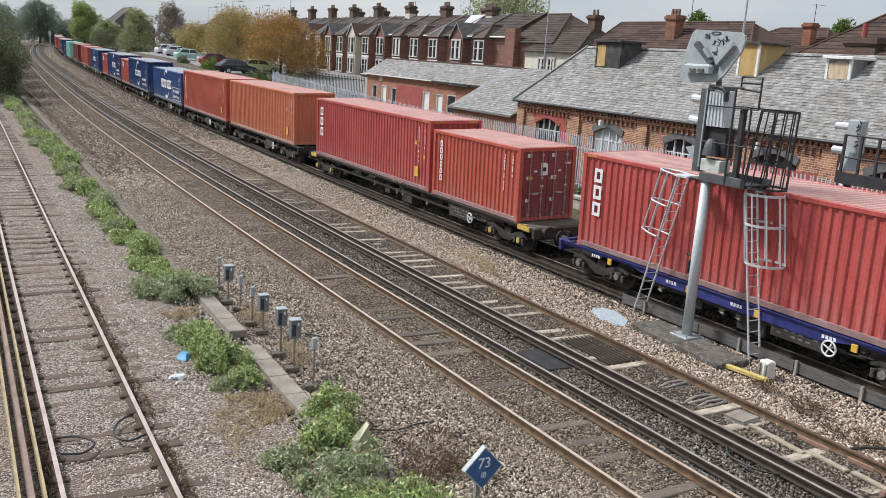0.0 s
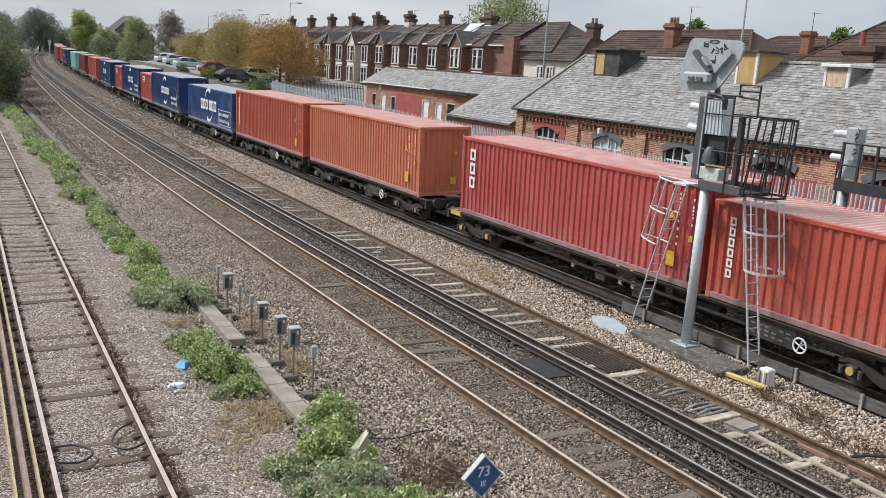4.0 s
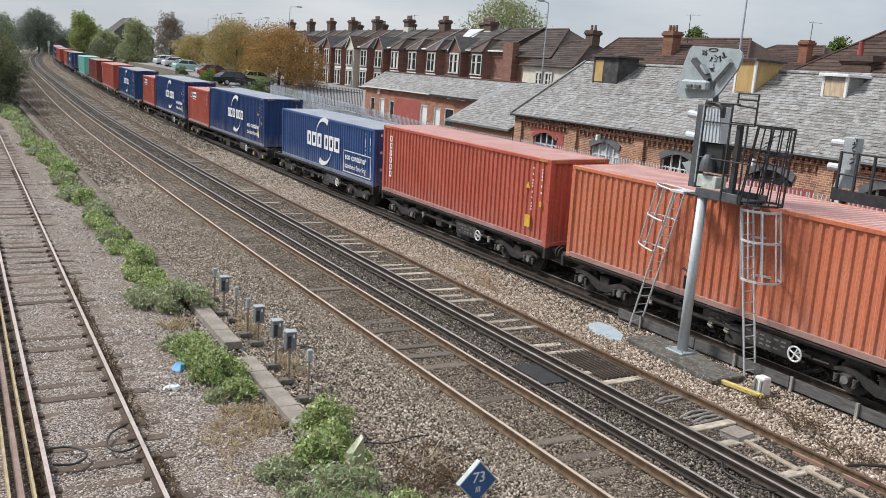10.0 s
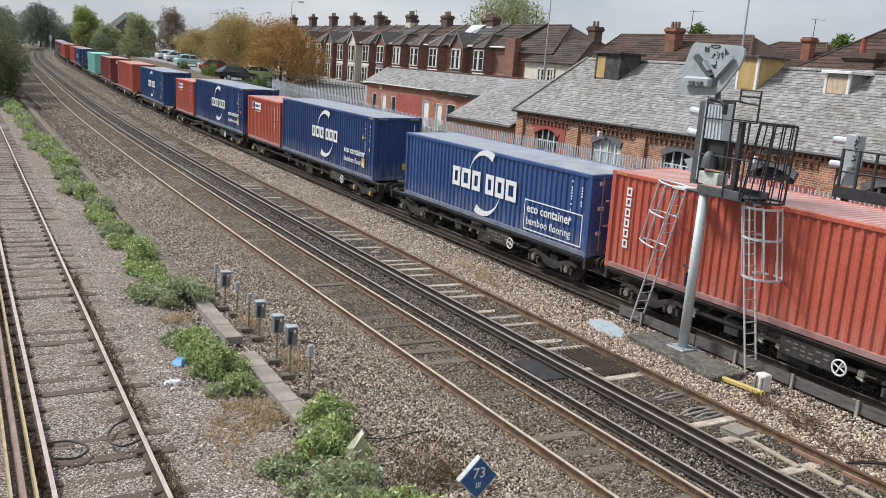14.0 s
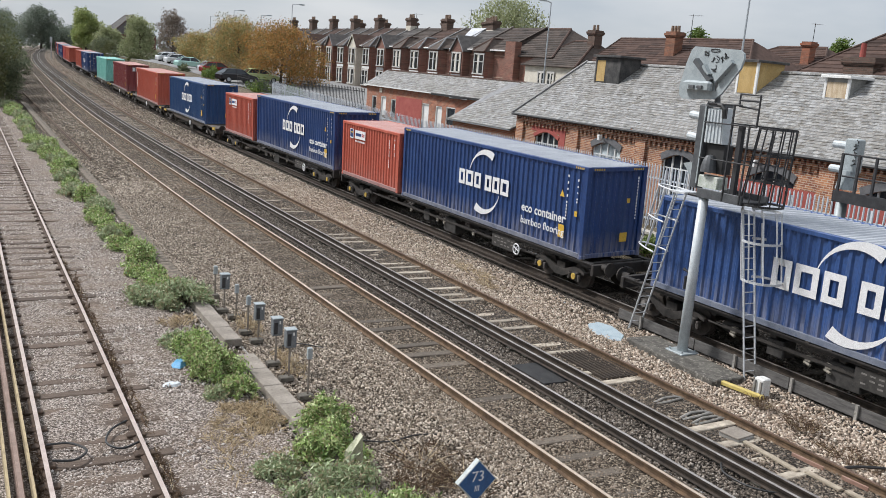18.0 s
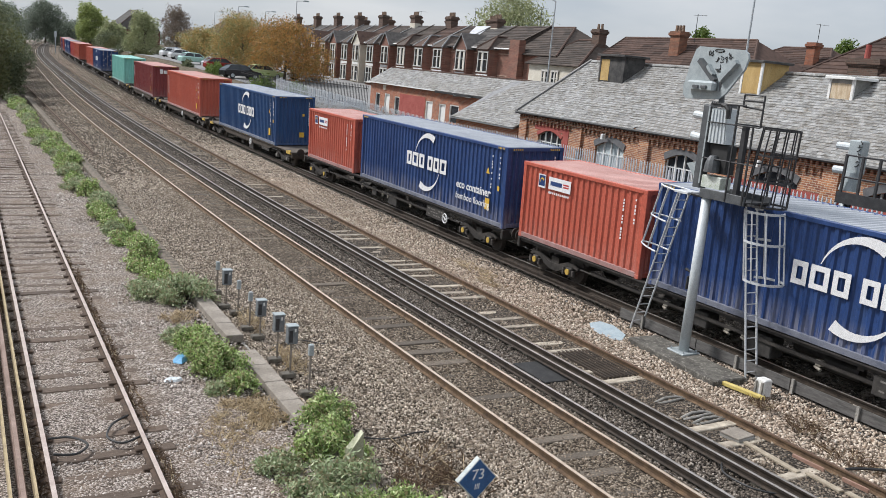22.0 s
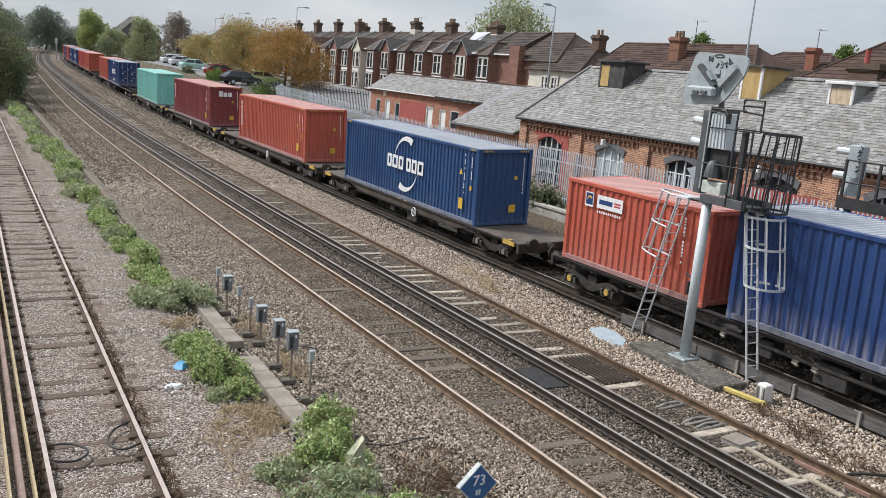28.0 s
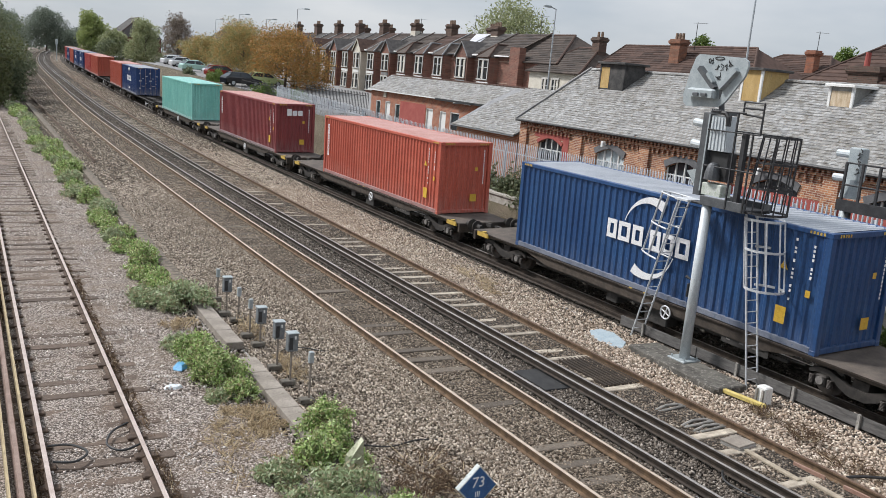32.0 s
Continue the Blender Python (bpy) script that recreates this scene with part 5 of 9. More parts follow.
    for k in range(3):
        one = Build()
        p0 = Vector((0, 0, 0))
        j = 0.004 * k
        l4 = [p0 + Vector((0, -1, 0)) * x + up * z + nrm * dd for x, z, dd in ((0.004, 0, 0.02 + j), (0.256, 0, 0.02), (0.256, 0.3, 0.004), (0.004, 0.3, 0.004))]
        one.hexa(l4, [v + nrm * 0.012 for v in l4])
        ONE_SLATE.append(one.mesh("slate", SLATE_ONE))
    for r in range(5):
        for q in range(27):
            a = 9.0 + q * 0.26 - (r % 2) * 0.13
            part("slate", ONE_SLATE[(q * 7 + r) % 3], SLATE_ONE, roof, at=Matrix.Translation(lo + Vector((0, -1, 0)) * a + up * (r * 0.2)))
    y = S1
    while y > S0:
        b = Build()
        n = 6
        ring = [(RIDGE_X + 0.16 * math.cos(math.pi * k / n), RIDGE_Z - 0.03 + 0.11 * math.sin(math.pi * k / n)) for k in range(n + 1)]
        b.hexa([(x, y, z) for x, z in ring], [(x, y - 0.43, z) for x, z in ring])
        part("ridge_tile", b, SLATE_ONE, roof)
        y -= 0.45
    b = Build()
    for sx in (-1, 1):
        xa = RIDGE_X + sx * (RIDGE_X - SHED_X + 0.32)
        b.hexa([(xa, S1 + 0.1, EAVE - 0.22), (xa, S1 + 0.24, EAVE - 0.22), (RIDGE_X, S1 + 0.24, RIDGE_Z - 0.06), (RIDGE_X, S1 + 0.1, RIDGE_Z - 0.06)], [(xa, S1 + 0.1, EAVE - 0.02), (xa, S1 + 0.24, EAVE - 0.02), (RIDGE_X, S1 + 0.24, RIDGE_Z + 0.12), (RIDGE_X, S1 + 0.1, RIDGE_Z + 0.12)])
    part("bargeboard", b, surf("grey_verge", (0.15, 0.15, 0.15), (0.27, 0.26, 0.25), 3, 0.85), s, "weathered grey verge board")
    b = Build()
    b.tube((SHED_X - 0.32, S1 + 0.1, EAVE - 0.14), (SHED_X - 0.32, S0, EAVE - 0.14), 0.06, 8)
    part("gutter", b, GUTTER, s, "black iron gutter")
    b = Build()
    b.box(SHED_X - 0.016, SHED_X - 0.004, 14.6, 23.0, 0.6, 3.55)
    part("painted_wall", b, RED_WALL, s, "red painted lower wall")
    for y in (30.3, 21.6):
        b = Build()
        b.tube((SHED_X - 0.12, y, 4.2), (SHED_X - 0.3, y, 4.25), 0.03, 6)
        b.box(SHED_X - 0.38, SHED_X - 0.2, y - 0.08, y + 0.08, 4.1, 4.34, bev=0.02)
        part("wall_lamp", b, PWHITE, s, "small white floodlight")


ONE_SLATE = []
goods_shed()


def roof_vent(yc, w, d, zb, zt, x0, skin, roofing, label, over=0.12, front=None):
    v = thing("roof_vent", label, "roof vent")
    b = Build()
    b.box(x0, x0 + d, yc - w / 2, yc + w / 2, zb, zt)
    part("body", b, skin, v)
    b = Build()
    b.box(x0 - 0.012, x0 - 0.004, (yc - w / 2 + 0.06) if skin is not TAR else yc + 0.2, yc + w / 2 - 0.06, zb + 0.35, zt - 0.15)
    part("front_board", b, front or PLY, v, "weathered board in front")
    for y in (yc - w / 2, yc + w / 2):
        b = Build()
        b.box(x0 - 0.03, x0 + 0.05, y - 0.05, y + 0.05, zb + 0.1, zt)
        part("corner_board", b, PWHITE if skin is not TAR else TAR, v)
    b = Build()
    b.box(x0 - over, x0 + d + over, yc - w / 2 - over, yc + w / 2 + over, zt, zt + 0.1, bev=0.02)
    part("cap", b, roofing, v)
    return v


roof_vent(33.75, 1.75, 1.25, 6.3, 7.8, 27.55, TAR, TAR, "rotten black timber roof vent with an ochre board", 0.16)
roof_vent(25.15, 0.95, 1.5, 6.3, 7.85, 27.6, PLY, TAR, "ochre plywood roof vent with a black flat cap", 0.14)
roof_vent(21.1, 0.95, 1.0, 6.35, 7.42, 27.75, surf("grey_vent_side", (0.2, 0.2, 0.19), (0.34, 0.33, 0.3), 3, 0.8), PWHITE, "stained cream roof vent with a white cap", 0.16, surf("stained_cream_board", (0.42, 0.3, 0.18), (0.62, 0.52, 0.38), 2.2, 0.8, stretch=(1, 4, 0.7), wear=(0.22, 0.11, 0.05), amount=0.36))


# ---- the low brick workshop and its lean-to ----
def workshop():
    w = thing("workshop", "low red brick workshop with a grey slate roof", "building")
    X, y0, y1, e = 28.0, 38.0, 63.0, 5.1
    holes = [(61.6, 0.8, 2.9, 4.25, "w"), (59.9, 0.9, 2.2, 4.3, "d"), (58.2, 0.8, 2.9, 4.2, "w"), (53.1, 1.0, 2.2, 4.25, "d"), (51.2, 0.9, 2.2, 4.2, "d"), (49.6, 1.2, 3.1, 4.25, "w"), (55.2, 0.5, 3.2, 4.1, "w")]
    edges = sorted([y0, y1] + [h[0] - h[1] / 2 for h in holes] + [h[0] + h[1] / 2 for h in holes])
    b = Build()
    for a, c2 in zip(edges, edges[1:]):
        h = [q for q in holes if abs((a + c2) / 2 - q[0]) < q[1] / 2]
        if h:
            b.box(X, X + 0.25, a, c2, 1.0, h[0][2])
            b.box(X, X + 0.25, a, c2, h[0][3], e)
        else:
            b.box(X, X + 0.25, a, c2, 1.0, e)
    part("wall", b, LOW_BRICK, w)
    for yc, ww, za, zb, k in holes:
        b = Build()
        b.box(X + 0.1, X + 0.15, yc - ww / 2, yc + ww / 2, za, zb)
        o = part("door" if k == "d" else "window", b, PWHITE if k == "d" else GLASS, w, "white painted door" if k == "d" else "small dark window")
        b = Build()
        b.box(X + 0.02, X + 0.1, yc - ww / 2, yc - ww / 2 + 0.07, za, zb)
        b.box(X + 0.02, X + 0.1, yc + ww / 2 - 0.07, yc + ww / 2, za, zb)
        b.box(X + 0.02, X + 0.1, yc - ww / 2 + 0.07, yc + ww / 2 - 0.07, zb - 0.07, zb)
        part("frame", b, PWHITE, o)
    b = Build()
    b.box(X - 0.016, X - 0.004, 53.7, 57.7, 1.2, 4.45)
    part("painted_panel", b, RED_WALL, w, "red painted stretch of wall")
    for y in (y1 - 0.25, y0):
        b = Build()
        b.hexa([(X + 0.26, y, 1.0), (31.2, y, 1.0), (31.2, y, e), (29.75, y, 6.15), (X + 0.26, y, e)], [(X + 0.26, y + 0.25, 1.0), (31.2, y + 0.25, 1.0), (31.2, y + 0.25, e), (29.75, y + 0.25, 6.15), (X + 0.26, y + 0.25, e)])
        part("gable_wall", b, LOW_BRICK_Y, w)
    b = Build()
    prism(b, X - 0.25, 31.6, y0 - 0.1, y1 + 0.15, e - 0.1, 6.22, 29.75)
    r = part("roof", b, LEAD, w)
    lo = Vector((X - 0.25, y1 + 0.15, e - 0.09))
    up = Vector((29.75 - X + 0.25, 0, 6.22 - e + 0.1))
    b = Build()
    slates(b, lo, Vector((0, -1, 0)), up.normalized(), y1 - y0 + 0.2, up.length, random.Random(8), 0.3, 0.22)
    tagged(part("slate_covering", b, SLATE, r, "grey slates"), kind="stuff")
    y = y1
    while y > 44:
        b = Build()
        b.box(29.62, 29.88, y - 0.4, y, 6.18, 6.29, bev=0.03)
        part("ridge_tile", b, TILE_RED, r)
        y -= 0.42
    for ya, yb, za, zb, mt in ((52.0, y1 + 0.1, -0.13, -0.06, PWHITE), (45.0, 51.9, -0.2, -0.07, GUTTER), (47.2, 49.4, -0.24, -0.19, PWHITE)):
        b = Build()
        b.box(X - 0.29, X - 0.25, ya, yb, e + za, e + zb)
        part("fascia", b, mt, w, "peeling white fascia board" if mt is PWHITE else "rotten black fascia board")
    b = Build()
    b.hexa([(X - 0.34, 49.3, e - 0.3), (X - 0.3, 49.3, e - 0.3), (X - 0.3, 46.9, e - 0.14), (X - 0.34, 46.9, e - 0.14)], [(X - 0.34, 49.3, e - 0.22), (X - 0.3, 49.3, e - 0.22), (X - 0.3, 46.9, e - 0.06), (X - 0.34, 46.9, e - 0.06)])
    part("hanging_gutter", b, GUTTER, w, "broken hanging gutter")
    b = Build()
    b.box(X - 0.05, X - 0.004, 60.2, 60.65, 4.55, 4.9)
    part("vent_plate", b, CREAM, w, "pale vent plate")
    # lean-to that reaches towards the fence
    b = Build()
    q = [(25.0, 37.5), (25.0, 43.9), (28.0, 44.7), (28.0, 37.5)]
    zz = {25.0: 3.95, 28.0: 5.36}
    b.hexa([(x, y, 1.0) for x, y in q], [(x, y, zz[x] - 0.1) for x, y in q])
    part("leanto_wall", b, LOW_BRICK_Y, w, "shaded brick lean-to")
    lo = Vector((24.7, 44.1, 3.84))
    up = Vector((29.75 - 24.7, 0, 6.24 - 3.84))
    b = Build()
    q = [(24.7, 44.15, 3.8), (24.7, 37.5, 3.8), (29.75, 37.5, 6.2), (29.75, 45.0, 6.2), (28.0, 45.0, 5.38)]
    b.hexa(q, [(x, y, z + 0.05) for x, y, z in q])
    r2 = part("leanto_roof", b, LEAD, w)
    b = Build()
    slates(b, lo + Vector((0, 0, 0.02)), Vector((0, -1, 0)), up.normalized(), 6.6, up.length, random.Random(9), 0.3, 0.22)
    tagged(part("slate_covering", b, SLATE, r2, "grey slates"), kind="stuff")


workshop()


# ---- terraced houses ----
def tile_rows(b, x0, z0, x1, z1, y0, y1, step=0.3, hip0=0.0, hip1=0.0):
    """Courses of a tiled slope that runs along y, from (x0, z0) up to (x1, z1)."""
    n = max(2, int(math.hypot(x1 - x0, z1 - z0) / step))
    for k in range(n):
        f, g = k / n, (k + 1) / n
        xa, za, xb, zb = x0 + (x1 - x0) * f, z0 + (z1 - z0) * f, x0 + (x1 - x0) * g, z0 + (z1 - z0) * g
        a0, a1 = y0 + hip0 * f, y1 - hip1 * f
        b0, b1 = y0 + hip0 * g, y1 - hip1 * g
        m = max(1, int((a1 - a0) / 1.1))
        for j in range(m):
            u, v = j / m, (j + 1) / m
            lo = [(xa, a0 + (a1 - a0) * u, za), (xa, a0 + (a1 - a0) * v, za), (xb, b0 + (b1 - b0) * v, zb), (xb, b0 + (b1 - b0) * u, zb)]
            b.hexa(lo, [(lo[0][0], lo[0][1], lo[0][2] + 0.07), (lo[1][0], lo[1][1], lo[1][2] + 0.07), (lo[2][0], lo[2][1], lo[2][2] + 0.02), (lo[3][0], lo[3][1], lo[3][2] + 0.02)])


SASH_PAINT = surf("weathered_sash_paint", (0.42, 0.40, 0.37), (0.62, 0.60, 0.56), 2.5, 0.7, bump=0.05, wear=(0.25, 0.22, 0.19), amount=0.35)


def sash(parent, x, yc, w, z0, z1, n=2, trim=SASH_PAINT):
    b = Build()
    b.box(x - 0.02, x + 0.02, yc - w / 2, yc + w / 2, z0, z1)
    o = part("window", b, GLASS, parent)
    fr = Build()
    fr.box(x - 0.08, x - 0.021, yc - w / 2 - 0.1, yc + w / 2 + 0.1, z1, z1 + 0.16)
    fr.box(x - 0.14, x - 0.021, yc - w / 2 - 0.12, yc + w / 2 + 0.12, z0 - 0.12, z0)
    for k in range(n + 1):
        y = yc - w / 2 + w * k / n
        t = 0.1 if 0 < k < n else 0.06
        fr.box(x - 0.07, x - 0.021, y - t, y + t, z0, z1)
    zm = z0 + (z1 - z0) * 0.62
    fr.box(x - 0.06, x - 0.021, yc - w / 2, yc + w / 2, zm - 0.03, zm + 0.03)
    part("window_frame", fr, trim, o, "white painted frame")
    for k in range(n):
        cu = Build()
        ya = yc - w / 2 + w * k / n + 0.1
        yb = yc - w / 2 + w * (k + 1) / n - 0.1
        if (int(yc * 7) + k) % 3:
            cu.box(x - 0.024, x - 0.0205, ya, ya + (yb - ya) * (0.3 + 0.1 * (int(yc * 3) % 4)), z0 + 0.03, z1 - 0.03)
            part("curtain", cu, CREAM, o, "pale curtain behind the pane")
    return o


def chimney(parent, x, y, z0, z1, w=0.95, d=1.5, pots=3, mat=None):
    b = Build()
    # shaft, stepped courses and cap
    for k, (za, zb) in enumerate(((z0, z1 - 0.42), (z1 - 0.418, z1 - 0.36), (z1 - 0.358, z1 - 0.29), (z1 - 0.288, z1 - 0.12), (z1 - 0.118, z1))):
        o = (0.0, 0.05, 0.09, 0.13, 0.05)[k]
        b.box(x - w / 2 - o, x + w / 2 + o, y - d / 2 - o, y + d / 2 + o, za, zb)
    ch = part("chimney", b, mat or CHIM_BRICK, parent, "sooty brick chimney")
    for k in range(pots):
        p = Build()
        yy = y - d / 2 + d * (k + 0.5) / pots
        p.tube((x, yy, z1), (x, yy, z1 + 0.45), 0.13, 8, 0.1)
        part("chimney_pot", p, POT, ch, "clay chimney pot")
    return ch


HZ = 3.35


def terrace(y0, y1, yc, style, brick, tiles, group="terraced houses"):
    """One house of the row: facade to the railway, bay over two storeys, pitched roof."""
    lab = {"cream": "cream rendered terraced house with a gabled bay", "gable": "brown brick terraced house with a gabled bay", "hip": "red brick terraced house with white window frames"}[style]
    h = thing("terraced_house", lab, "house", group=group)
    X, e, xr, zr = 45.0, 8.85, 49.2, 11.25
    bw = 2.35 if style != "hip" else 2.6
    b = Build()
    b.box(X, 53.4, y0, y1, HZ - 1.2, e)
    part("wall", b, CREAM if style == "cream" else brick, h)
    for z in (HZ + 2.9, HZ + 4.9):
        b = Build()
        b.box(X - 0.03, X - 0.004, y0 + 0.05, y1 - 0.05, z, z + 0.09)
        part("brick_band", b, surf("pale_band", (0.30, 0.2, 0.15), (0.42, 0.3, 0.23), 3, 0.9), h, "pale brick band")
    bx = X - 0.85
    b = Build()
    if style == "hip":
        # splayed bay
        q = [(bx, yc - bw / 2 + 0.3), (bx, yc + bw / 2 - 0.3), (X - 0.004, yc + bw / 2), (X - 0.004, yc - bw / 2)]
        b.hexa([(x, y, HZ - 1.2) for x, y in q], [(x, y, e - 0.25) for x, y in q])
    else:
        b.box(bx, X - 0.004, yc - bw / 2, yc + bw / 2, HZ - 1.2, e - 0.25)
    part("bay", b, CREAM if style == "cream" else brick, h)
    sash(h, bx - 0.03, yc, 1.75, HZ + 3.2, HZ + 4.95)
    sash(h, bx - 0.03, yc, 1.75, HZ + 0.7, HZ + 2.4)
    b = Build()
    b.box(bx - 0.06, bx - 0.004, yc - bw / 2 + 0.25, yc + bw / 2 - 0.25, HZ + 2.62, HZ + 2.92)
    part("string_course", b, PWHITE if style != "gable" else LEAD, h)
    yd = y0 + 0.75 if yc - y0 > y1 - yc else y1 - 0.75
    b = Build()
    b.box(X - 0.03, X - 0.004, yd - 0.45, yd + 0.45, HZ, HZ + 2.3)
    part("door", b, surf("dark_door", (0.03, 0.05, 0.06), (0.06, 0.08, 0.1), 4, 0.5), h, "dark front door")
    b = Build()
    b.hexa([(X - 0.3, y0, e - 0.05), (xr, y0, zr - 0.03), (53.8, y0, e - 0.05)], [(X - 0.3, y1, e - 0.05), (xr, y1, zr - 0.03), (53.8, y1, e - 0.05)])
    r = part("roof", b, tiles, h)
    b = Build()
    tile_rows(b, X - 0.35, e - 0.03, xr, zr, y0, y1, 0.36)
    tagged(part("tile_covering", b, tiles, r), kind="stuff")
    # party wall flashing up the slope, gutter and downpipe
    b = Build()
    b.hexa([(X - 0.3, y0 - 0.1, e + 0.06), (X - 0.3, y0 + 0.1, e + 0.06), (xr, y0 + 0.1, zr + 0.1), (xr, y0 - 0.1, zr + 0.1)], [(X - 0.3, y0 - 0.1, e + 0.14), (X - 0.3, y0 + 0.1, e + 0.14), (xr, y0 + 0.1, zr + 0.18), (xr, y0 - 0.1, zr + 0.18)])
    part("party_wall_coping", b, TILE if int(y0) % 2 else LEAD, r)
    b = Build()
    b.tube((X - 0.4, y0, e - 0.08), (X - 0.4, y1, e - 0.08), 0.07, 6)
    gut = part("gutter", b, PWHITE if int(y0) % 3 == 0 else GUTTER, h)
    b = Build()
    b.tube((X - 0.1, y0 + 0.12, HZ - 0.5), (X - 0.1, y0 + 0.12, e - 0.1), 0.05, 6)
    part("downpipe", b, GUTTER, gut)
    zb = e - 0.25
    if style == "hip":
        lo = [(bx - 0.25, yc - bw / 2 + 0.1, zb), (bx - 0.25, yc + bw / 2 - 0.1, zb), (X + 2.2, yc + bw / 2 + 0.2, zb), (X + 2.2, yc - bw / 2 - 0.2, zb)]
        hi = [(bx + 1.3, yc - 0.06, zb + 1.3), (bx + 1.3, yc + 0.06, zb + 1.3), (X + 2.2, yc + 0.06, zb + 1.3), (X + 2.2, yc - 0.06, zb + 1.3)]
        b = Build()
        b.hexa(lo, hi)
        br = part("bay_roof", b, tiles, h)
        b = Build()
        for i in (0, 1):
            b.tube(lo[i], hi[i], 0.09, 6)
        b.tube(hi[0], hi[3], 0.09, 6)
        part("hip_tiles", b, TILE_RED if int(y0) % 2 else LEAD, br)
    else:
        b = Build()
        b.hexa([(bx + 0.02, yc - bw / 2, zb), (bx + 0.02, yc + bw / 2, zb), (bx + 0.02, yc, zb + 1.35)], [(X + 1.8, yc - bw / 2, zb), (X + 1.8, yc + bw / 2, zb), (X + 1.8, yc, zb + 1.35)])
        part("bay_gable", b, CREAM if style == "cream" else brick, h)
        b = Build()
        for s in (-1, 1):
            q = [(yc, zb + 1.42), (yc + s * (bw / 2 + 0.25), zb - 0.12), (yc + s * (bw / 2 + 0.25), zb - 0.02), (yc, zb + 1.54)]
            b.hexa([(bx - 0.15, y, z) for y, z in q], [(X + 2.0, y, z) for y, z in q])
        br = part("bay_roof", b, tiles, h)
        for s in (-1, 1):
            b = Build()
            q = [(yc, zb + 1.36), (yc + s * (bw / 2 + 0.2), zb - 0.14), (yc + s * (bw / 2 + 0.2), zb + 0.02), (yc, zb + 1.5)]
            b.hexa([(bx - 0.19, y, z) for y, z in q], [(bx - 0.15, y, z) for y, z in q])
            part("bargeboard", b, CREAM if style == "cream" else LEAD, br)
    return h


TILE_GREY = island("grey_roof_tile", ((0.05, 0.045, 0.043), (0.085, 0.078, 0.074), (0.11, 0.10, 0.095), (0.065, 0.06, 0.056)), 0.85, 3)
ROW = ((69.7, 73.4, "hip"), (75.6, 77.8, "gable"), (80.2, 82.7, "hip"), (84.9, 87.1, "hip"), (89.3, 91.5, "hip"), (93.7, 96.0, "gable"), (98.1, 100.25, "hip"), (102.5, 104.7, "cream"), (106.6, 108.5, "hip"), (110.5, 112.6, "gable"), (114.6, 116.6, "hip"), (118.7, 120.7, "gable"), (122.8, 124.8, "hip"), (126.9, 128.9, "gable"), (131.0, 133.0, "hip"), (135.1, 137.1, "gable"), (139.2, 141.2, "hip"), (143.3, 145.3, "gable"), (147.4, 0, ""))
houses = []
for i, (y0, yc, style) in enumerate(ROW[:-1]):
    houses.append(terrace(y0, ROW[i + 1][0], yc, style, HOUSE_BRICK if i % 3 != 1 else HOUSE_BRICK_B, (TILE, TILE_GREY, TILE, TILE_RED)[i % 4]))
# stacks between the houses, and those of the back additions behind the ridge
for i, y, zt, pots in ((1, 79.1, 11.95, 4), (4, 88.9, 12.25, 4), (6, 98.0, 12.45, 4), (8, 107.4, 12.55, 4), (10, 115.5, 12.55, 4), (12, 123.5, 12.6, 4), (14, 132.0, 12.6, 4), (16, 141.0, 12.6, 4)):
    st = chimney(houses[i], 48.9, y, 10.2, zt, 0.85, 1.25, pots)
    if i in (1, 6):
        b = Build()
        b.box(48.46, 49.34, y - 0.64, y + 0.64, 10.1, zt - 0.95)
        part("rendered_foot", b, CREAM, st, "pale rendered lower part")
for i, y, zt in ((2, 85.6, 12.2), (5, 95.2, 12.2), (7, 104.0, 12.3), (9, 112.5, 12.3), (11, 121.0, 12.3)):
    chimney(houses[i], 52.2, y, 8.9, zt, 0.8, 1.1, 3)


def hip_house(x0, x1, y0, y1, e, zr, xr, hip0, hip1, wall, wall_y, roofm, label, z0=2.0):
    h = thing("house", label, "house")
    b = Build()
    b.box(x0, x1, y0, y1, z0, e)
    part("wall", b, wall, h)
    b = Build()
    ya, yb = y0 - 0.3 + hip0, y1 + 0.3 - hip1
    b.hexa([(x0 - 0.3, y0 - 0.3, e), (x1 + 0.3, y0 - 0.3, e), (x1 + 0.3, y1 + 0.3, e), (x0 - 0.3, y1 + 0.3, e)], [(xr - 0.05, ya, zr), (xr + 0.05, ya, zr), (xr + 0.05, yb, zr), (xr - 0.05, yb, zr)])
    r = part("roof", b, roofm, h)
    b = Build()
    tile_rows(b, x0 - 0.35, e + 0.02, xr, zr + 0.02, y0 - 0.3, y1 + 0.3, 0.32, hip0, hip1)
    tagged(part("tile_covering", b, roofm, r), kind="stuff")
    b = Build()
    b.tube((xr, ya, zr + 0.03), (xr, yb, zr + 0.03), 0.12, 6)
    for yy, hy in ((y0 - 0.3, ya), (y1 + 0.3, yb)):
        b.tube((x0 - 0.3, yy, e + 0.05), (xr, hy, zr + 0.05), 0.1, 6)
    part("ridge", b, TILE_RED, r)
    return h


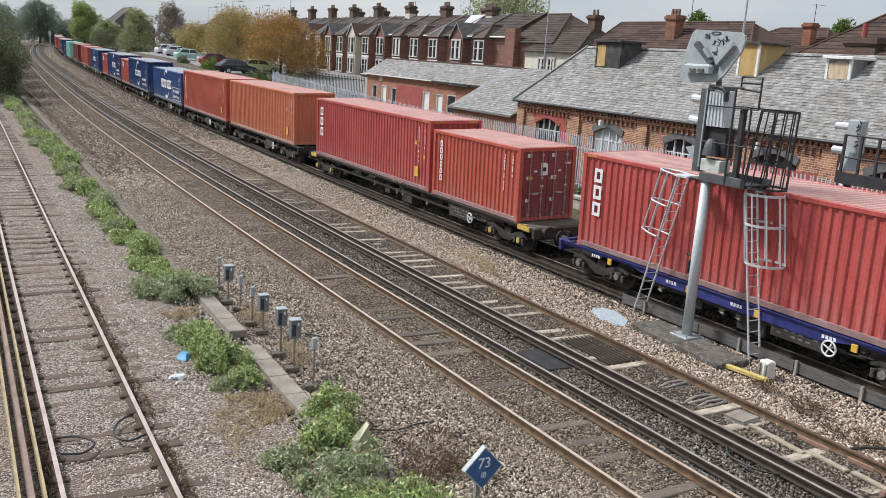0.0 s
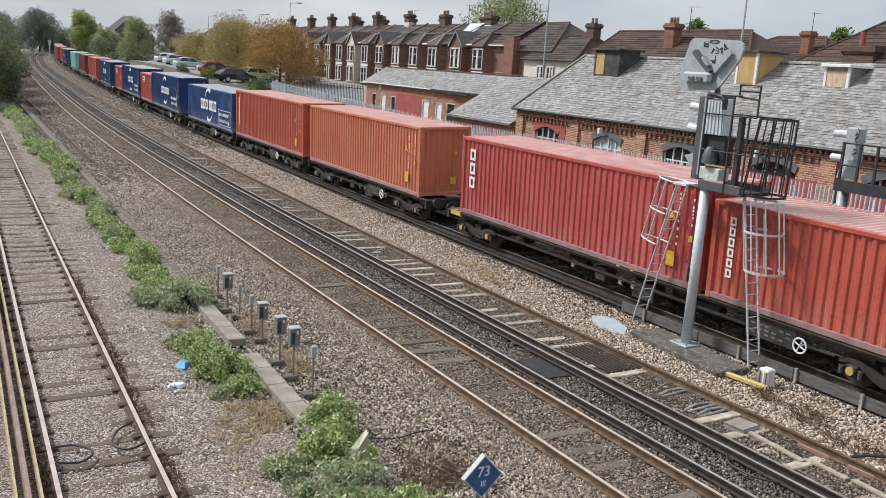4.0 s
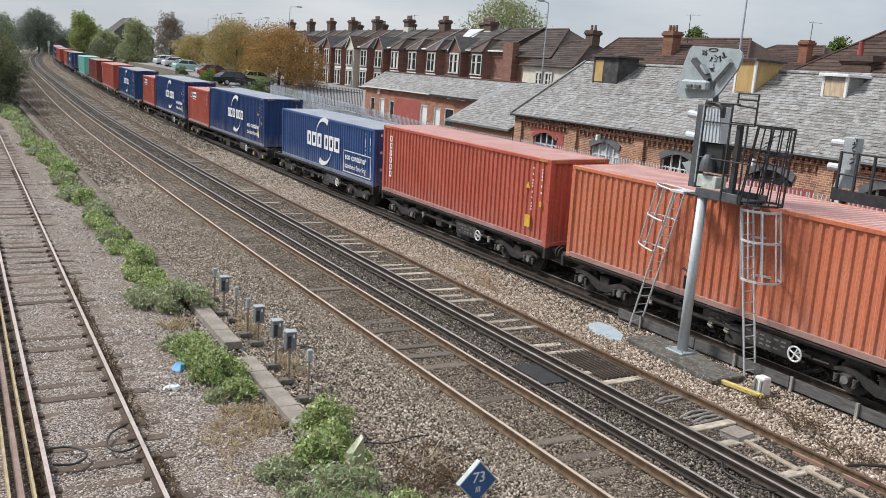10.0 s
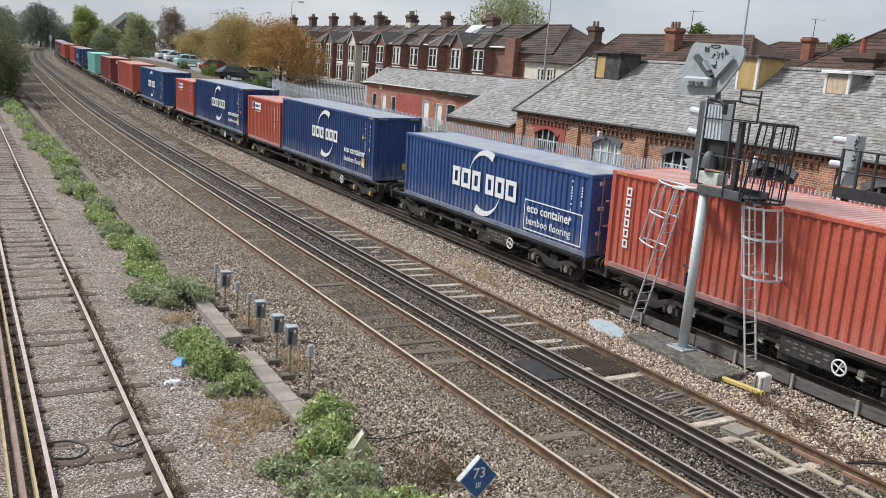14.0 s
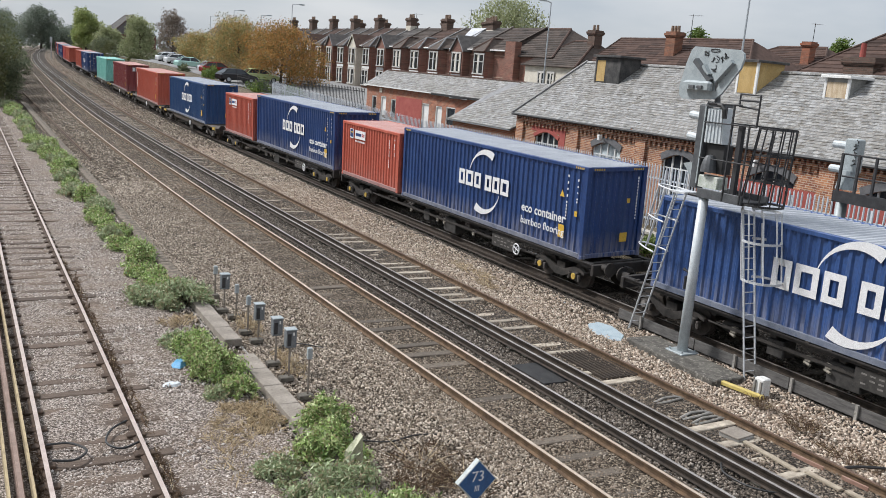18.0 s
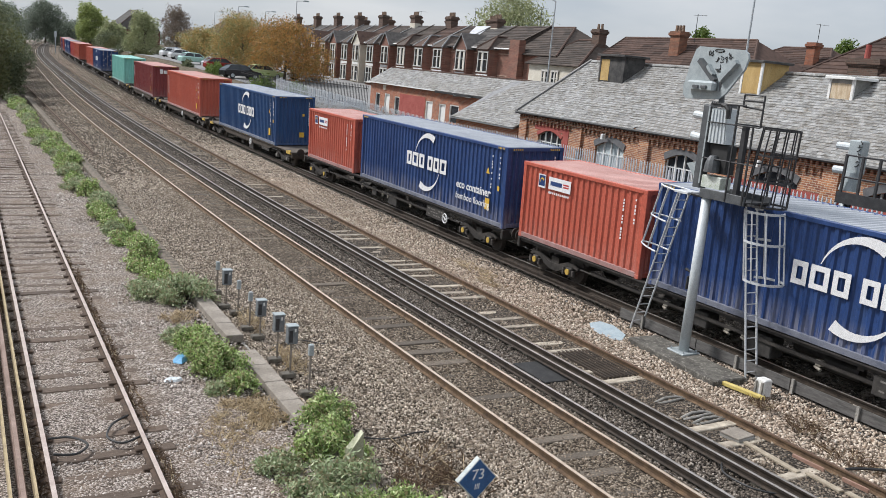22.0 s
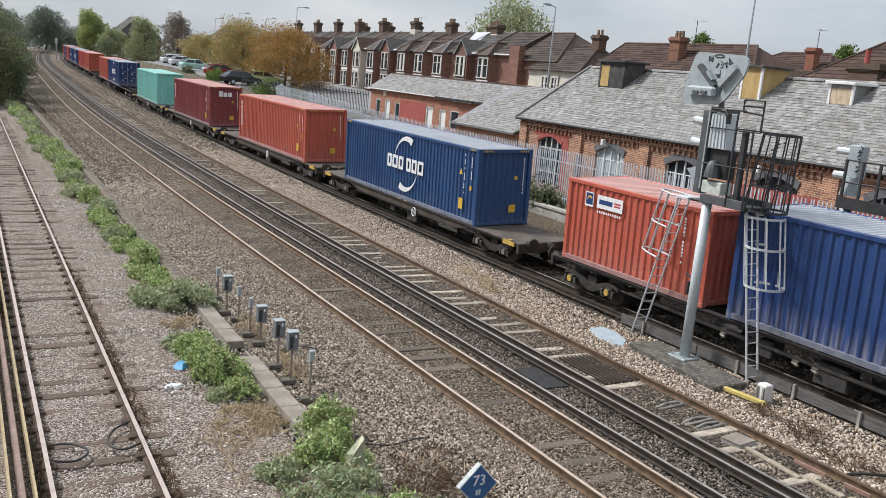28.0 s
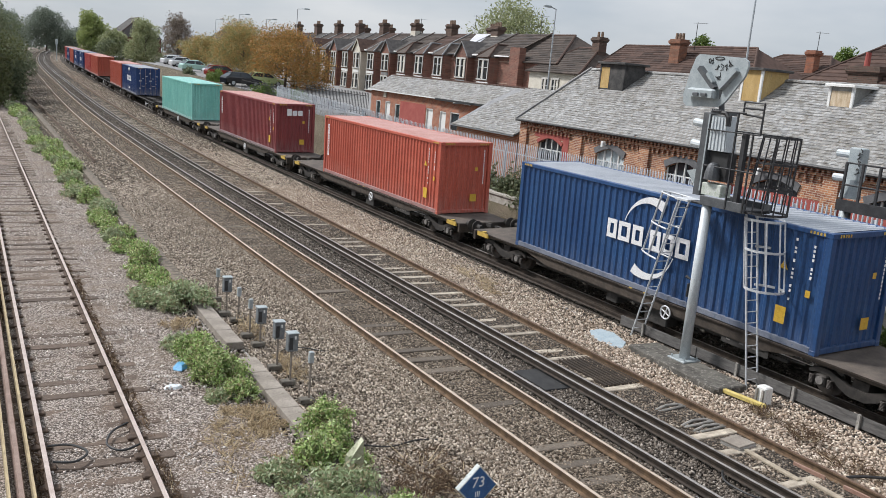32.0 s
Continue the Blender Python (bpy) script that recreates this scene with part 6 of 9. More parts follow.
end = hip_house(45.0, 53.4, 62.6, 69.6, 8.3, 11.1, 49.2, 3.8, 0.0, HOUSE_BRICK, None, TILE, "brick end house of the row with a hipped roof")
b = Build()
b.box(44.3, 44.98, 67.6, 69.2, 2.0, 9.6)
part("buttress", b, HOUSE_BRICK, end, "red brick stack against the wall")
white = hip_house(44.0, 51.0, 58.0, 65.2, 7.55, 9.9, 47.5, 2.5, 2.5, CREAM, None, TILE, "cream rendered house with a brown tiled roof")
for y in (61.2, 62.6):
    sash(white, 43.97, y, 0.9, 5.6, 7.0, 2)
row = hip_house(45.5, 53.0, 41.5, 58.6, 7.7, 10.3, 49.0, 3.4, 0.2, HOUSE_BRICK, None, TILE_RED, "house with a long brown tiled roof behind the shed")
chimney(white, 47.3, 60.1, 8.3, 10.85, 0.8, 0.95, 2)
chimney(row, 47.3, 50.6, 8.3, 10.75, 0.8, 1.0, 3, brickwork("sooted_chimney_brick", (0.20, 0.085, 0.05), (0.28, 0.12, 0.07), (0.16, 0.12, 0.09), "x", 1.2, (0.04, 0.03, 0.026), 0.8))
right = hip_house(39.0, 50.0, 12.0, 33.0, 7.4, 12.1, 44.5, 3.0, 6.4, HOUSE_BRICK, None, TILE_RED, "large house with a brown tiled hipped roof")
chimney(right, 39.8, 28.9, 7.6, 8.85, 0.9, 1.7, 0)
b = Build()
b.tube((39.8, 29.1, 8.8), (39.8, 29.1, 9.55), 0.15, 10, 0.13)
part("flue", b, RED_WALL, right, "red flue pipe")
back = hip_house(56.0, 63.0, 44.0, 54.0, 8.6, 10.6, 59.5, 3.0, 3.0, HOUSE_BRICK, None, TILE_RED, "brown roofed house further back")
chimney(back, 57.0, 46.35, 9.0, 10.9, 0.65, 0.75, 0, brickwork("orange_chimney_brick", (0.22, 0.08, 0.045), (0.30, 0.11, 0.06), (0.18, 0.12, 0.09), "x", 1.2))


def aerial(x, y, z0, z1, turn, label):
    a = thing("tv_aerial", label, "aerial", Matrix.Translation((x, y, z0)) @ pose(0, 0, 0, 0, 0, turn), "roof aerials")
    h = z1 - z0
    b = Build()
    b.tube((0, 0, 0), (0, 0, h), 0.025, 6)
    part("mast", b, STEEL_DARK, a)
    b = Build()
    b.tube((0, -0.75, h - 0.08), (0, 0.3, h - 0.08), 0.018, 6)
    for k in range(7):
        y2 = -0.72 + k * 0.16
        b.tube((-0.2, y2, h - 0.08), (0.2, y2, h - 0.08), 0.01, 5)
    tagged(part("array", b, STEEL, a), kind="stuff")


for x, y, z0, z1, tn in ((48.2, 49.9, 10.0, 12.1, 20), (57.0, 46.1, 10.85, 12.3, 70), (49.0, 71.5, 11.2, 13.0, 40), (49.0, 84.0, 11.2, 13.2, 10), (49.0, 97.0, 11.2, 13.0, 60)):
    aerial(x, y, z0, z1, tn, "thin grey television aerial on a roof")

# pale sheeting on one roof of the row, and a roof window
pale = thing("roof_sheet", "pale grey sheeting laid over a dark tiled roof", "roof sheet")
b = Build()
q = [(46.3, 79.2, 9.72), (46.3, 81.2, 9.72), (48.9, 83.4, 11.18), (48.9, 80.4, 11.18)]
b.hexa(q, [(x, y, z + 0.05) for x, y, z in q])
part("sheet", b, surf("pale_sheeting", (0.42, 0.43, 0.46), (0.54, 0.55, 0.58), 1.5, 0.6), pale)

def park_z(y):
    return gz(y) + lift(y) + 0.055


# ---- palisade fence and low wall ----
GALV = surf("pale_galvanised_fence", (0.52, 0.56, 0.60), (0.68, 0.71, 0.74), 4, 0.55, 0.05, 0.04, each=0.08)


@functools.lru_cache(None)
def pale_mesh(h):
    b = Build()
    ring = [(-0.035, 0.0), (-0.012, -0.022), (0.012, -0.022), (0.035, 0.0), (0.012, -0.014), (-0.012, -0.014)]
    b.hexa([(d, y, 0.0) for y, d in ring], [(d, y, h - 0.08) for y, d in ring])
    b.hexa([(-0.022, -0.03, h - 0.08), (-0.022, 0.03, h - 0.08), (-0.012, 0.03, h - 0.08), (-0.012, -0.03, h - 0.08)], [(-0.02, -0.006, h), (-0.02, 0.006, h), (-0.014, 0.006, h), (-0.014, -0.006, h)])
    return b.mesh("pale", GALV)


def fence_run(y0, y1, x, base, h, label, step_y=0.155):
    f = thing("palisade_fence", label, "fence", Matrix.Translation((x(0.5 * (y0 + y1)), y0, 0)))
    ox = x(0.5 * (y0 + y1))
    n = int((y1 - y0) / 2.75)
    step = (y1 - y0) / n
    for k in range(n + 1):
        y = y0 + k * step
        b = Build()
        b.box(-0.02, 0.05, -0.05, 0.05, -0.5, h - 0.12)
        part("post", b, GALV, f, at=Matrix.Translation((x(y) - ox + 0.03, y - y0, base(y))))
    for z in (0.35, h - 0.5):
        b = Build()
        pts = [(y0 + k * step) for k in range(n + 1)]
        b.sweep(((-0.01, z), (0.04, z), (0.04, z + 0.05), (-0.01, z + 0.05)), [(Vector((x(a) - ox, a - y0, base(a))), Vector((1, 0, 0))) for a in pts])
        part("rail_bar", b, GALV, f)
    y, k = y0, 0
    me = pale_mesh(h)
    while y < y1:
        part("pale", me, GALV, f, at=Matrix.Translation((x(y) - ox - 0.012, y - y0, base(y) + 0.06)) @ pose(0, 0, 0, 0.0 if k % 17 else 1.5, 0, 0))
        k += 1
        y += step_y


def fbase(y):
    return gz(y) + 1.25 + 1.1 * min(1, max(0, (y - 40) / 45.0))


fence_run(10.0, 44.0, lambda y: FENCE_X, lambda y: 1.3, 2.4, "pale grey galvanised palisade fence with pointed tops")
fence_run(44.0, 71.0, lambda y: FENCE_X, fbase, 2.1, "pale grey galvanised palisade fence running on beside the line", step_y=0.17)

b = Build()
for k in range(16):
    ya, yb = 6 + k * 2.4, 6 + k * 2.4 + 2.38
    b.box(21.85, 22.15, ya, yb, 0.2, 1.32)
    b.box(21.8, 22.2, ya, yb, 1.322, 1.42)
solid("low_wall", b, surf("pale_stained_wall", (0.34, 0.32, 0.28), (0.52, 0.49, 0.44), 1.6, 0.92, 0, 0.3, 30, wear=(0.16, 0.14, 0.11), amount=0.45), "low pale rendered wall with a concrete coping", "wall", kind="structure")

# ---- guard board beside the freight line ----
b = Build()
for k in range(5):
    y = 3.6 + k * 3.0
    p, s = line_pts(T3_OFF - 1.28, y, y + 2.97, 2.97)
    lo = [p[0] - p[1] * 0.02, p[0] + p[1] * 0.02, s[0] + s[1] * 0.02, s[0] - s[1] * 0.02]
    b.hexa([(v.x, v.y, v.z - 0.17) for v in lo], [(v.x, v.y, v.z + 0.1) for v in lo])
gb = solid("guard_board", b, surf("grey_guard_board", (0.07, 0.066, 0.062), (0.15, 0.142, 0.134), 3, 0.85, 0, 0.3, stretch=(6, 1, 6)), "long grey guard board along the freight line", "guard board", kind="structure")
for k in range(9):
    y = 4 + k * 1.7
    p = line_pts(T3_OFF - 1.33, y, y, 1.0)[0][0]
    b = Build()
    b.box(-0.025, 0.025, -0.035, 0.035, -0.3, 0.14)
    part("stake", b, CONC_DARK, gb, at=Matrix.Translation(p))
solid("conductor_rail", Build().sweep(CRAIL, line_pts(T3_OFF - 1.17, -30, 120, 2.0, 0.04)), RAIL_DARK, "dark conductor rail behind a guard board", "rail", kind="structure")
for x in (0.51, 0.84):
    b = Build()
    b.sweep(((-0.02, -0.12), (0.02, -0.12), (0.02, 0.1), (-0.02, 0.1)), straight_pts(x, -20, 100))
    solid("guard_board", b, surf("ochre_guard_board", (0.26, 0.2, 0.12), (0.48, 0.38, 0.22), 4, 0.85, 0, 0.2, stretch=(6, 1, 6)), "weathered yellowish guard board beside the conductor rail", "guard board", kind="structure")

# ---- the signal with its ladders and cage ----
SIG_GREY = surf("signal_grey", (0.30, 0.34, 0.35), (0.40, 0.44, 0.45), 5, 0.5, 0.1, 0.04)
LADDER = surf("galvanised_ladder", (0.50, 0.52, 0.54), (0.66, 0.67, 0.68), 9, 0.55, 0.15, 0.05, wear=(0.34, 0.31, 0.29), amount=0.3)
SPINE = surf("spine_grey", (0.07, 0.075, 0.08), (0.12, 0.125, 0.13), 5, 0.5, 0.2, 0.05)
PALE_GREY = surf("pale_signal_grey", (0.48, 0.52, 0.54), (0.58, 0.62, 0.63), 5, 0.5, 0.1, 0.04)


def hoop(b, cx, cy, z, r, a0, a1, t=0.02, n=12, flat=0.05):
    """Part of a flat hoop."""
    line = []
    for k in range(n + 1):
        a = radians(a0 + (a1 - a0) * k / n)
        line.append((Vector((cx + r * math.cos(a), cy + r * math.sin(a), z)), Vector((math.cos(a), math.sin(a), 0))))
    b.sweep(((-t / 2, 0), (t / 2, 0), (t / 2, flat), (-t / 2, flat)), line)


def ladder(parent, foot, head, half, mat, rungs=0.27):
    foot, head = Vector(foot), Vector(head)
    for s in (-1, 1):
        b = Build()
        o = Vector((s * half, 0, 0))
        b.tube(foot + o, head + o, 0.026, 8)
        part("stile", b, mat, parent)
    n = int((head - foot).length / rungs)
    for k in range(1, n):
        p = foot + (head - foot) * (k / n)
        b = Build()
        b.tube(p - Vector((half, 0, 0)), p + Vector((half, 0, 0)), 0.014, 6)
        part("rung", b, mat, parent)


def signal():
    s = thing("railway_signal", "grey post signal with black caged platform and two ladders", "signal", Matrix.Translation((16.25, 15.62, -0.16)))
    Z = 4.17
    b = Build()
    b.tube((0, 0, 0.03), (0, 0, Z), 0.135, 20, 0.12)
    part("post", b, PALE_GREY, s, "pale grey tubular post", smooth=True)
    b = Build()
    b.box(-0.3, 0.3, -0.3, 0.3, 0.105, 0.14, bev=0.01)
    part("base_plate", b, SIG_GREY, s)
    for q in ((-0.22, -0.22), (0.22, -0.22), (-0.22, 0.22), (0.22, 0.22)):
        b = Build()
        b.tube((q[0], q[1], 0.13), (q[0], q[1], 0.2), 0.025, 6)
        part("bolt", b, SIG_GREY, s)
    b = Build()
    b.box(-0.14, -0.02, 0.1, 0.15, 1.75, 2.1, bev=0.015)
    b.tube((-0.06, 0.12, 2.2), (-0.06, 0.27, 2.24), 0.02, 8, 0.045)
    part("horn", b, STEEL_DARK, s, "small black horn on the post")
    # platform
    b = Build()
    b.box(-0.1, 0.72, -1.3, 0.1, Z + 0.02, Z + 0.06)
    for k in range(9):
        b.box(-0.08 + k * 0.09, -0.06 + k * 0.09, -1.3, 0.1, Z - 0.03, Z + 0.02)
    part("platform", b, STEEL_DARK, s, "dark steel grating platform")
    for x0, x1 in ((-0.16, -0.1), (0.72, 0.78)):
        b = Build()
        b.box(x0, x1, -1.3, 0.12, Z - 0.02, Z + 0.2, bev=0.008)
        part("toe_board", b, SPINE, s, "dark grey toe board")
    # cabinet, heads
    b = Build()
    b.box(-0.12, 0.12, 0.19, 0.46, Z + 0.18, Z + 2.24, bev=0.03)
    part("spine", b, SPINE, s, "dark grey upright backing plate")
    b = Build()
    b.box(-0.13, -0.122, 0.2, 0.24, Z + 0.3, Z + 2.2)
    part("spine_edge", b, SIG_GREY, s, "pale worn edge")
    b = Build()
    b.hexa([(-0.1, -0.42, Z + 1.33), (0.25, -0.42, Z + 1.33), (0.25, 0.16, Z + 1.33), (-0.1, 0.16, Z + 1.33)], [(-0.1, -0.34, Z + 2.18), (0.25, -0.34, Z + 2.18), (0.25, 0.16, Z + 2.18), (-0.1, 0.16, Z + 2.18)])
    case = part("lamp_case", b, PALE_GREY, s, "ribbed grey signal lamp case with rain streaks")
    for k in range(5):
        b = Build()
        y = 0.1 - 0.1 * k
        b.hexa([(-0.125, y - 0.02 - 0.016 * k, Z + 1.36), (-0.1, y - 0.02 - 0.016 * k, Z + 1.36), (-0.1, y + 0.02 - 0.016 * k, Z + 1.36), (-0.125, y + 0.02 - 0.016 * k, Z + 1.36)], [(-0.125, y - 0.02, Z + 2.14), (-0.1, y - 0.02, Z + 2.14), (-0.1, y + 0.02, Z + 2.14), (-0.125, y + 0.02, Z + 2.14)])
        part("rib", b, PALE_GREY, case)
    b = Build()
    b.path([(-0.14, -0.2, Z + 2.26), (-0.14, -0.32, Z + 2.25), (-0.14, -0.4, Z + 2.16), (-0.14, -0.42, Z + 1.95)], 0.06, 8)
    part("conduit", b, BLACK, s, "bent black conduit")
    b = Build()
    b.box(0.0, 0.3, -0.46, 0.17, Z + 0.6, Z + 1.31, bev=0.02)
    part("lamp_housing", b, BLACK, s, "black lamp housing")
    b = Build()
    for k in range(6):
        a0, a1 = math.pi * k / 12, math.pi * (k + 1) / 12
        b.tube((-0.08, -0.1, Z + 0.62 + 0.42 * math.sin(a0)), (-0.08, -0.1, Z + 0.62 + 0.42 * math.sin(a1)), 0.15 * math.cos(a0) + 0.05, 12, 0.15 * math.cos(a1) + 0.05)
    part("lamp_hood", b, SPINE, s, "rounded dark grey lamp hood")
    b = Build()
    b.box(-0.12, 0.25, -0.48, 0.17, Z + 0.23, Z + 0.53, bev=0.02)
    part("lower_box", b, surf("mossy_plate", (0.42, 0.46, 0.4), (0.62, 0.64, 0.6), 6, 0.7, wear=(0.2, 0.27, 0.12), amount=0.45), s, "pale box streaked with green")
    b = Build()
    b.hexa([(0.0, 0.47, Z + 0.35), (0.0, 0.86, Z + 0.72), (0.0, 0.47, Z + 0.82)], [(0.3, 0.47, Z + 0.35), (0.3, 0.86, Z + 0.72), (0.3, 0.47, Z + 0.82)])
    part("hood", b, SIG_GREY, s)
    for z in (Z + 1.93, Z + 1.4):
        b = Build()
        b.tube((0.05, 0.44, z), (0.05, 0.84, z + 0.03), 0.09, 10, 0.1)
        part("lens_hood", b, PALE_GREY, s)
    # big route plate on top
    b = Build()
    ring = [(0.86, 7.80), (-0.58, 7.74), (-0.72, 7.66), (-0.75, 7.55), (-0.68, 7.3), (-0.2, 6.7), (-0.01, 6.56), (1.08, 6.5), (1.22, 6.6), (1.24, 6.8), (1.1, 7.38), (0.97, 7.72)]
    b.hexa([(-0.12, y, z) for y, z in ring], [(-0.06, y, z) for y, z in ring])
    plate = part("route_indicator", b, SIG_GREY, s, "grey back plate of the route lights with scribbled paint")
    for a, c2, sw in (((0.73, 7.46), (0.14, 6.98), 0.075), ((-0.48, 7.46), (-0.03, 7.0), 0.07), ((0.42, 7.34), (0.22, 7.12), 0.05)):
        b = Build()
        d = Vector((0, c2[0] - a[0], c2[1] - a[1])).normalized()
        w = Vector((0, -d.z, d.y)) * sw
        p, q = Vector((-0.12, *a)), Vector((-0.12, *c2))
        b.hexa([p + w, p - w, q - w, q + w], [v + Vector((-0.12, 0, 0)) for v in (p + w * 0.7, p - w * 0.7, q - w * 0.7, q + w * 0.7)])
        part("bracket", b, SIG_GREY if sw < 0.074 else SPINE, plate)
    b = Build()
    b.box(-0.3, -0.12, 0.06, 1.0, 6.75, 6.97, bev=0.05)
    part("bracket", b, SIG_GREY, plate)
    for y in (0.35, 0.62):
        b = Build()
        b.box(-0.34, -0.3, y - 0.1, y + 0.1, 6.78, 6.86, bev=0.015)
        part("catch", b, SPINE, plate)
    b = Build()
    rnd = random.Random(4)
    b.path([(-0.128, 0.17 + 0.15 * math.cos(k * 0.5), 7.71 + 0.035 * math.sin(k * 0.5)) for k in range(14)], 0.012, 4)
    for cy, cz, ry, rz, n in ((0.44, 7.64, 0.1, 0.08, 3), (-0.22, 7.6, 0.09, 0.09, 3), (0.2, 7.5, 0.06, 0.1, 2), (0.06, 7.5, 0.06, 0.09, 2), (-0.08, 7.5, 0.06, 0.08, 2), (0.14, 7.28, 0.09, 0.1, 3), (-0.2, 7.18, 0.08, 0.06, 2)):
        for k in range(n):
            b.path([(-0.128, cy + rnd.uniform(-ry, ry), cz + rnd.uniform(-rz, rz)) for _ in range(4)], 0.009, 4)
    tagged(part("scribble", b, BLACK, plate, "black scribbled paint"), kind="stuff")
    b = Build()
    b.tube((0.0, -0.02, Z + 2.24), (-0.09, 0.0, 7.0), 0.07, 8)
    b.box(-0.14, 0.25, -0.3, 0.2, Z + 2.2, Z + 2.28)
    for k in range(6):
        b.tube((-0.15, 0.14 - 0.07 * k, Z + 2.27), (-0.15, 0.14 - 0.07 * k, Z + 2.33), 0.025, 6)
    part("bracket", b, SPINE, s)
    # rails of the platform
    for z in (Z + 0.95, Z + 1.83):
        for x in (-0.16, 0.74):
            b = Build()
            b.tube((x, -1.45, z), (x, 0.18, z), 0.018, 6)
            part("handrail", b, STEEL_DARK, s)
    for x, y, h in ((-0.16, -1.25, 1.85), (-0.16, -0.72, 2.3), (0.74, -1.18, 1.85), (0.74, -0.3, 1.85), (0.74, 0.1, 1.85)):
        b = Build()
        b.box(x - 0.018, x + 0.018, y - 0.018, y + 0.018, Z, Z + h)
        part("stanchion", b, STEEL_DARK, s)
    b = Build()
    b.box(-0.1, 0.02, -0.99, -0.87, Z, Z + 1.86)
    part("stanchion", b, STEEL_DARK, s)
    b = Build()
    b.tube((-0.16, -0.5, Z + 2.24), (-0.16, -0.5, Z + 1.95), 0.02, 6)
    b.tube((-0.16, 0.1, Z + 2.28), (-0.16, -0.95, Z + 2.3), 0.02, 6)
    part("handrail", b, STEEL_DARK, s)
    b = Build()
    b.path([(-0.1, -0.8, Z + 2.28), (-0.1, -0.8, Z + 2.56), (-0.1, -1.4, Z + 2.56), (-0.1, -1.4, Z + 1.83)], 0.026)
    b.tube((-0.1, -0.8, Z + 2.42), (-0.1, -1.4, Z + 2.42), 0.024, 6)
    b.tube((-0.1, -0.8, Z + 2.28), (-0.1, -1.4, Z + 2.24), 0.024, 6)
    part("step_hoop", b, STEEL_DARK, s)
    # dark cage above, pale ladder and cage below
    cx, low, high = 0.4, (-1.46, 0.5), (-1.62, 0.42)

    def ring_at(f):
        return low[0] + (high[0] - low[0]) * f, low[1] + (high[1] - low[1]) * f

    for f in (0.0, 0.33, 0.66, 1.0):
        cy, r = ring_at(f)
        b = Build()
        hoop(b, cx, cy, Z + 1.8 * f, r, 60, -240, 0.014, 16, 0.05)
        part("cage_hoop", b, STEEL_DARK, s)
    for k in range(11):
        a = radians(55 - 290 * k / 10)
        b = Build()
        b.tube((cx + low[1] * math.cos(a), low[0] + low[1] * math.sin(a), Z), (cx + high[1] * math.cos(a), high[0] + high[1] * math.sin(a), Z + 1.84), 0.018, 5)
        part("cage_bar", b, STEEL_DARK, s)
    ladder(s, (0.45, -1.88, -0.1), (0.4, -1.06, Z + 0.05), 0.19, LADDER)
    rings = ((2.38, -1.74), (3.3, -1.58), (Z - 0.16, -1.44))
    for z, cy in rings:
        b = Build()
        hoop(b, cx + 0.06, cy, z, 0.46, 70, -250, 0.02, 16, 0.055)
        part("cage_hoop", b, LADDER, s, "galvanised cage hoop")
    for k in range(7):
        a = radians(40 - 260 * k / 6)
        b = Build()
        b.tube((cx + 0.06 + 0.46 * math.cos(a), rings[0][1] + 0.46 * math.sin(a), 2.38), (cx + 0.06 + 0.46 * math.cos(a), rings[2][1] + 0.46 * math.sin(a), Z - 0.12), 0.02, 5)
        part("cage_bar", b, LADDER, s, "galvanised cage bar")
    # leaning ladder with its own short cage
    b = Build()
    b.box(-0.05, 0.5, 0.62, 1.1, Z - 0.06, Z + 0.0, bev=0.01)
    part("landing_plate", b, LADDER, s, "pale galvanised landing plate")
    b = Build()
    b.tube((0.1, 0.0, Z - 0.04), (0.1, 0.7, Z - 0.04), 0.04, 6)
    part("landing_arm", b, STEEL_DARK, s)
    f2, h2 = Vector((0.45, 2.36, -0.02)), Vector((0.25, 1.04, Z - 0.03))
    ladder(s, f2, h2, 0.2, LADDER)
    way = (h2 - f2)
    for fz in (0.58, 0.79, 1.0):
        p = f2 + way * fz
        b = Build()
        b.path([(p.x + 0.27 * math.cos(a), p.y + 0.82 * max(0.0, math.sin(a)), p.z + 0.1 * max(0.0, math.sin(a)) * (1.6 - fz)) for a in [radians(180 * k / 14) for k in range(15)]], 0.024, 6)
        part("cage_hoop", b, LADDER, s, "galvanised cage hoop")
    for k in range(5):
        a = radians(25 + 130 * k / 4)
        b = Build()
        pts = [f2 + way * fz + Vector((0.27 * math.cos(a), 0.82 * math.sin(a), 0.1 * math.sin(a) * (1.6 - fz))) for fz in (0.58, 1.0)]
        b.tube(pts[0], pts[1], 0.02, 5)
        part("cage_bar", b, LADDER, s, "galvanised cage bar")


signal()


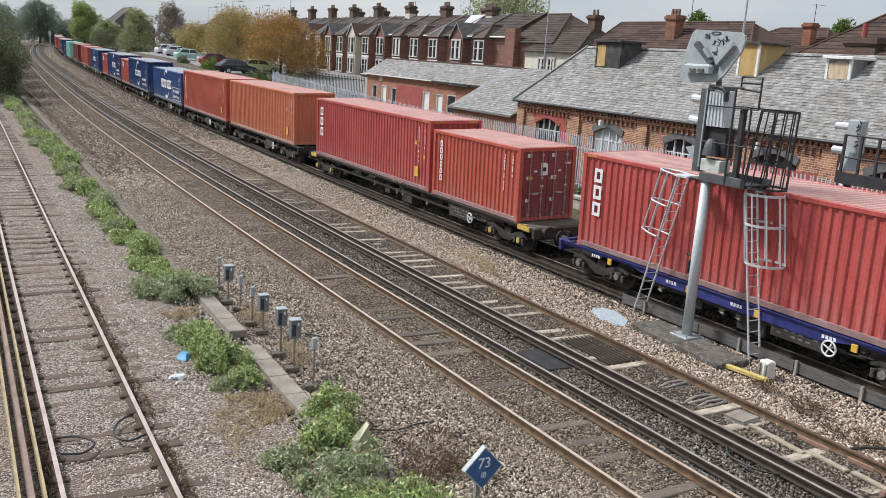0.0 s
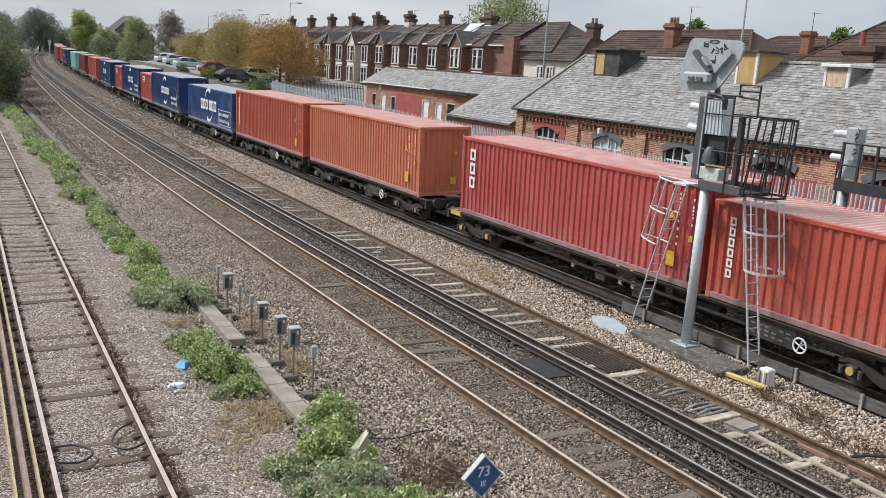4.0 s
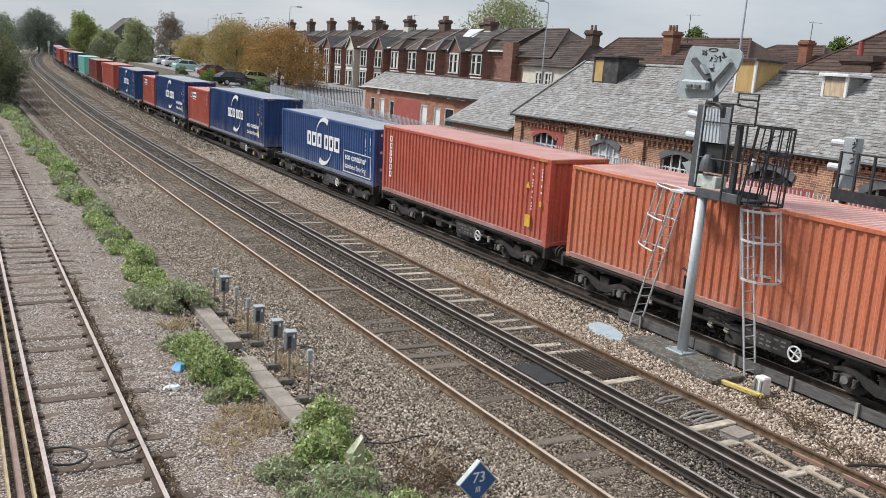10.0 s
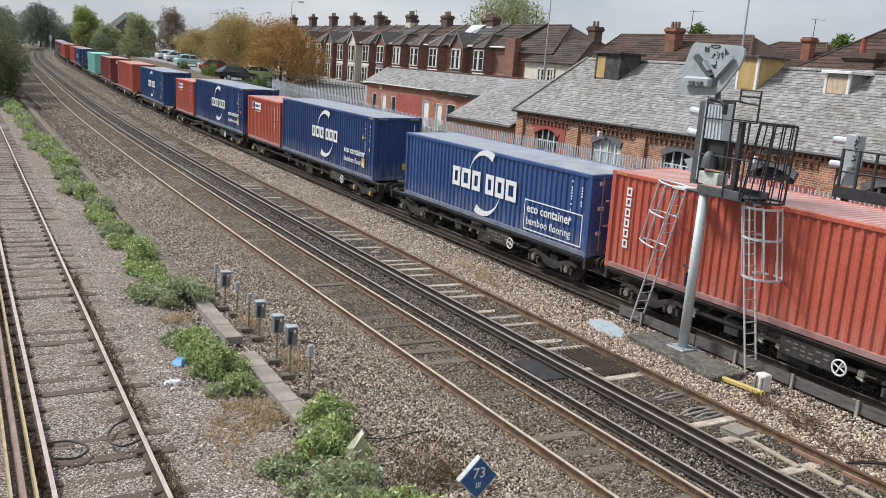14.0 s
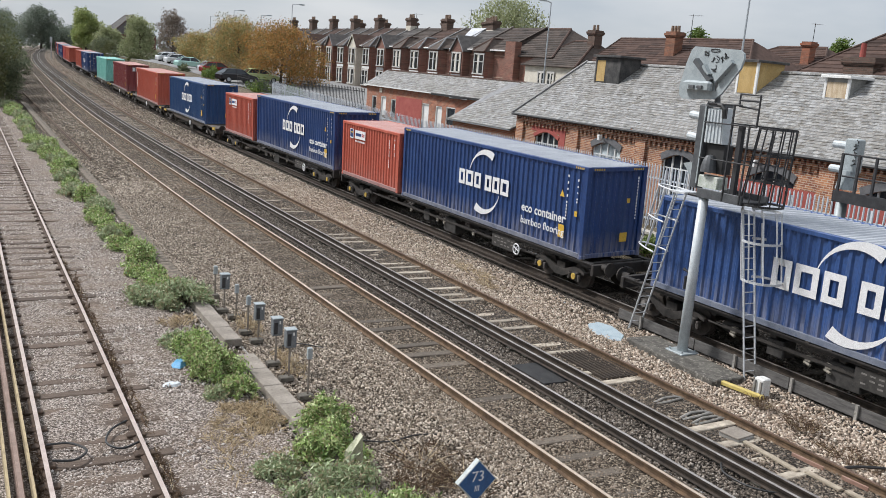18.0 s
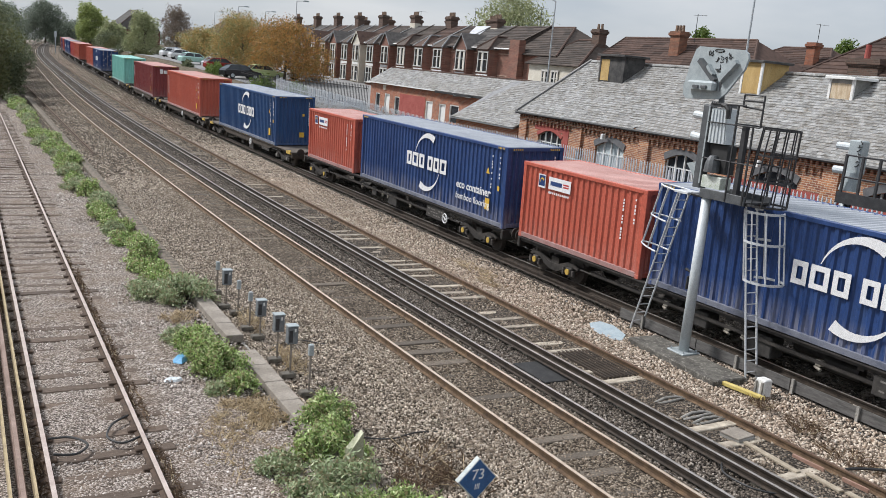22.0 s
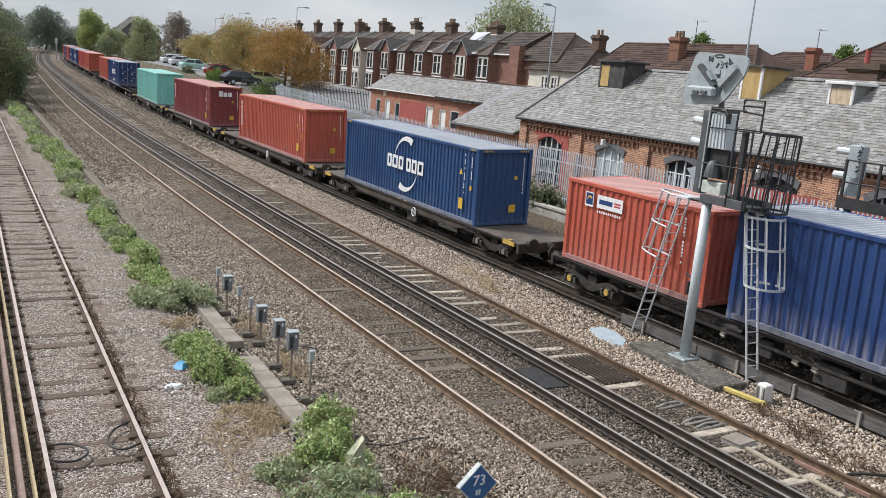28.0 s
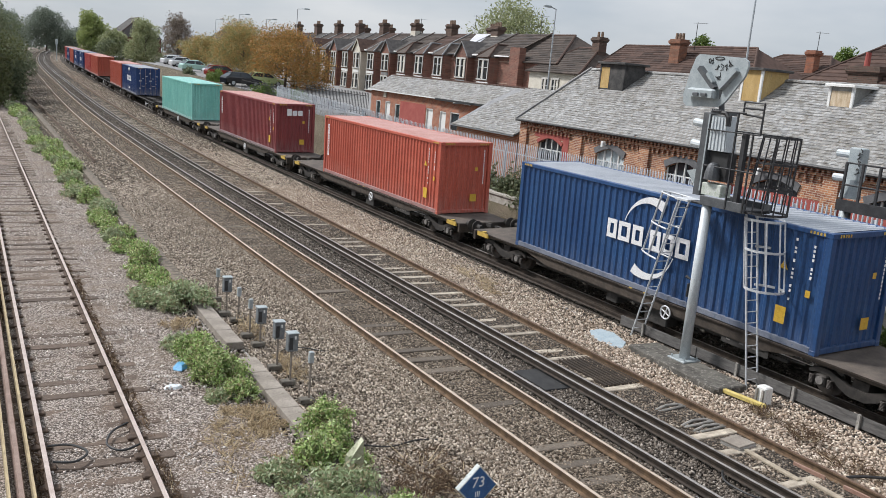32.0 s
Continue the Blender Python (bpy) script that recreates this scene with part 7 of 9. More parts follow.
def signal_two():
    s = thing("railway_signal", "second grey signal post with black railed platform, behind the train", "signal", Matrix.Translation((20.85, 15.1, 0.5)))
    Z = 3.55
    b = Build()
    b.tube((0, 0, -0.8), (0, 0, Z), 0.17, 20, 0.15)
    part("post", b, SIG_GREY, s, "grey tubular post", smooth=True)
    b = Build()
    b.box(-0.35, 0.7, -3.2, 0.05, Z, Z + 0.08)
    b.box(-0.38, -0.3, -3.2, 0.05, Z - 0.08, Z + 0.22)
    part("platform", b, STEEL_DARK, s)
    b = Build()
    b.box(-0.12, 0.2, -0.28, 0.12, Z + 0.72, Z + 1.6, bev=0.03)
    case = part("lamp_case", b, SIG_GREY, s, "grey lamp case with black scribble")
    b = Build()
    rnd = random.Random(9)
    for k in range(7):
        pts = [(-0.13, -0.25 + rnd.uniform(-0.05, 0.1), Z + 0.95 + k * 0.1 + rnd.uniform(-0.05, 0.05)) for _ in range(4)]
        b.path(pts, 0.014, 4)
    tagged(part("scribble", b, BLACK, case), kind="stuff")
    b = Build()
    b.tube((0.0, -0.05, Z + 0.25), (0.0, -0.05, Z + 0.75), 0.28, 14, 0.2)
    part("lamp_hood", b, SIG_GREY, s)
    for z in (Z + 0.45, Z + 1.1):
        b = Build()
        b.tube((0.1, 0.1, z + 0.3), (0.1, 0.6, z + 0.3), 0.1, 10)
        part("lens_hood", b, PALE_GREY, s)
    for z in (Z + 0.62, Z + 1.2):
        b = Build()
        b.tube((-0.34, -3.2, z), (-0.34, -0.05, z), 0.025, 6)
        part("handrail", b, STEEL_DARK, s)
    for k in range(7):
        y = -0.05 - k * 0.5
        b = Build()
        b.box(-0.37, -0.31, y - 0.03, y + 0.03, Z, Z + 1.22)
        part("stanchion", b, STEEL_DARK, s)


signal_two()

# concrete slab under the signal, blue sheet, yellow bar, white box
b = Build()
b.box(-0.5, 0.52, -1.7, 1.65, -0.2, 0.1, bev=0.03)
solid("concrete_slab", b, surf("dark_stained_slab", (0.05, 0.045, 0.038), (0.15, 0.14, 0.12), 3.5, 0.92, 0, 0.6, 30, wear=(0.26, 0.24, 0.21), amount=0.47), "stained concrete slab under the signal", "slab", Matrix.Translation((15.98, 15.35, -0.155)) @ pose(0, 0, 0, 0, 0, -3.5))
b = Build()
ring = [(-0.5, -0.75), (0.1, -0.95), (0.45, -0.5), (0.42, 0.35), (0.1, 0.8), (-0.35, 0.7), (-0.52, 0.1)]
b.hexa([(x * 0.8, y * 0.85, 0) for x, y in ring], [(x * 0.78, y * 0.84, 0.03) for x, y in ring])
solid("sheet", b, surf("faded_blue_sheet", (0.30, 0.38, 0.43), (0.42, 0.49, 0.52), 3, 0.6), "crumpled pale blue plastic sheet on the ballast", "sheet", Matrix.Translation((15.6, 17.9, -0.165)) @ pose(0, 0, 0, 3, -4, -15))
b = Build()
b.box(-0.06, 0.06, -0.62, 0.62, 0.0, 0.09, bev=0.015)
solid("cable_duct", b, surf("yellow_duct", (0.50, 0.38, 0.10), (0.62, 0.50, 0.18), 5, 0.7), "yellow cable duct lying on the ballast", "duct", Matrix.Translation((15.75, 13.2, -0.17)) @ pose(0, 0, 0, 0, 0, 8))
wb = thing("junction_box", "small white junction box on short legs", "box", Matrix.Translation((16.12, 12.9, -0.24)))
b = Build()
b.box(-0.13, 0.13, -0.14, 0.14, 0.06, 0.46, bev=0.025)
part("case", b, PWHITE, wb)
for y in (-0.09, 0.09):
    b = Build()
    b.box(-0.18, -0.135, y - 0.025, y + 0.025, 0.0, 0.4)
    part("leg", b, CONC_DARK, wb)

# ---- cable trough with covers, and the row of small cabinets ----
tr = thing("cable_trough", "line of grey concrete trough covers, partly overgrown", "cable trough")
cover = Build()
cover.box(-0.2, 0.2, -0.492, 0.492, -0.12, 0.06, bev=0.012)
TROUGH = surf("brown_stained_concrete", (0.20, 0.172, 0.142), (0.34, 0.30, 0.255), 1.8, 0.93, 0, 0.3, 40, wear=(0.09, 0.075, 0.055), amount=0.42, each=0.05)
cm = cover.mesh("cover", TROUGH)
TROUGH_SILT = surf("silted_concrete", (0.15, 0.12, 0.092), (0.27, 0.225, 0.18), 2.2, 0.95, 0, 0.4, 40, wear=(0.08, 0.065, 0.048), amount=0.55, each=0.03)
cm_far = cover.mesh("cover", TROUGH_SILT)
rnd = random.Random(21)
for k in range(86):
    y = 8.6 + k * 0.99
    if 17.7 < y < 18.7:
        continue
    x = 5.46 + 0.0035 * (min(y, 60) - 18)
    far = y > 24
    part("cover", cm_far if far else cm, TROUGH_SILT if far else TROUGH, tr, at=Matrix.Translation((x, y, gz(y) - (0.115 if far else 0.08) + rnd.uniform(-0.006, 0.006))) @ pose(0, 0, 0, rnd.uniform(-0.4, 0.4), rnd.uniform(-1, 1), rnd.uniform(-0.7, 0.7)))
b = Build()
for sx in (-0.24, 0.2):
    q = [(5.42 + sx, 8), (5.46 + sx, 8), (5.57 + sx, 45), (5.53 + sx, 45)]
    b.hexa([(x, y, gz(y) - 0.4) for x, y in q], [(x, y, gz(y) - 0.21) for x, y in q])
part("trough_wall", b, CONC_DARK, tr)


FOOT = surf("grimy_footing", (0.09, 0.08, 0.065), (0.19, 0.17, 0.14), 4, 0.92, 0, 0.3)


def cabinet(x, y, kind, h, label):
    c = thing("trackside_cabinet", label, "cabinet", Matrix.Translation((x, y, gz(y) - 0.2)), "row of trackside cabinets")
    b = Build()
    b.tube((0, 0, 0), (0, 0, h), 0.024, 8)
    part("post", b, surf("rusty_post", (0.16, 0.13, 0.1), (0.3, 0.26, 0.22), 7, 0.8), c)
    b = Build()
    b.box(-0.2, 0.1, -0.1, 0.1, 0.0, 0.09, bev=0.015)
    part("footing", b, FOOT, c)
    if kind == "box":
        b = Build()
        b.box(-0.11, 0.11, -0.09, 0.09, h - 0.3, h + 0.08, bev=0.015)
        case = part("case", b, surf("cabinet_grey", (0.12, 0.13, 0.14), (0.2, 0.215, 0.225), 6, 0.6, 0.1), c, "dark grey steel case")
        b = Build()
        b.box(-0.125, 0.125, -0.11, 0.11, h + 0.08, h + 0.1, bev=0.008)
        part("lid", b, SIG_GREY, case)
        b = Build()
        b.box(0.025, 0.06, -0.098, -0.0905, h - 0.04, h + 0.03)
        part("label_plate", b, PWHITE, case, "small white plate")
        b = Build()
        b.box(-0.09, -0.01, -0.1, -0.091, h - 0.26, h - 0.0)
        part("door", b, STEEL_DARK, case)
    else:
        b = Build()
        b.box(-0.05, 0.05, -0.05, 0.05, h - 0.2, h + 0.03, bev=0.015)
        part("case", b, SIG_GREY, c, "small grey case")


for x, y, k, h in ((6.12, 23.2, "post", 0.86), (6.0, 21.8, "box", 0.93), (6.15, 21.2, "post", 0.86), (6.07, 19.9, "post", 0.92), (6.12, 19.2, "box", 0.86), (6.02, 17.6, "box", 1.0), (6.0, 16.65, "box", 1.04), (6.04, 15.6, "post", 1.03)):
    cabinet(x, y, k, h, "dark grey cabinet on a thin post" if k == "box" else "thin rusty post with a small grey case")

# ---- milepost, rubbish and track fittings ----
mp = thing("milepost", "blue diamond milepost plate with pale edge on a low post", "sign", Matrix.Translation((6.68, 10.15, -0.42)) @ pose(0, 0, 0, 0, 1, 2))
b = Build()
b.box(-0.04, 0.04, 0.075, 0.14, 0.0, 1.05)
part("post", b, CONC_DARK, mp)
BLUE_SIGN = surf("blue_sign", (0.018, 0.075, 0.20), (0.035, 0.12, 0.29), 4, 0.5, bump=0)
b = Build()
d = 0.345
ring = [(0, -d), (d, 0), (0, d), (-d, 0)]
b.hexa([(x, 0.07, 0.98 + z) for x, z in ring][::-1], [(x, -0.02, 0.98 + z) for x, z in ring][::-1])
pl = part("plate", b, surf("pale_plate_edge", (0.36, 0.40, 0.38), (0.58, 0.6, 0.58), 5, 0.7, wear=(0.14, 0.15, 0.1), amount=0.42), mp, "thick pale plate edge with green stains")
b = Build()
b.hexa([(x * 0.93, -0.021, 0.98 + z * 0.93) for x, z in ring][::-1], [(x * 0.93, -0.027, 0.98 + z * 0.93) for x, z in ring][::-1])
part("face", b, BLUE_SIGN, pl, "blue sign face")
words("73", 0.24, pl, WHITE, Matrix(((1, 0, 0, 0), (0, 0, -1, -0.03), (0, 1, 0, 0.99), (0, 0, 0, 1))), "numerals", align="CENTER")
words("III", 0.13, pl, WHITE, Matrix(((1, 0, 0, 0), (0, 0, -1, -0.03), (0, 1, 0, 0.83), (0, 0, 0, 1))), "numerals", align="CENTER")
b = Build()
ring = [(-0.22, -0.1), (0.05, -0.16), (0.25, -0.04), (0.2, 0.1), (-0.05, 0.15), (-0.2, 0.08)]
b.hexa([(x, y, 0) for x, y in ring], [(x * 0.6 + 0.05, y * 0.6, 0.09) for x, y in ring])
solid("rubbish", b, surf("torn_wrapper", (0.5, 0.55, 0.58), (0.75, 0.77, 0.78), 14, 0.5, wear=(0.05, 0.15, 0.4), amount=0.4), "crumpled white and blue wrapper on the gravel", "litter", Matrix.Translation((3.63, 17.02, -0.15)))
solid("rubbish", b, surf("blue_bag", (0.08, 0.3, 0.55), (0.16, 0.42, 0.66), 14, 0.5), "crumpled bright blue plastic bag among weeds", "litter", Matrix.Translation((4.02, 18.0, -0.05)) @ pose(0, 0, 0, 0, 0, 60))

b = Build()
b.box(-0.42, 0.42, -0.62, 0.62, 0.0, 0.05, bev=0.01)
solid("rubber_mat", b, surf("black_mat", (0.016, 0.016, 0.017), (0.034, 0.034, 0.034), 3, 0.85), "flat dark mat between the lines", "mat", Matrix.Translation((11.63, 15.33, -0.1)) @ pose(0, 0, 0, 1, 2, 3))
b = Build()
grid = thing("cattle_grid", "slatted dark steel grid between the rails", "grid", Matrix.Translation((13.3, 15.5, -0.1)))
b.box(-0.03, 0.03, -0.95, 0.95, 0.0, 0.06)
slat = b.mesh("slat", RAIL_DARK)
for k in range(9):
    part("slat", slat, RAIL_DARK, grid, at=Matrix.Translation((-0.45 + k * 0.12, 0, 0)))
for y in (-0.95, 0.88):
    b = Build()
    b.box(-0.52, 0.56, y, y + 0.07, -0.03, 0.0)
    part("bearer", b, RAIL_DARK, grid)
OCHRE_BOARD = surf("ochre_board", (0.26, 0.215, 0.155), (0.42, 0.36, 0.275), 5, 0.8, wear=(0.2, 0.15, 0.1), amount=0.4)
for y0, y1, x, tw in ((10.98, 9.55, 13.36, -3.0), (9.5, 8.75, 13.44, -1.0), (8.7, 6.4, 13.5, -2.0)):
    b = Build()
    b.box(-0.06, 0.06, y1 - y0, 0.0, 0.0, 0.04, bev=0.008)
    solid("board", b, OCHRE_BOARD, "narrow weathered ochre board between the rails", "board", Matrix.Translation((x, y0, -0.11)) @ pose(0, 0, 0, 0, 0, tw))
tb = thing("track_box", "flat concrete box with a pale lid between the rails", "box", Matrix.Translation((13.42, 11.15, -0.17)) @ pose(0, 0, 0, 0, 0, 8))
b = Build()
b.box(-0.26, 0.26, -0.24, 0.24, 0, 0.13, bev=0.02)
part("case", b, CONC_DARK, tb)
b = Build()
b.box(-0.27, 0.25, -0.22, 0.24, 0.132, 0.155, bev=0.01)
part("lid", b, TROUGH, tb, "pale lid")
for k, (x, y, ln) in enumerate(((13.6, 11.95, 0.5), (13.55, 12.25, 0.62), (13.6, 13.1, 0.55))):
    for j in (-1, 1):
        b = Build()
        b.path([(x - 0.55, y + 0.04 * j, -0.12), (x - 0.2, y + 0.1 * j, -0.07), (x + 0.1, y + 0.07 * j, -0.06), (x + 0.3, y + 0.03 * j, -0.1)], 0.03, 6)
        solid("bond_cable", b, CONC_DARK, "thick dusty grey cable lying across a sleeper", "cable")
ORANGE_PIPE = surf("faded_red_bar", (0.22, 0.115, 0.08), (0.34, 0.215, 0.165), 6, 0.7)
for x, y, ln in ((13.86, 9.75, 0.34), (13.94, 8.8, 0.26)):
    b = Build()
    b.box(-0.018, 0.018, -ln, ln, 0, 0.08, bev=0.008)
    solid("rail_clamp", b, ORANGE_PIPE, "faded red clamp along the rail", "clamp", Matrix.Translation((x - 0.08, y, -0.1)) @ pose(0, 0, 0, 0, 0, 4))
b = Build()
b.tube((-0.45, 0, 0.05), (0.45, 0.1, 0.05), 0.05, 8)
solid("cross_bar", b, ORANGE_PIPE, "short faded red pipe across the sleepers", "pipe", Matrix.Translation((13.6, 7.9, -0.1)))


def cable(pts, label, r=0.018, z=0.0):
    b = Build()
    out = []
    for i in range(len(pts) - 1):
        p0, p1, p2, p3 = [Vector((*pts[min(max(j, 0), len(pts) - 1)], 0)) for j in (i - 1, i, i + 1, i + 2)]
        for k in range(6):
            t = k / 6
            q = 0.5 * ((2 * p1) + (-p0 + p2) * t + (2 * p0 - 5 * p1 + 4 * p2 - p3) * t * t + (-p0 + 3 * p1 - 3 * p2 + p3) * t**3)
            out.append((q.x, q.y, gz(q.y) + z))
    b.path(out, r, 6)
    solid("cable", b, BLACK, label, "cable")


cable(((6.1, 18.3), (6.8, 18.9), (7.4, 18.5), (7.9, 17.9), (8.6, 17.6)), "black cable looping over the ballast", 0.016, -0.2)
cable(((6.0, 13.6), (6.7, 13.2), (7.4, 13.3), (8.2, 13.0), (8.7, 12.7)), "black cable lying over the ballast", 0.016, -0.2)
cable(((1.15, 14.6), (1.5, 14.55), (1.72, 14.2), (1.5, 13.9), (1.15, 14.0)), "black cable loop between siding rails", 0.02, -0.06)
cable(((2.5, 15.2), (2.2, 14.9), (2.05, 14.4), (2.25, 14.1), (2.6, 14.3)), "black cable loop between siding rails", 0.02, -0.06)
cable(((12.2, 8.9), (11.8, 9.3), (11.75, 9.9), (12.1, 10.3)), "black cable beside the conductor rail", 0.02, -0.08)
cable(((15.0, 9.0), (14.6, 9.2), (14.2, 9.3)), "black cable by the brown rail", 0.03, -0.1)

rail(straight_pts(6.48, 51.5, 106, 4.0, -0.05), RAIL_SIDE, RAIL_WEB, "old rusty rail lying along the ballast edge")

# ---- street lamps and far signal ----


def street_lamp(x, y, z0, z1, arm=1.2, turn=0.0, thick=0.07):
    s = thing("street_lamp", "tall grey street lamp", "street lamp", Matrix.Translation((x, y, z0)) @ pose(0, 0, 0, 0, 0, turn), "street lamps")
    h = z1 - z0
    b = Build()
    b.tube((0, 0, 0), (0, 0, h * 0.2), thick * 1.35, 10)
    b.tube((0, 0, h * 0.2), (0, 0, h), thick, 10, thick * 0.6)
    part("pole", b, STEEL, s)
    b = Build()
    b.tube((0, 0, h), (arm, 0, h + 0.12), thick * 0.55, 8)
    part("arm", b, STEEL, s)
    b = Build()
    b.box(arm - 0.05, arm + 0.65, -0.13, 0.13, h + 0.04, h + 0.2, bev=0.04)
    part("lamp_head", b, SIG_GREY, s)


street_lamp(39.0, 55.2, 2.5, 12.1, 0.6, 190)
street_lamp(38.0, 35.25, 2.5, 14.5, 0.8, 180)
street_lamp(37.0, 107.6, 3.4, 13.0, 0.9)
street_lamp(36.0, 130.3, 3.6, 12.6, 0.9)
street_lamp(40.0, 130.0, 3.6, 12.3, 0.9)
street_lamp(40.0, 160.0, 3.6, 12.6, 0.9)
fs = thing("railway_signal", "distant grey signal post beside the curve", "signal", Matrix.Translation((line_x(258) + 5.6, 258, gz(258) - 0.2)))
b = Build()
b.tube((0, 0, 0), (0, 0, 5.0), 0.12, 10)
part("post", b, PALE_GREY, fs)
b = Build()
b.box(-0.3, 0.3, -0.2, 0.2, 4.2, 5.6, bev=0.05)
part("lamp_case", b, PALE_GREY, fs)

# ---- car park surface and dark railings ----
def park_cols(y):
    return [(x, gz(y) + lift(y) + 0.05 + 0.04 * (x > 41.5)) for x in (25.4, 29.0, 33.0, 37.0, 41.5, 41.6, 44.6, 47.4)]


strip("car_park", park_cols, [64 + 2.0 * k for k in range(60)], ASPHALT, "grey asphalt car park and street")
for y0, y1, xa, xb, top in ((63.3, 72.0, 27.9, 25.9, 1.62), (72.2, 90.0, 25.8, 25.4, 1.05)):
    f = thing("iron_railing", "black iron railing along the car park", "railing", Matrix.Translation((xa, y0, park_z(y0))))
    run_of = Vector((xb - xa, y1 - y0, park_z(y1) - park_z(y0)))
    for z in (0.2, top - 0.17):
        bb = Build()
        q = [Vector((-0.02, 0, z)), Vector((0.02, 0, z)), Vector((0.02, 0, z)) + run_of, Vector((-0.02, 0, z)) + run_of]
        bb.hexa(q, [v + Vector((0, 0, 0.05)) for v in q])
        part("rail_bar", bb, STEEL_DARK, f)
    bb = Build()
    bb.box(-0.016, 0.016, -0.016, 0.016, 0.0, top)
    bb.hexa([(-0.03, -0.03, top), (0.03, -0.03, top), (0.03, 0.03, top), (-0.03, 0.03, top)], [(x, y, top + 0.12) for x, y in ((-0.004, -0.004), (0.004, -0.004), (0.004, 0.004), (-0.004, 0.004))])
    bm_ = bb.mesh("bar", STEEL_DARK)
    n = int((y1 - y0) / (0.2 if top > 1.2 else 0.34))
    for k in range(n + 1):
        part("bar", bm_, STEEL_DARK, f, at=Matrix.Translation(run_of * (k / n)))

# ---- cars in the car park ----
TYRE = surf("tyre_rubber", (0.015, 0.015, 0.015), (0.03, 0.03, 0.03), 8, 0.9)


def car(x, y, turn, col, label):
    c = thing("car", label, "car", Matrix.Translation((x, y, park_z(y))) @ pose(0, 0, 0, 0, 0, turn), "cars in the car park")
    m = surf(f"car_paint_{col}", tuple(0.9 * v for v in CAR_COL[col]), CAR_COL[col], 2, 0.25, 0.1, 0.0)
    prof = [(-2.1, 0.26), (-2.16, 0.6), (-1.98, 0.76), (-1.05, 0.93), (1.3, 0.98), (1.98, 0.96), (2.14, 0.76), (2.1, 0.28)]
    b = Build()
    ring = [[(sx, y2 * f, 0.6 + (z - 0.6) * g) for y2, z in prof] for sx, f, g in ((-0.88, 0.96, 0.72), (-0.76, 1.0, 1.0), (0.76, 1.0, 1.0), (0.88, 0.96, 0.72))]
    k = len(prof)
    b.v.extend(p for r in ring for p in r)
    b.f.extend([tuple(range(k)), tuple(range(4 * k - 1, 3 * k - 1, -1))])
    b.f.extend((r * k + i, (r + 1) * k + i, (r + 1) * k + (i + 1) % k, r * k + (i + 1) % k) for r in range(3) for i in range(k))
    b.mi.extend([0] * (2 + 3 * k))
    part("body", b, m, c)
    b = Build()
    b.hexa([(-0.76, -1.02, 0.93), (0.76, -1.02, 0.93), (0.76, 1.92, 0.965), (-0.76, 1.92, 0.965)], [(-0.6, -0.3, 1.42), (0.6, -0.3, 1.42), (0.6, 1.3, 1.4), (-0.6, 1.3, 1.4)])
    part("window_band", b, GLASS, c, "dark car windows")
    b = Build()
    b.hexa([(-0.62, -0.34, 1.4), (0.62, -0.34, 1.4), (0.62, 1.38, 1.385), (-0.62, 1.38, 1.385)], [(-0.5, -0.12, 1.475), (0.5, -0.12, 1.475), (0.5, 1.15, 1.465), (-0.5, 1.15, 1.465)])
    part("roof", b, m, c)
    for sx in (-1, 1):
        for ya, yb in ((-1.02, -0.32), (0.42, 0.4), (1.86, 1.34)):
            b = Build()
            b.tube((sx * 0.765, ya, 0.94), (sx * 0.612, yb, 1.41), 0.042, 6)
            part("pillar", b, m, c)
        b = Build()
        b.box(sx * 0.95 - 0.08, sx * 0.95 + 0.08, -0.82, -0.7, 0.93, 1.06, bev=0.03)
        part("wing_mirror", b, m, c)
    for sx in (-1, 1):
        for yy in (-1.3, 1.3):
            b = Build()
            b.tube((sx * 0.7, yy, 0.31), (sx * 0.88, yy, 0.31), 0.31, 16)
            w = part("wheel", b, TYRE, c)
            b = Build()
            b.tube((sx * 0.881, yy, 0.31), (sx * 0.89, yy, 0.31), 0.2, 12)
            part("rim", b, STEEL, w)
        b = Build()
        b.box(sx * 0.6 - 0.18, sx * 0.6 + 0.18, -2.16, -2.1, 0.6, 0.74)
        part("headlight", b, PWHITE, c)


CAR_COL = {"white": (0.75, 0.76, 0.77), "silver": (0.5, 0.52, 0.54), "mint": (0.45, 0.68, 0.62), "black": (0.02, 0.022, 0.025), "blue": (0.05, 0.09, 0.2), "red": (0.3, 0.03, 0.03), "lime": (0.55, 0.66, 0.34)}


for x, y, a, cl in ((26.6, 94.5, 100, "black"), (28.2, 109.5, 98, "silver"), (27.6, 120.0, 98, "mint"), (30.2, 146.0, 100, "white"), (29.2, 134.5, 95, "white"), (33.0, 158.0, 95, "silver"), (32.0, 150.0, 80, "silver"), (28.2, 108.5, 90, "red"), (33.5, 129.0, 75, "white"), (36.0, 100.5, 85, "white"), (35.0, 162.0, 70, "blue"), (31.5, 118.0, 85, "silver"), (30.4, 98.5, 96, "lime")):
    car(x, y, a, cl, {"white": "white", "silver": "silver", "mint": "pale green", "black": "glossy black", "blue": "dark blue", "red": "dark red", "lime": "lime green"}[cl] + " parked car in the car park")

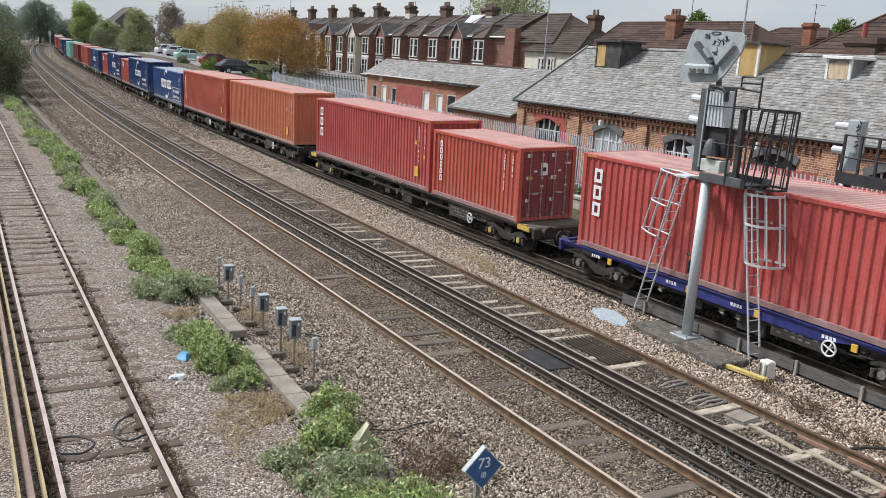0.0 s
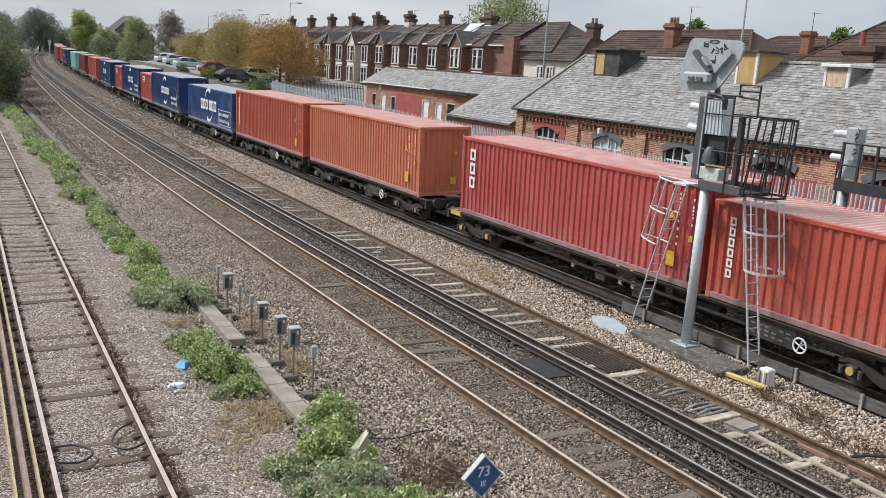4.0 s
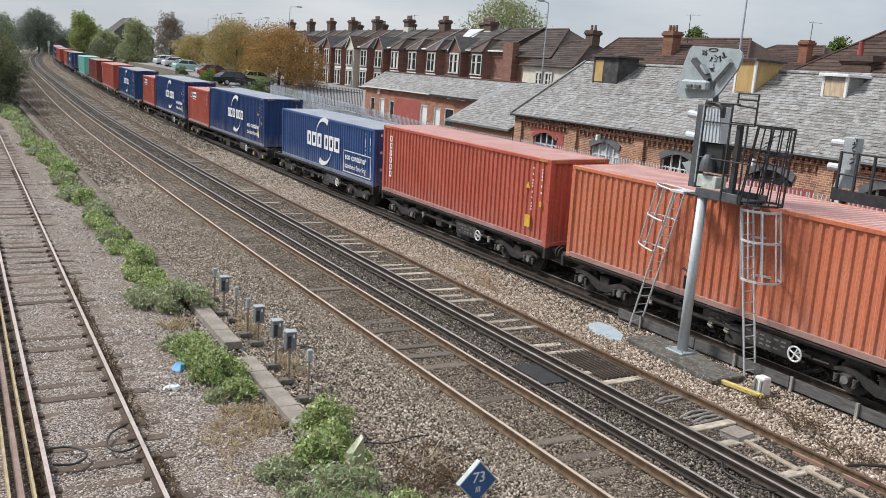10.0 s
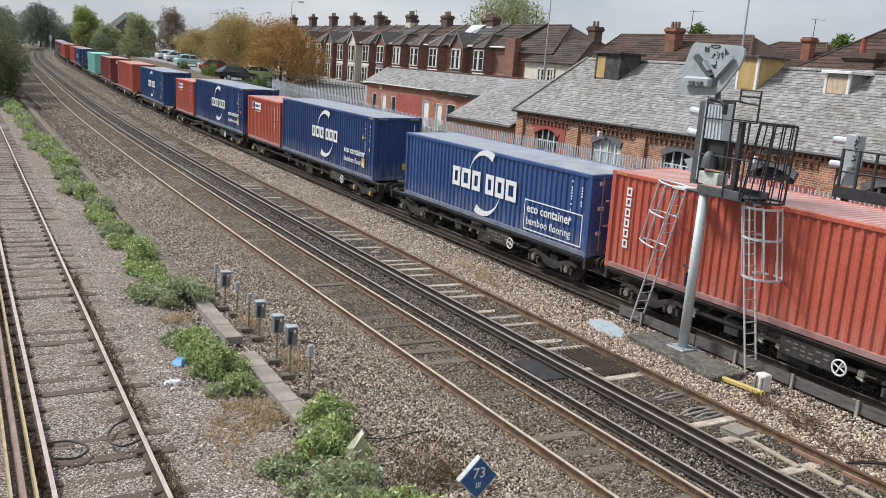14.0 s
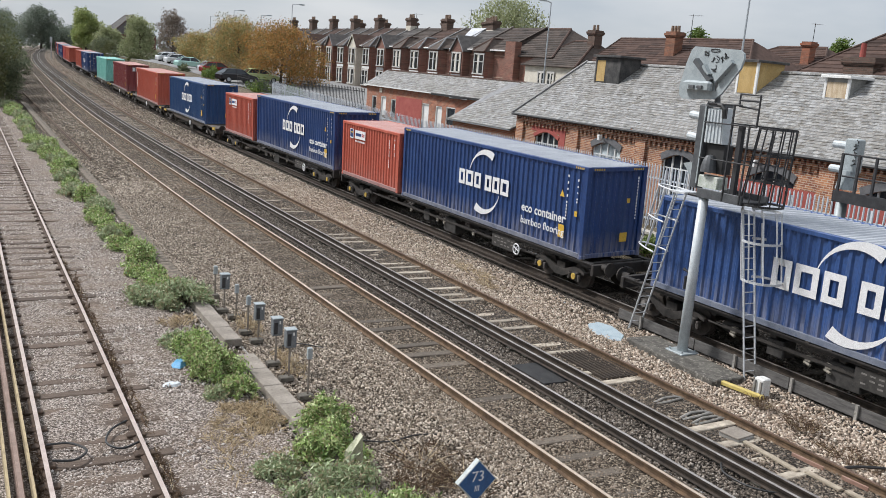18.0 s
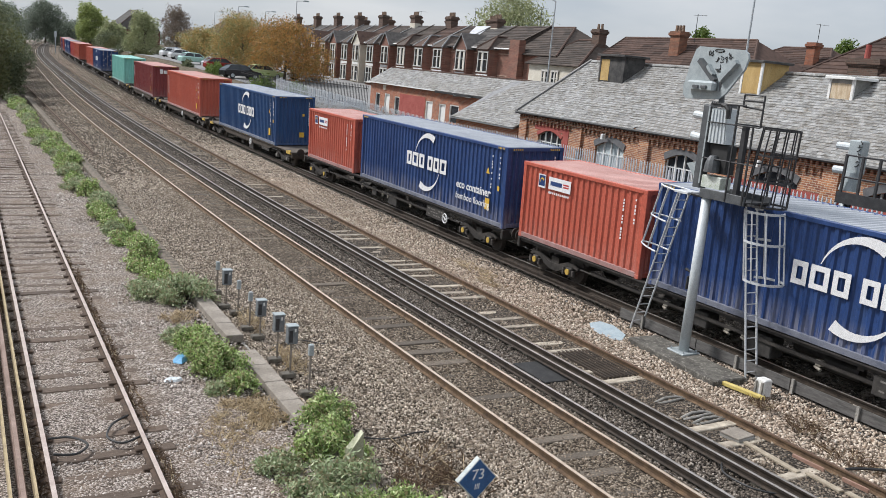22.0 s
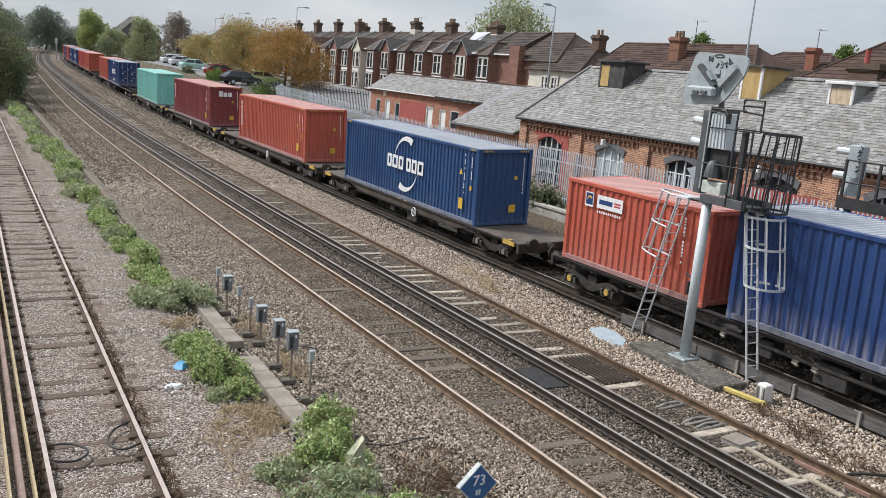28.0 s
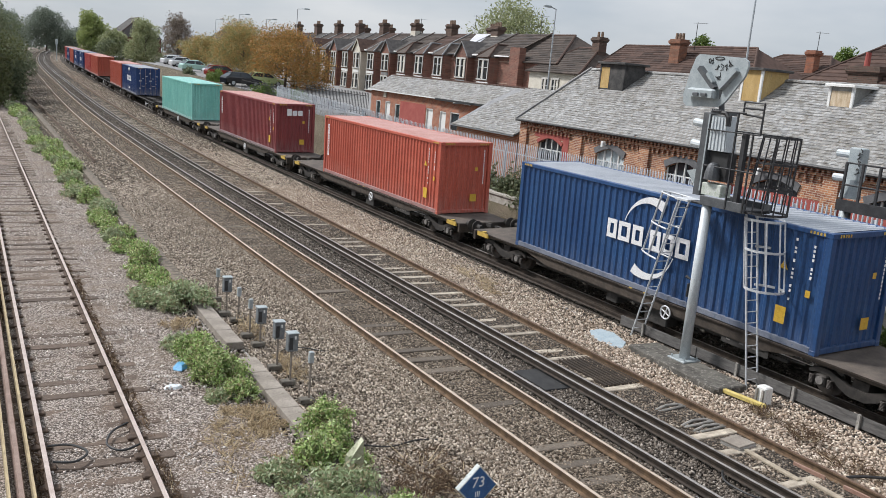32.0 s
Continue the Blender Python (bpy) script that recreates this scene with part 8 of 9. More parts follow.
# mossy concrete stub among the weeds
b = Build()
b.hexa([(-0.22, -0.07, 0), (0.24, -0.07, 0), (0.22, 0.07, 0), (-0.22, 0.07, 0)], [(-0.24, -0.06, 0.62), (-0.02, -0.06, 0.9), (0.04, 0.05, 0.86), (-0.24, 0.06, 0.62)])
solid("concrete_stub", b, surf("mossy_concrete", (0.38, 0.39, 0.25), (0.56, 0.56, 0.42), 4, 0.92, 0, 0.4, 30, wear=(0.16, 0.2, 0.07), amount=0.45), "leaning mossy concrete stub among the weeds", "stub", Matrix.Translation((5.62, 12.35, -0.2)) @ pose(0, 0, 0, 16, -6, 25))

# ---- trees, bushes and weeds ----


@functools.lru_cache(None)
def leafage(name, cols, rough=0.6):
    m = bpy.data.materials.new(name)
    n, l = nodes_of(m)
    p = n["Principled BSDF"]
    g = n.new("ShaderNodeNewGeometry")
    r = n.new("ShaderNodeValToRGB")
    while len(r.color_ramp.elements) < len(cols):
        r.color_ramp.elements.new(0.5)
    for i, cl in enumerate(cols):
        r.color_ramp.elements[i].position, r.color_ramp.elements[i].color = i / (len(cols) - 1), (*cl, 1)
    l.new(g.outputs["Random Per Island"], r.inputs["Fac"])
    l.new(r.outputs["Color"], p.inputs["Base Color"])
    p.inputs["Roughness"].default_value = rough
    p.inputs["Specular IOR Level"].default_value = 0.3
    t = n.new("ShaderNodeBsdfTranslucent")
    l.new(r.outputs["Color"], t.inputs["Color"])
    mx = n.new("ShaderNodeMixShader")
    mx.inputs["Fac"].default_value = 0.3
    l.new(p.outputs["BSDF"], mx.inputs[1])
    l.new(t.outputs["BSDF"], mx.inputs[2])
    l.new(mx.outputs["Shader"], n["Material Output"].inputs["Surface"])
    return m


BARK = surf("bark", (0.06, 0.048, 0.038), (0.13, 0.105, 0.085), 5, 0.95, 0, 0.5, 30, stretch=(3, 3, 0.6))
LEAF_ORANGE = leafage("autumn_leaves", ((0.30, 0.13, 0.04), (0.50, 0.245, 0.07), (0.44, 0.28, 0.09), (0.16, 0.16, 0.06), (0.38, 0.18, 0.055), (0.09, 0.10, 0.04), (0.56, 0.29, 0.08)))
LEAF_BRONZE = leafage("bronze_leaves", ((0.33, 0.20, 0.08), (0.52, 0.32, 0.115), (0.33, 0.33, 0.14), (0.17, 0.18, 0.078), (0.42, 0.36, 0.155)))
LEAF_DARK = leafage("dark_leaves", ((0.085, 0.105, 0.058), (0.14, 0.165, 0.092), (0.19, 0.215, 0.125), (0.11, 0.125, 0.075)))
LEAF_MID = leafage("green_leaves", ((0.072, 0.119, 0.031), (0.126, 0.193, 0.044), (0.180, 0.234, 0.058), (0.099, 0.139, 0.044)))
LEAF_OLIVE = leafage("olive_leaves", ((0.072, 0.085, 0.034), (0.119, 0.132, 0.051), (0.153, 0.159, 0.072), (0.085, 0.085, 0.044)))
LEAF_YELLOW = leafage("yellow_green_leaves", ((0.20, 0.25, 0.08), (0.31, 0.37, 0.12), (0.40, 0.44, 0.17), (0.17, 0.21, 0.085)))
# leaf colour lightened and greyed to stand in for the haze of distance
LEAF_HAZE = leafage("hazed_grey_green_leaves", ((0.20, 0.235, 0.11), (0.31, 0.34, 0.17), (0.40, 0.42, 0.24), (0.25, 0.26, 0.15)))
# paler and bluer still: air haze on the farthest trees, mixed into the leaf colour
LEAF_FAR = leafage("hazed_far_leaves", ((0.10, 0.125, 0.092), (0.17, 0.20, 0.15), (0.24, 0.275, 0.215), (0.13, 0.155, 0.12)))
LEAF_BROWN = leafage("brown_leaves", ((0.16, 0.125, 0.10), (0.24, 0.19, 0.155), (0.19, 0.165, 0.13)))
LEAF_WEED = leafage("weed_leaves", ((0.06, 0.10, 0.03), (0.26, 0.39, 0.11), (0.46, 0.59, 0.22), (0.14, 0.21, 0.065), (0.62, 0.71, 0.38), (0.36, 0.30, 0.16), (0.08, 0.115, 0.04)))
LEAF_WEED_B = leafage("grey_green_weed_leaves", ((0.10, 0.14, 0.06), (0.28, 0.35, 0.18), (0.46, 0.54, 0.33), (0.18, 0.22, 0.11), (0.36, 0.29, 0.18), (0.58, 0.64, 0.44)))
DRY_DARK = leafage("dead_brown_stalks", ((0.07, 0.045, 0.03), (0.13, 0.085, 0.055), (0.19, 0.13, 0.085), (0.05, 0.035, 0.025)), 0.9)
DRY = leafage("dry_stalks", ((0.24, 0.17, 0.10), (0.46, 0.36, 0.23), (0.62, 0.51, 0.34), (0.12, 0.085, 0.055)), 0.9)


def leaf_mesh(name, mat, blobs, count, size, seed, long=1.6, inner=0.45, stray=0.12):
    """Many small leaves spread over lumps (x, y, z, rx, ry, rz)."""
    rng = np.random.default_rng(seed)
    bl = np.array(blobs, float)
    vol = (bl[:, 3] * bl[:, 4] * bl[:, 5]) ** (2 / 3)
    pick = rng.choice(len(bl), count, p=vol / vol.sum())
    d = rng.normal(size=(count, 3))
    d /= np.linalg.norm(d, axis=1, keepdims=True)
    rad = inner + (1 - inner) * rng.random((count, 1)) ** 0.6
    rad *= 1 + 0.16 * np.sin(d[:, :1] * 7 + pick[:, None]) + stray * rng.normal(size=(count, 1))
    c = bl[pick, :3] + d * rad * bl[pick, 3:]
    u = rng.normal(size=(count, 3)) + np.array([0, 0, -0.25])
    u /= np.linalg.norm(u, axis=1, keepdims=True)
    w = np.cross(u, rng.normal(size=(count, 3)))
    w /= np.linalg.norm(w, axis=1, keepdims=True)
    s = size * (0.6 + 0.8 * rng.random((count, 1)))
    nrm = np.cross(u, w)
    a, b, cc, dd = c - u * s * long / 2, c + w * s * 0.42 + nrm * s * 0.12, c + u * s * long / 2, c - w * s * 0.42 + nrm * s * 0.12
    v = np.stack([a, b, cc, dd], 1).reshape(-1, 3)
    me = bpy.data.meshes.new(name)
    me.vertices.add(len(v))
    me.vertices.foreach_set("co", v.ravel())
    me.loops.add(4 * count)
    me.loops.foreach_set("vertex_index", np.arange(4 * count))
    me.polygons.add(count)
    me.polygons.foreach_set("loop_start", np.arange(count) * 4)
    me.update()
    me.validate()
    me.materials.append(mat)
    return me


def tree(x, y, z0, z1, width, mat, label, seed, leaves=4500, leaf=0.3, low=0.22, category="tree", group=""):
    """A tapered trunk with limbs and a crown of leafy lumps with gaps."""
    t = thing("tree", label, category, Matrix.Translation((x, y, z0)), group)
    rnd = random.Random(seed)
    h, r = z1 - z0, width / 2
    b = Build()
    k = h * 0.5
    tr = 0.018 * h + 0.06
    b.tube((0, 0, -0.4), (0.1, 0.05, k * 0.5), tr, 9, tr * 0.8)
    b.tube((0.1, 0.05, k * 0.5), (0, 0, k * 1.3), tr * 0.8, 9, tr * 0.4)
    blobs = []
    n = 13
    for i in range(n):
        a = 2.399 * i + rnd.uniform(-0.4, 0.4)
        f = (i + 0.5) / n
        zc = h * (low + 0.1 + (0.82 - low) * f)
        prof = math.sin(math.pi * min(0.97, 0.22 + 0.72 * f)) ** 0.8
        rr = r * prof * rnd.uniform(0.42, 0.75)
        cx, cy = rr * math.cos(a), rr * math.sin(a)
        s = rnd.uniform(0.3, 0.46)
        blobs.append((cx, cy, zc, r * s * 1.2, r * s * 1.2, min(r * s, h * 0.22)))
        b.tube((0, 0, zc * 0.62), (cx * 0.75, cy * 0.75, zc * 0.95), tr * 0.34, 6, tr * 0.1)
    blobs.append((0, 0, h * 0.88, r * 0.38, r * 0.38, h * 0.11))
    part("trunk", b, BARK, t)
    tagged(part("crown", leaf_mesh("crown", mat, blobs, leaves, leaf, seed), mat, t), kind="stuff")
    return t


tree(32.6, 97.8, 3.7, 10.0, 11.4, LEAF_ORANGE, "broad autumn tree with orange-brown leaves by the car park", 1, 24000, 0.115, 0.0)
tree(30.9, 109.3, 3.5, 10.5, 10.2, LEAF_BRONZE, "autumn tree with bronze and green leaves by the car park", 2, 20000, 0.125, 0.05)
tree(32.8, 136.6, 3.6, 9.0, 8.5, LEAF_BRONZE, "small autumn tree with brownish leaves", 3, 12000, 0.15, 0.08)
tree(34.3, 121.0, 3.6, 9.4, 6.5, LEAF_ORANGE, "small autumn tree with rusty leaves", 33, 11000, 0.14, 0.1)
tree(40.0, 190.9, 4.0, 13.6, 8.0, LEAF_BROWN, "tall thin-leaved brown tree", 4, 12000, 0.17, 0.0)
tree(28.3, 161.5, 3.8, 11.2, 6.6, LEAF_HAZE, "light green tree beside the car park", 5, 8000, 0.2, 0.05)
tree(27.5, 227.4, 3.5, 13.6, 7.6, LEAF_YELLOW, "bright yellow-green tree beside the railway", 6, 11000, 0.26, 0.05)
tree(31.5, 218.7, 3.5, 9.8, 8.0, LEAF_HAZE, "green bushy tree beside the railway", 7, 7000, 0.27, 0.0)
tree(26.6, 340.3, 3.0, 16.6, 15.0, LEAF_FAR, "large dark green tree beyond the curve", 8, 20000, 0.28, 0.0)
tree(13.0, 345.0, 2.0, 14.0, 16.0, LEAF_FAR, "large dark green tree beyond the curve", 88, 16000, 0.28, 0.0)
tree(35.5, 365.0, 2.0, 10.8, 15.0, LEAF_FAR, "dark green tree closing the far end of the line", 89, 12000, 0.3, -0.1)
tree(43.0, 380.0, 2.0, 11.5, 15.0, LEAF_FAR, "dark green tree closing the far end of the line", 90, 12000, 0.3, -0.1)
for i, (yy, h, w) in enumerate(((152, 3.2, 5.0), (168, 4.2, 6.0), (184, 4.6, 6.5), (203, 5.5, 7.0))):
    tree(line_x(yy) + T3_OFF + 6.3, yy, gz(yy) + 0.5, gz(yy) + 1.0 + h, w, LEAF_DARK if i % 2 else LEAF_OLIVE, "low green bush behind the freight line", 140 + i, 6000, 0.19, -0.1, "bush")
tree(84.7, 131.8, 4.0, 19.6, 17.5, LEAF_HAZE, "tall loose-crowned tree behind the houses", 9, 12000, 0.27, 0.2)
tree(82.9, 84.5, 4.0, 14.6, 4.5, LEAF_MID, "small green tree behind the houses", 10, 3500, 0.22, 0.3)
tree(93.6, 71.5, 4.0, 14.2, 4.6, LEAF_MID, "spiky green tree behind the houses", 11, 4000, 0.22, 0.3)
rnd = random.Random(77)
for i, (yy, dx, h, w) in enumerate(((90, -8.6, 8.0, 8), (97, -7.0, 5.2, 7), (104, -9.5, 11.5, 11), (112, -6.8, 5.6, 8), (122, -9, 11.0, 11), (133, -6.8, 6.5, 9), (146, -9.5, 12.0, 12), (160, -8.2, 9.0, 10), (176, -10, 12.0, 13), (196, -8.5, 9.5, 10), (216, -10, 11.5, 11), (228, -8, 10.5, 12), (240, -9, 10, 11), (252, -7, 11.5, 13), (264, -10, 11.5, 12), (292, -9.5, 11.0, 12), (322, -9, 12, 13))):
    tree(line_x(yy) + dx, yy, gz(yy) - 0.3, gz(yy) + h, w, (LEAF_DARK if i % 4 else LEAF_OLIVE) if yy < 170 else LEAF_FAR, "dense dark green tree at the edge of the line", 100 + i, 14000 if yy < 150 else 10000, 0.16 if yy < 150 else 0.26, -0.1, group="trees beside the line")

# far woods that close the view
blobs = []
for i in range(70):
    a = radians(-14 + i * 1.05)
    dd = 470 + 40 * math.sin(i * 1.7)
    blobs.append((dd * math.sin(a), dd * math.cos(a), 5.5 + 2.5 * math.sin(i * 2.3), 16, 16, 6 + 2.5 * math.sin(i * 0.9)))
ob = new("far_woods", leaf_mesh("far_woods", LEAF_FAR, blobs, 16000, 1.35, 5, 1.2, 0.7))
tagged(ob, "distant dark green woods along the horizon", "woods", kind="stuff")

# a far dark-roofed hall and houses beyond the trees
hip_house(36, 47, 245, 262, 9.0, 14.2, 41.5, 2, 2, HOUSE_BRICK_B, None, TILE_GREY, "distant hall with a steep dark roof", 2.0)
hip_house(44, 54, 176, 186, 8.4, 12.4, 49, 0.3, 0.3, HOUSE_BRICK, None, TILE_RED, "distant brick house with white gable trim", 2.5)
hip_house(60, 70, 150, 190, 8.4, 11.4, 65, 2, 2, HOUSE_BRICK, None, TILE, "distant row of dark-roofed houses", 2.5)


def weed(x, y, w, d, h, mat, seed, leaves, leaf, label, dz=-0.18):
    """A low bush of weeds: stems and many small leaves."""
    t = thing("weed_bush", label, "bush", Matrix.Translation((x, y, gz(y) + dz)), "weeds along the trough")
    rnd = random.Random(seed)
    blobs, b = [], Build()
    for i in range(22):
        a = rnd.uniform(0, 6.28)
        q = rnd.random() ** 0.55
        cx, cy = w * 0.44 * q * math.cos(a), d * 0.44 * q * math.sin(a)
        z = h * rnd.uniform(0.15, 0.72) * (1.15 - 0.55 * q)
        s = rnd.uniform(0.1, 0.22)
        blobs.append((cx, cy, z, w * s, d * s, h * rnd.uniform(0.16, 0.36)))
        b.tube((cx * 0.5, cy * 0.5, -0.05), (cx * 1.25, cy * 1.25, z + h * rnd.uniform(0.1, 0.45)), 0.009, 5, 0.003)
    tagged(part("undergrowth", b, DRY, t), kind="stuff")
    tagged(part("leaves", leaf_mesh("leaves", mat, blobs, leaves, leaf * (0.45 if mat in (DRY, DRY_DARK) else 1.0), seed, 8.0 if mat in (DRY, DRY_DARK) else 2.3, 0.2, 0.3), mat, t), kind="stuff")


W1, W2 = "bright green leafy weeds beside the trough", "grey-green nettles growing over the trough"
for i, (x, y, w, d, h, m, n) in enumerate(((5.75, 13.9, 0.9, 1.1, 0.8, LEAF_WEED, 3600), (5.45, 12.8, 1.1, 1.4, 0.85, LEAF_WEED, 4600), (5.05, 11.5, 1.6, 1.6, 0.6, LEAF_WEED_B, 3600), (5.3, 10.6, 1.7, 1.4, 0.55, LEAF_WEED, 3600), (6.4, 10.0, 0.9, 0.7, 0.25, LEAF_WEED_B, 900), (4.45, 12.5, 0.8, 1.0, 0.35, LEAF_WEED_B, 1000),
        (4.8, 16.1, 0.7, 1.0, 0.45, LEAF_WEED, 1500), (4.62, 17.3, 1.1, 1.5, 0.7, LEAF_WEED, 3400), (4.5, 18.5, 1.2, 1.6, 0.7, LEAF_WEED, 3200), (4.3, 19.3, 0.9, 0.8, 0.4, LEAF_WEED_B, 1200), (4.4, 16.2, 0.6, 0.8, 0.3, LEAF_WEED_B, 900),
        (5.1, 22.6, 1.4, 2.0, 0.75, LEAF_WEED_B, 3600), (4.4, 23.2, 1.2, 1.6, 0.6, LEAF_WEED_B, 2200), (4.8, 24.3, 1.3, 1.8, 0.6, LEAF_WEED, 2400))):
    weed(x, y, w, d, h, m, 200 + i, int(n * 1.8), 0.036 if y < 20 else 0.044, W1 if m is LEAF_WEED else W2)
# farther clumps, with gaps between them
rnd = random.Random(64)
y, i = 26.0, 0
while y < 88:
    f = (y - 26) / 62
    d = rnd.uniform(1.1, 1.9) * (1 + 1.2 * f)
    pale = rnd.random() < 0.25 + 0.35 * f
    weed(4.75 - 0.5 * f + rnd.uniform(-0.3, 0.25), y, rnd.uniform(0.8, 1.4), d, rnd.uniform(0.45, 0.8), LEAF_WEED_B if pale else LEAF_WEED, 230 + i, int(1500 + 900 * d), 0.046 + 0.03 * f, W2 if pale else W1)
    y += d * rnd.uniform(0.75, 1.15)
    i += 1
for i, (x, y, w, d, h, n) in enumerate(((6.9, 12.3, 1.6, 1.8, 0.16, 420), (7.3, 11.4, 1.3, 1.4, 0.14, 320), (4.3, 14.4, 1.5, 1.5, 0.12, 420), (4.0, 13.2, 1.5, 1.6, 0.12, 380), (6.25, 17.4, 0.6, 1.8, 0.35, 700), (6.2, 20.2, 0.6, 2.0, 0.3, 600), (15.3, 11.0, 0.7, 1.2, 0.22, 500), (15.2, 24.6, 0.9, 2.6, 0.18, 500), (14.75, 22.8, 0.6, 1.6, 0.14, 300), (15.4, 12.3, 0.5, 0.8, 0.2, 300), (4.6, 20.9, 1.0, 1.0, 0.3, 700), (2.75, 18, 0.35, 7, 0.16, 1500), (0.95, 15, 0.35, 9, 0.14, 1600), (2.72, 12, 0.35, 5, 0.16, 1400), (2.72, 24, 0.35, 9, 0.15, 1500), (0.75, 26, 0.35, 12, 0.15, 1500), (14.9, 9.6, 1.0, 1.6, 0.1, 700), (5.0, 14.6, 1.0, 0.9, 0.1, 900), (4.7, 15.3, 1.2, 0.9, 0.14, 1500), (4.35, 14.6, 1.4, 1.3, 0.1, 1300), (6.6, 11.6, 1.2, 1.3, 0.12, 700))):
    weed(x, y, w, d, h if x > 2.9 else h * 0.7, DRY_DARK if x < 2.9 or (x > 6 and y < 13) else DRY, 300 + i, n // 2, 0.05, "dry brown stalks lying on the stones")
for i, (x, y, w, d, h, m, n, lf) in enumerate(((22.35, 32.5, 1.3, 5.0, 2.3, LEAF_DARK, 4200, 0.1), (22.4, 37.5, 1.2, 4.0, 2.2, LEAF_DARK, 2600, 0.11), (22.55, 40.0, 1.3, 3.4, 2.6, LEAF_WEED_B, 3000, 0.08), (22.5, 28.0, 0.9, 3.0, 1.3, LEAF_DARK, 1600, 0.1), (21.4, 13.0, 0.9, 1.6, 1.0, LEAF_MID, 1500, 0.08), (21.6, 22.5, 0.8, 3.0, 0.9, LEAF_MID, 1600, 0.08), (24.0, 42.5, 1.6, 3.2, 2.1, LEAF_WEED_B, 2400, 0.1), (24.2, 46.0, 1.4, 3.0, 1.4, LEAF_MID, 1500, 0.1), (25.0, 72, 2.0, 6.0, 1.8, LEAF_MID, 2200, 0.14), (26.0, 84, 2.0, 5.0, 1.7, LEAF_MID, 1800, 0.15), (25.5, 101, 2.0, 5.0, 1.9, LEAF_MID, 1700, 0.16), (25.2, 113, 1.8, 3.0, 1.3, LEAF_DARK, 1300, 0.15), (22.3, 18.5, 0.5, 2.4, 0.7, LEAF_MID, 900, 0.07))):
    weed(x, y, w, d, h, m, 400 + i, n, lf, "dark green bush behind the freight line" if m is LEAF_DARK else "green bush beside the fence", dz=(0.5 if y < 36 else lift(y) - 0.4))


# ---- loose stones ----
BED = [p for f in (bed_cols, six_cols, ten_cols, freight_cols) for p in f(0.0)]
BED_A, BED_Z = [p[0] - line_x(0.0) + 0.0001 * i for i, p in enumerate(BED)], [p[1] - gz(0.0) for p in BED]


def stones(name, mat, label, areas, seed):
    """Loose broken stones, each a rough lump: areas are (x0, x1, y0, y1, count, size, follow the line, depth)."""
    rng = np.random.default_rng(seed)
    base = np.array([(1, 0, 0), (-1, 0, 0), (0, 1, 0), (0, -1, 0), (0, 0, 1), (0, 0, -1)], float)
    tri = np.array([(4, 0, 2), (4, 2, 1), (4, 1, 3), (4, 3, 0), (5, 2, 0), (5, 1, 2), (5, 3, 1), (5, 0, 3)])
    vs = []
    for x0, x1, y0, y1, n, size, follow, dz in areas:
        f = rng.random(n)
        y = y0 + (y1 - y0) * f ** (1.35 if y0 < 30 else 1.9)
        x = x0 + (x1 - x0) * rng.random(n)
        lx = np.interp(y, np.arange(-10, 240), [line_x(q) for q in range(-10, 240)])
        if follow:
            x = x + lx
        z = GRADE * y + dz + (np.interp(x - lx, BED_A, BED_Z) if follow else 0)
        s = size * (0.55 + 0.9 * rng.random((n, 1, 1)) ** 1.6)
        p = base[None] * (0.7 + 0.55 * rng.random((n, 6, 1))) * s * (0.6 + 0.7 * rng.random((n, 1, 3)))
        ax = rng.normal(size=(n, 3))
        ax /= np.linalg.norm(ax, axis=1, keepdims=True)
        an = rng.random((n, 1, 1)) * 6.28
        k = ax[:, None, :]
        p = p * np.cos(an) + np.cross(k, p) * np.sin(an) + k * (p * k).sum(-1, keepdims=True) * (1 - np.cos(an))
        vs.append(p + np.stack([x, y, z + rng.random(n) * size * 0.35], 1)[:, None, :])
    v = np.concatenate(vs)
    n = len(v)
    faces = (tri[None] + 6 * np.arange(n)[:, None, None]).reshape(-1)
    me = bpy.data.meshes.new(name)
    me.vertices.add(6 * n)
    me.vertices.foreach_set("co", v.reshape(-1))
    me.loops.add(24 * n)
    me.loops.foreach_set("vertex_index", faces)
    me.polygons.add(8 * n)
    me.polygons.foreach_set("loop_start", np.arange(8 * n) * 3)
    me.update()
    me.materials.append(mat)
    tagged(new(name, me), label, "ballast", kind="stuff")


STONE = island("ballast_stone", ((0.038, 0.029, 0.022), (0.275, 0.226, 0.176), (0.49, 0.42, 0.342), (0.125, 0.096, 0.073), (0.71, 0.62, 0.515), (0.38, 0.305, 0.23), (0.048, 0.036, 0.027), (0.21, 0.165, 0.128)), 0.9, 25, moss=(0.12, 0.088, 0.06), patch=1.1)
STONE_BROWN = island("grimy_stone", ((0.05, 0.037, 0.027), (0.17, 0.13, 0.095), (0.29, 0.235, 0.18), (0.10, 0.075, 0.055), (0.45, 0.385, 0.31), (0.2, 0.15, 0.11)), 0.9, 25, moss=(0.09, 0.065, 0.045), patch=1.3)
STONE_DARK = island("oily_stone", ((0.028, 0.022, 0.018), (0.115, 0.093, 0.074), (0.22, 0.183, 0.15), (0.07, 0.056, 0.045), (0.42, 0.37, 0.32)), 0.85, 25)
STONE_PALE = island("clean_stone", ((0.10, 0.068, 0.048), (0.42, 0.335, 0.26), (0.60, 0.50, 0.40), (0.26, 0.185, 0.13), (0.80, 0.71, 0.60), (0.48, 0.39, 0.31), (0.13, 0.09, 0.066)), 0.9, 25, moss=(0.26, 0.195, 0.14), patch=0.8)
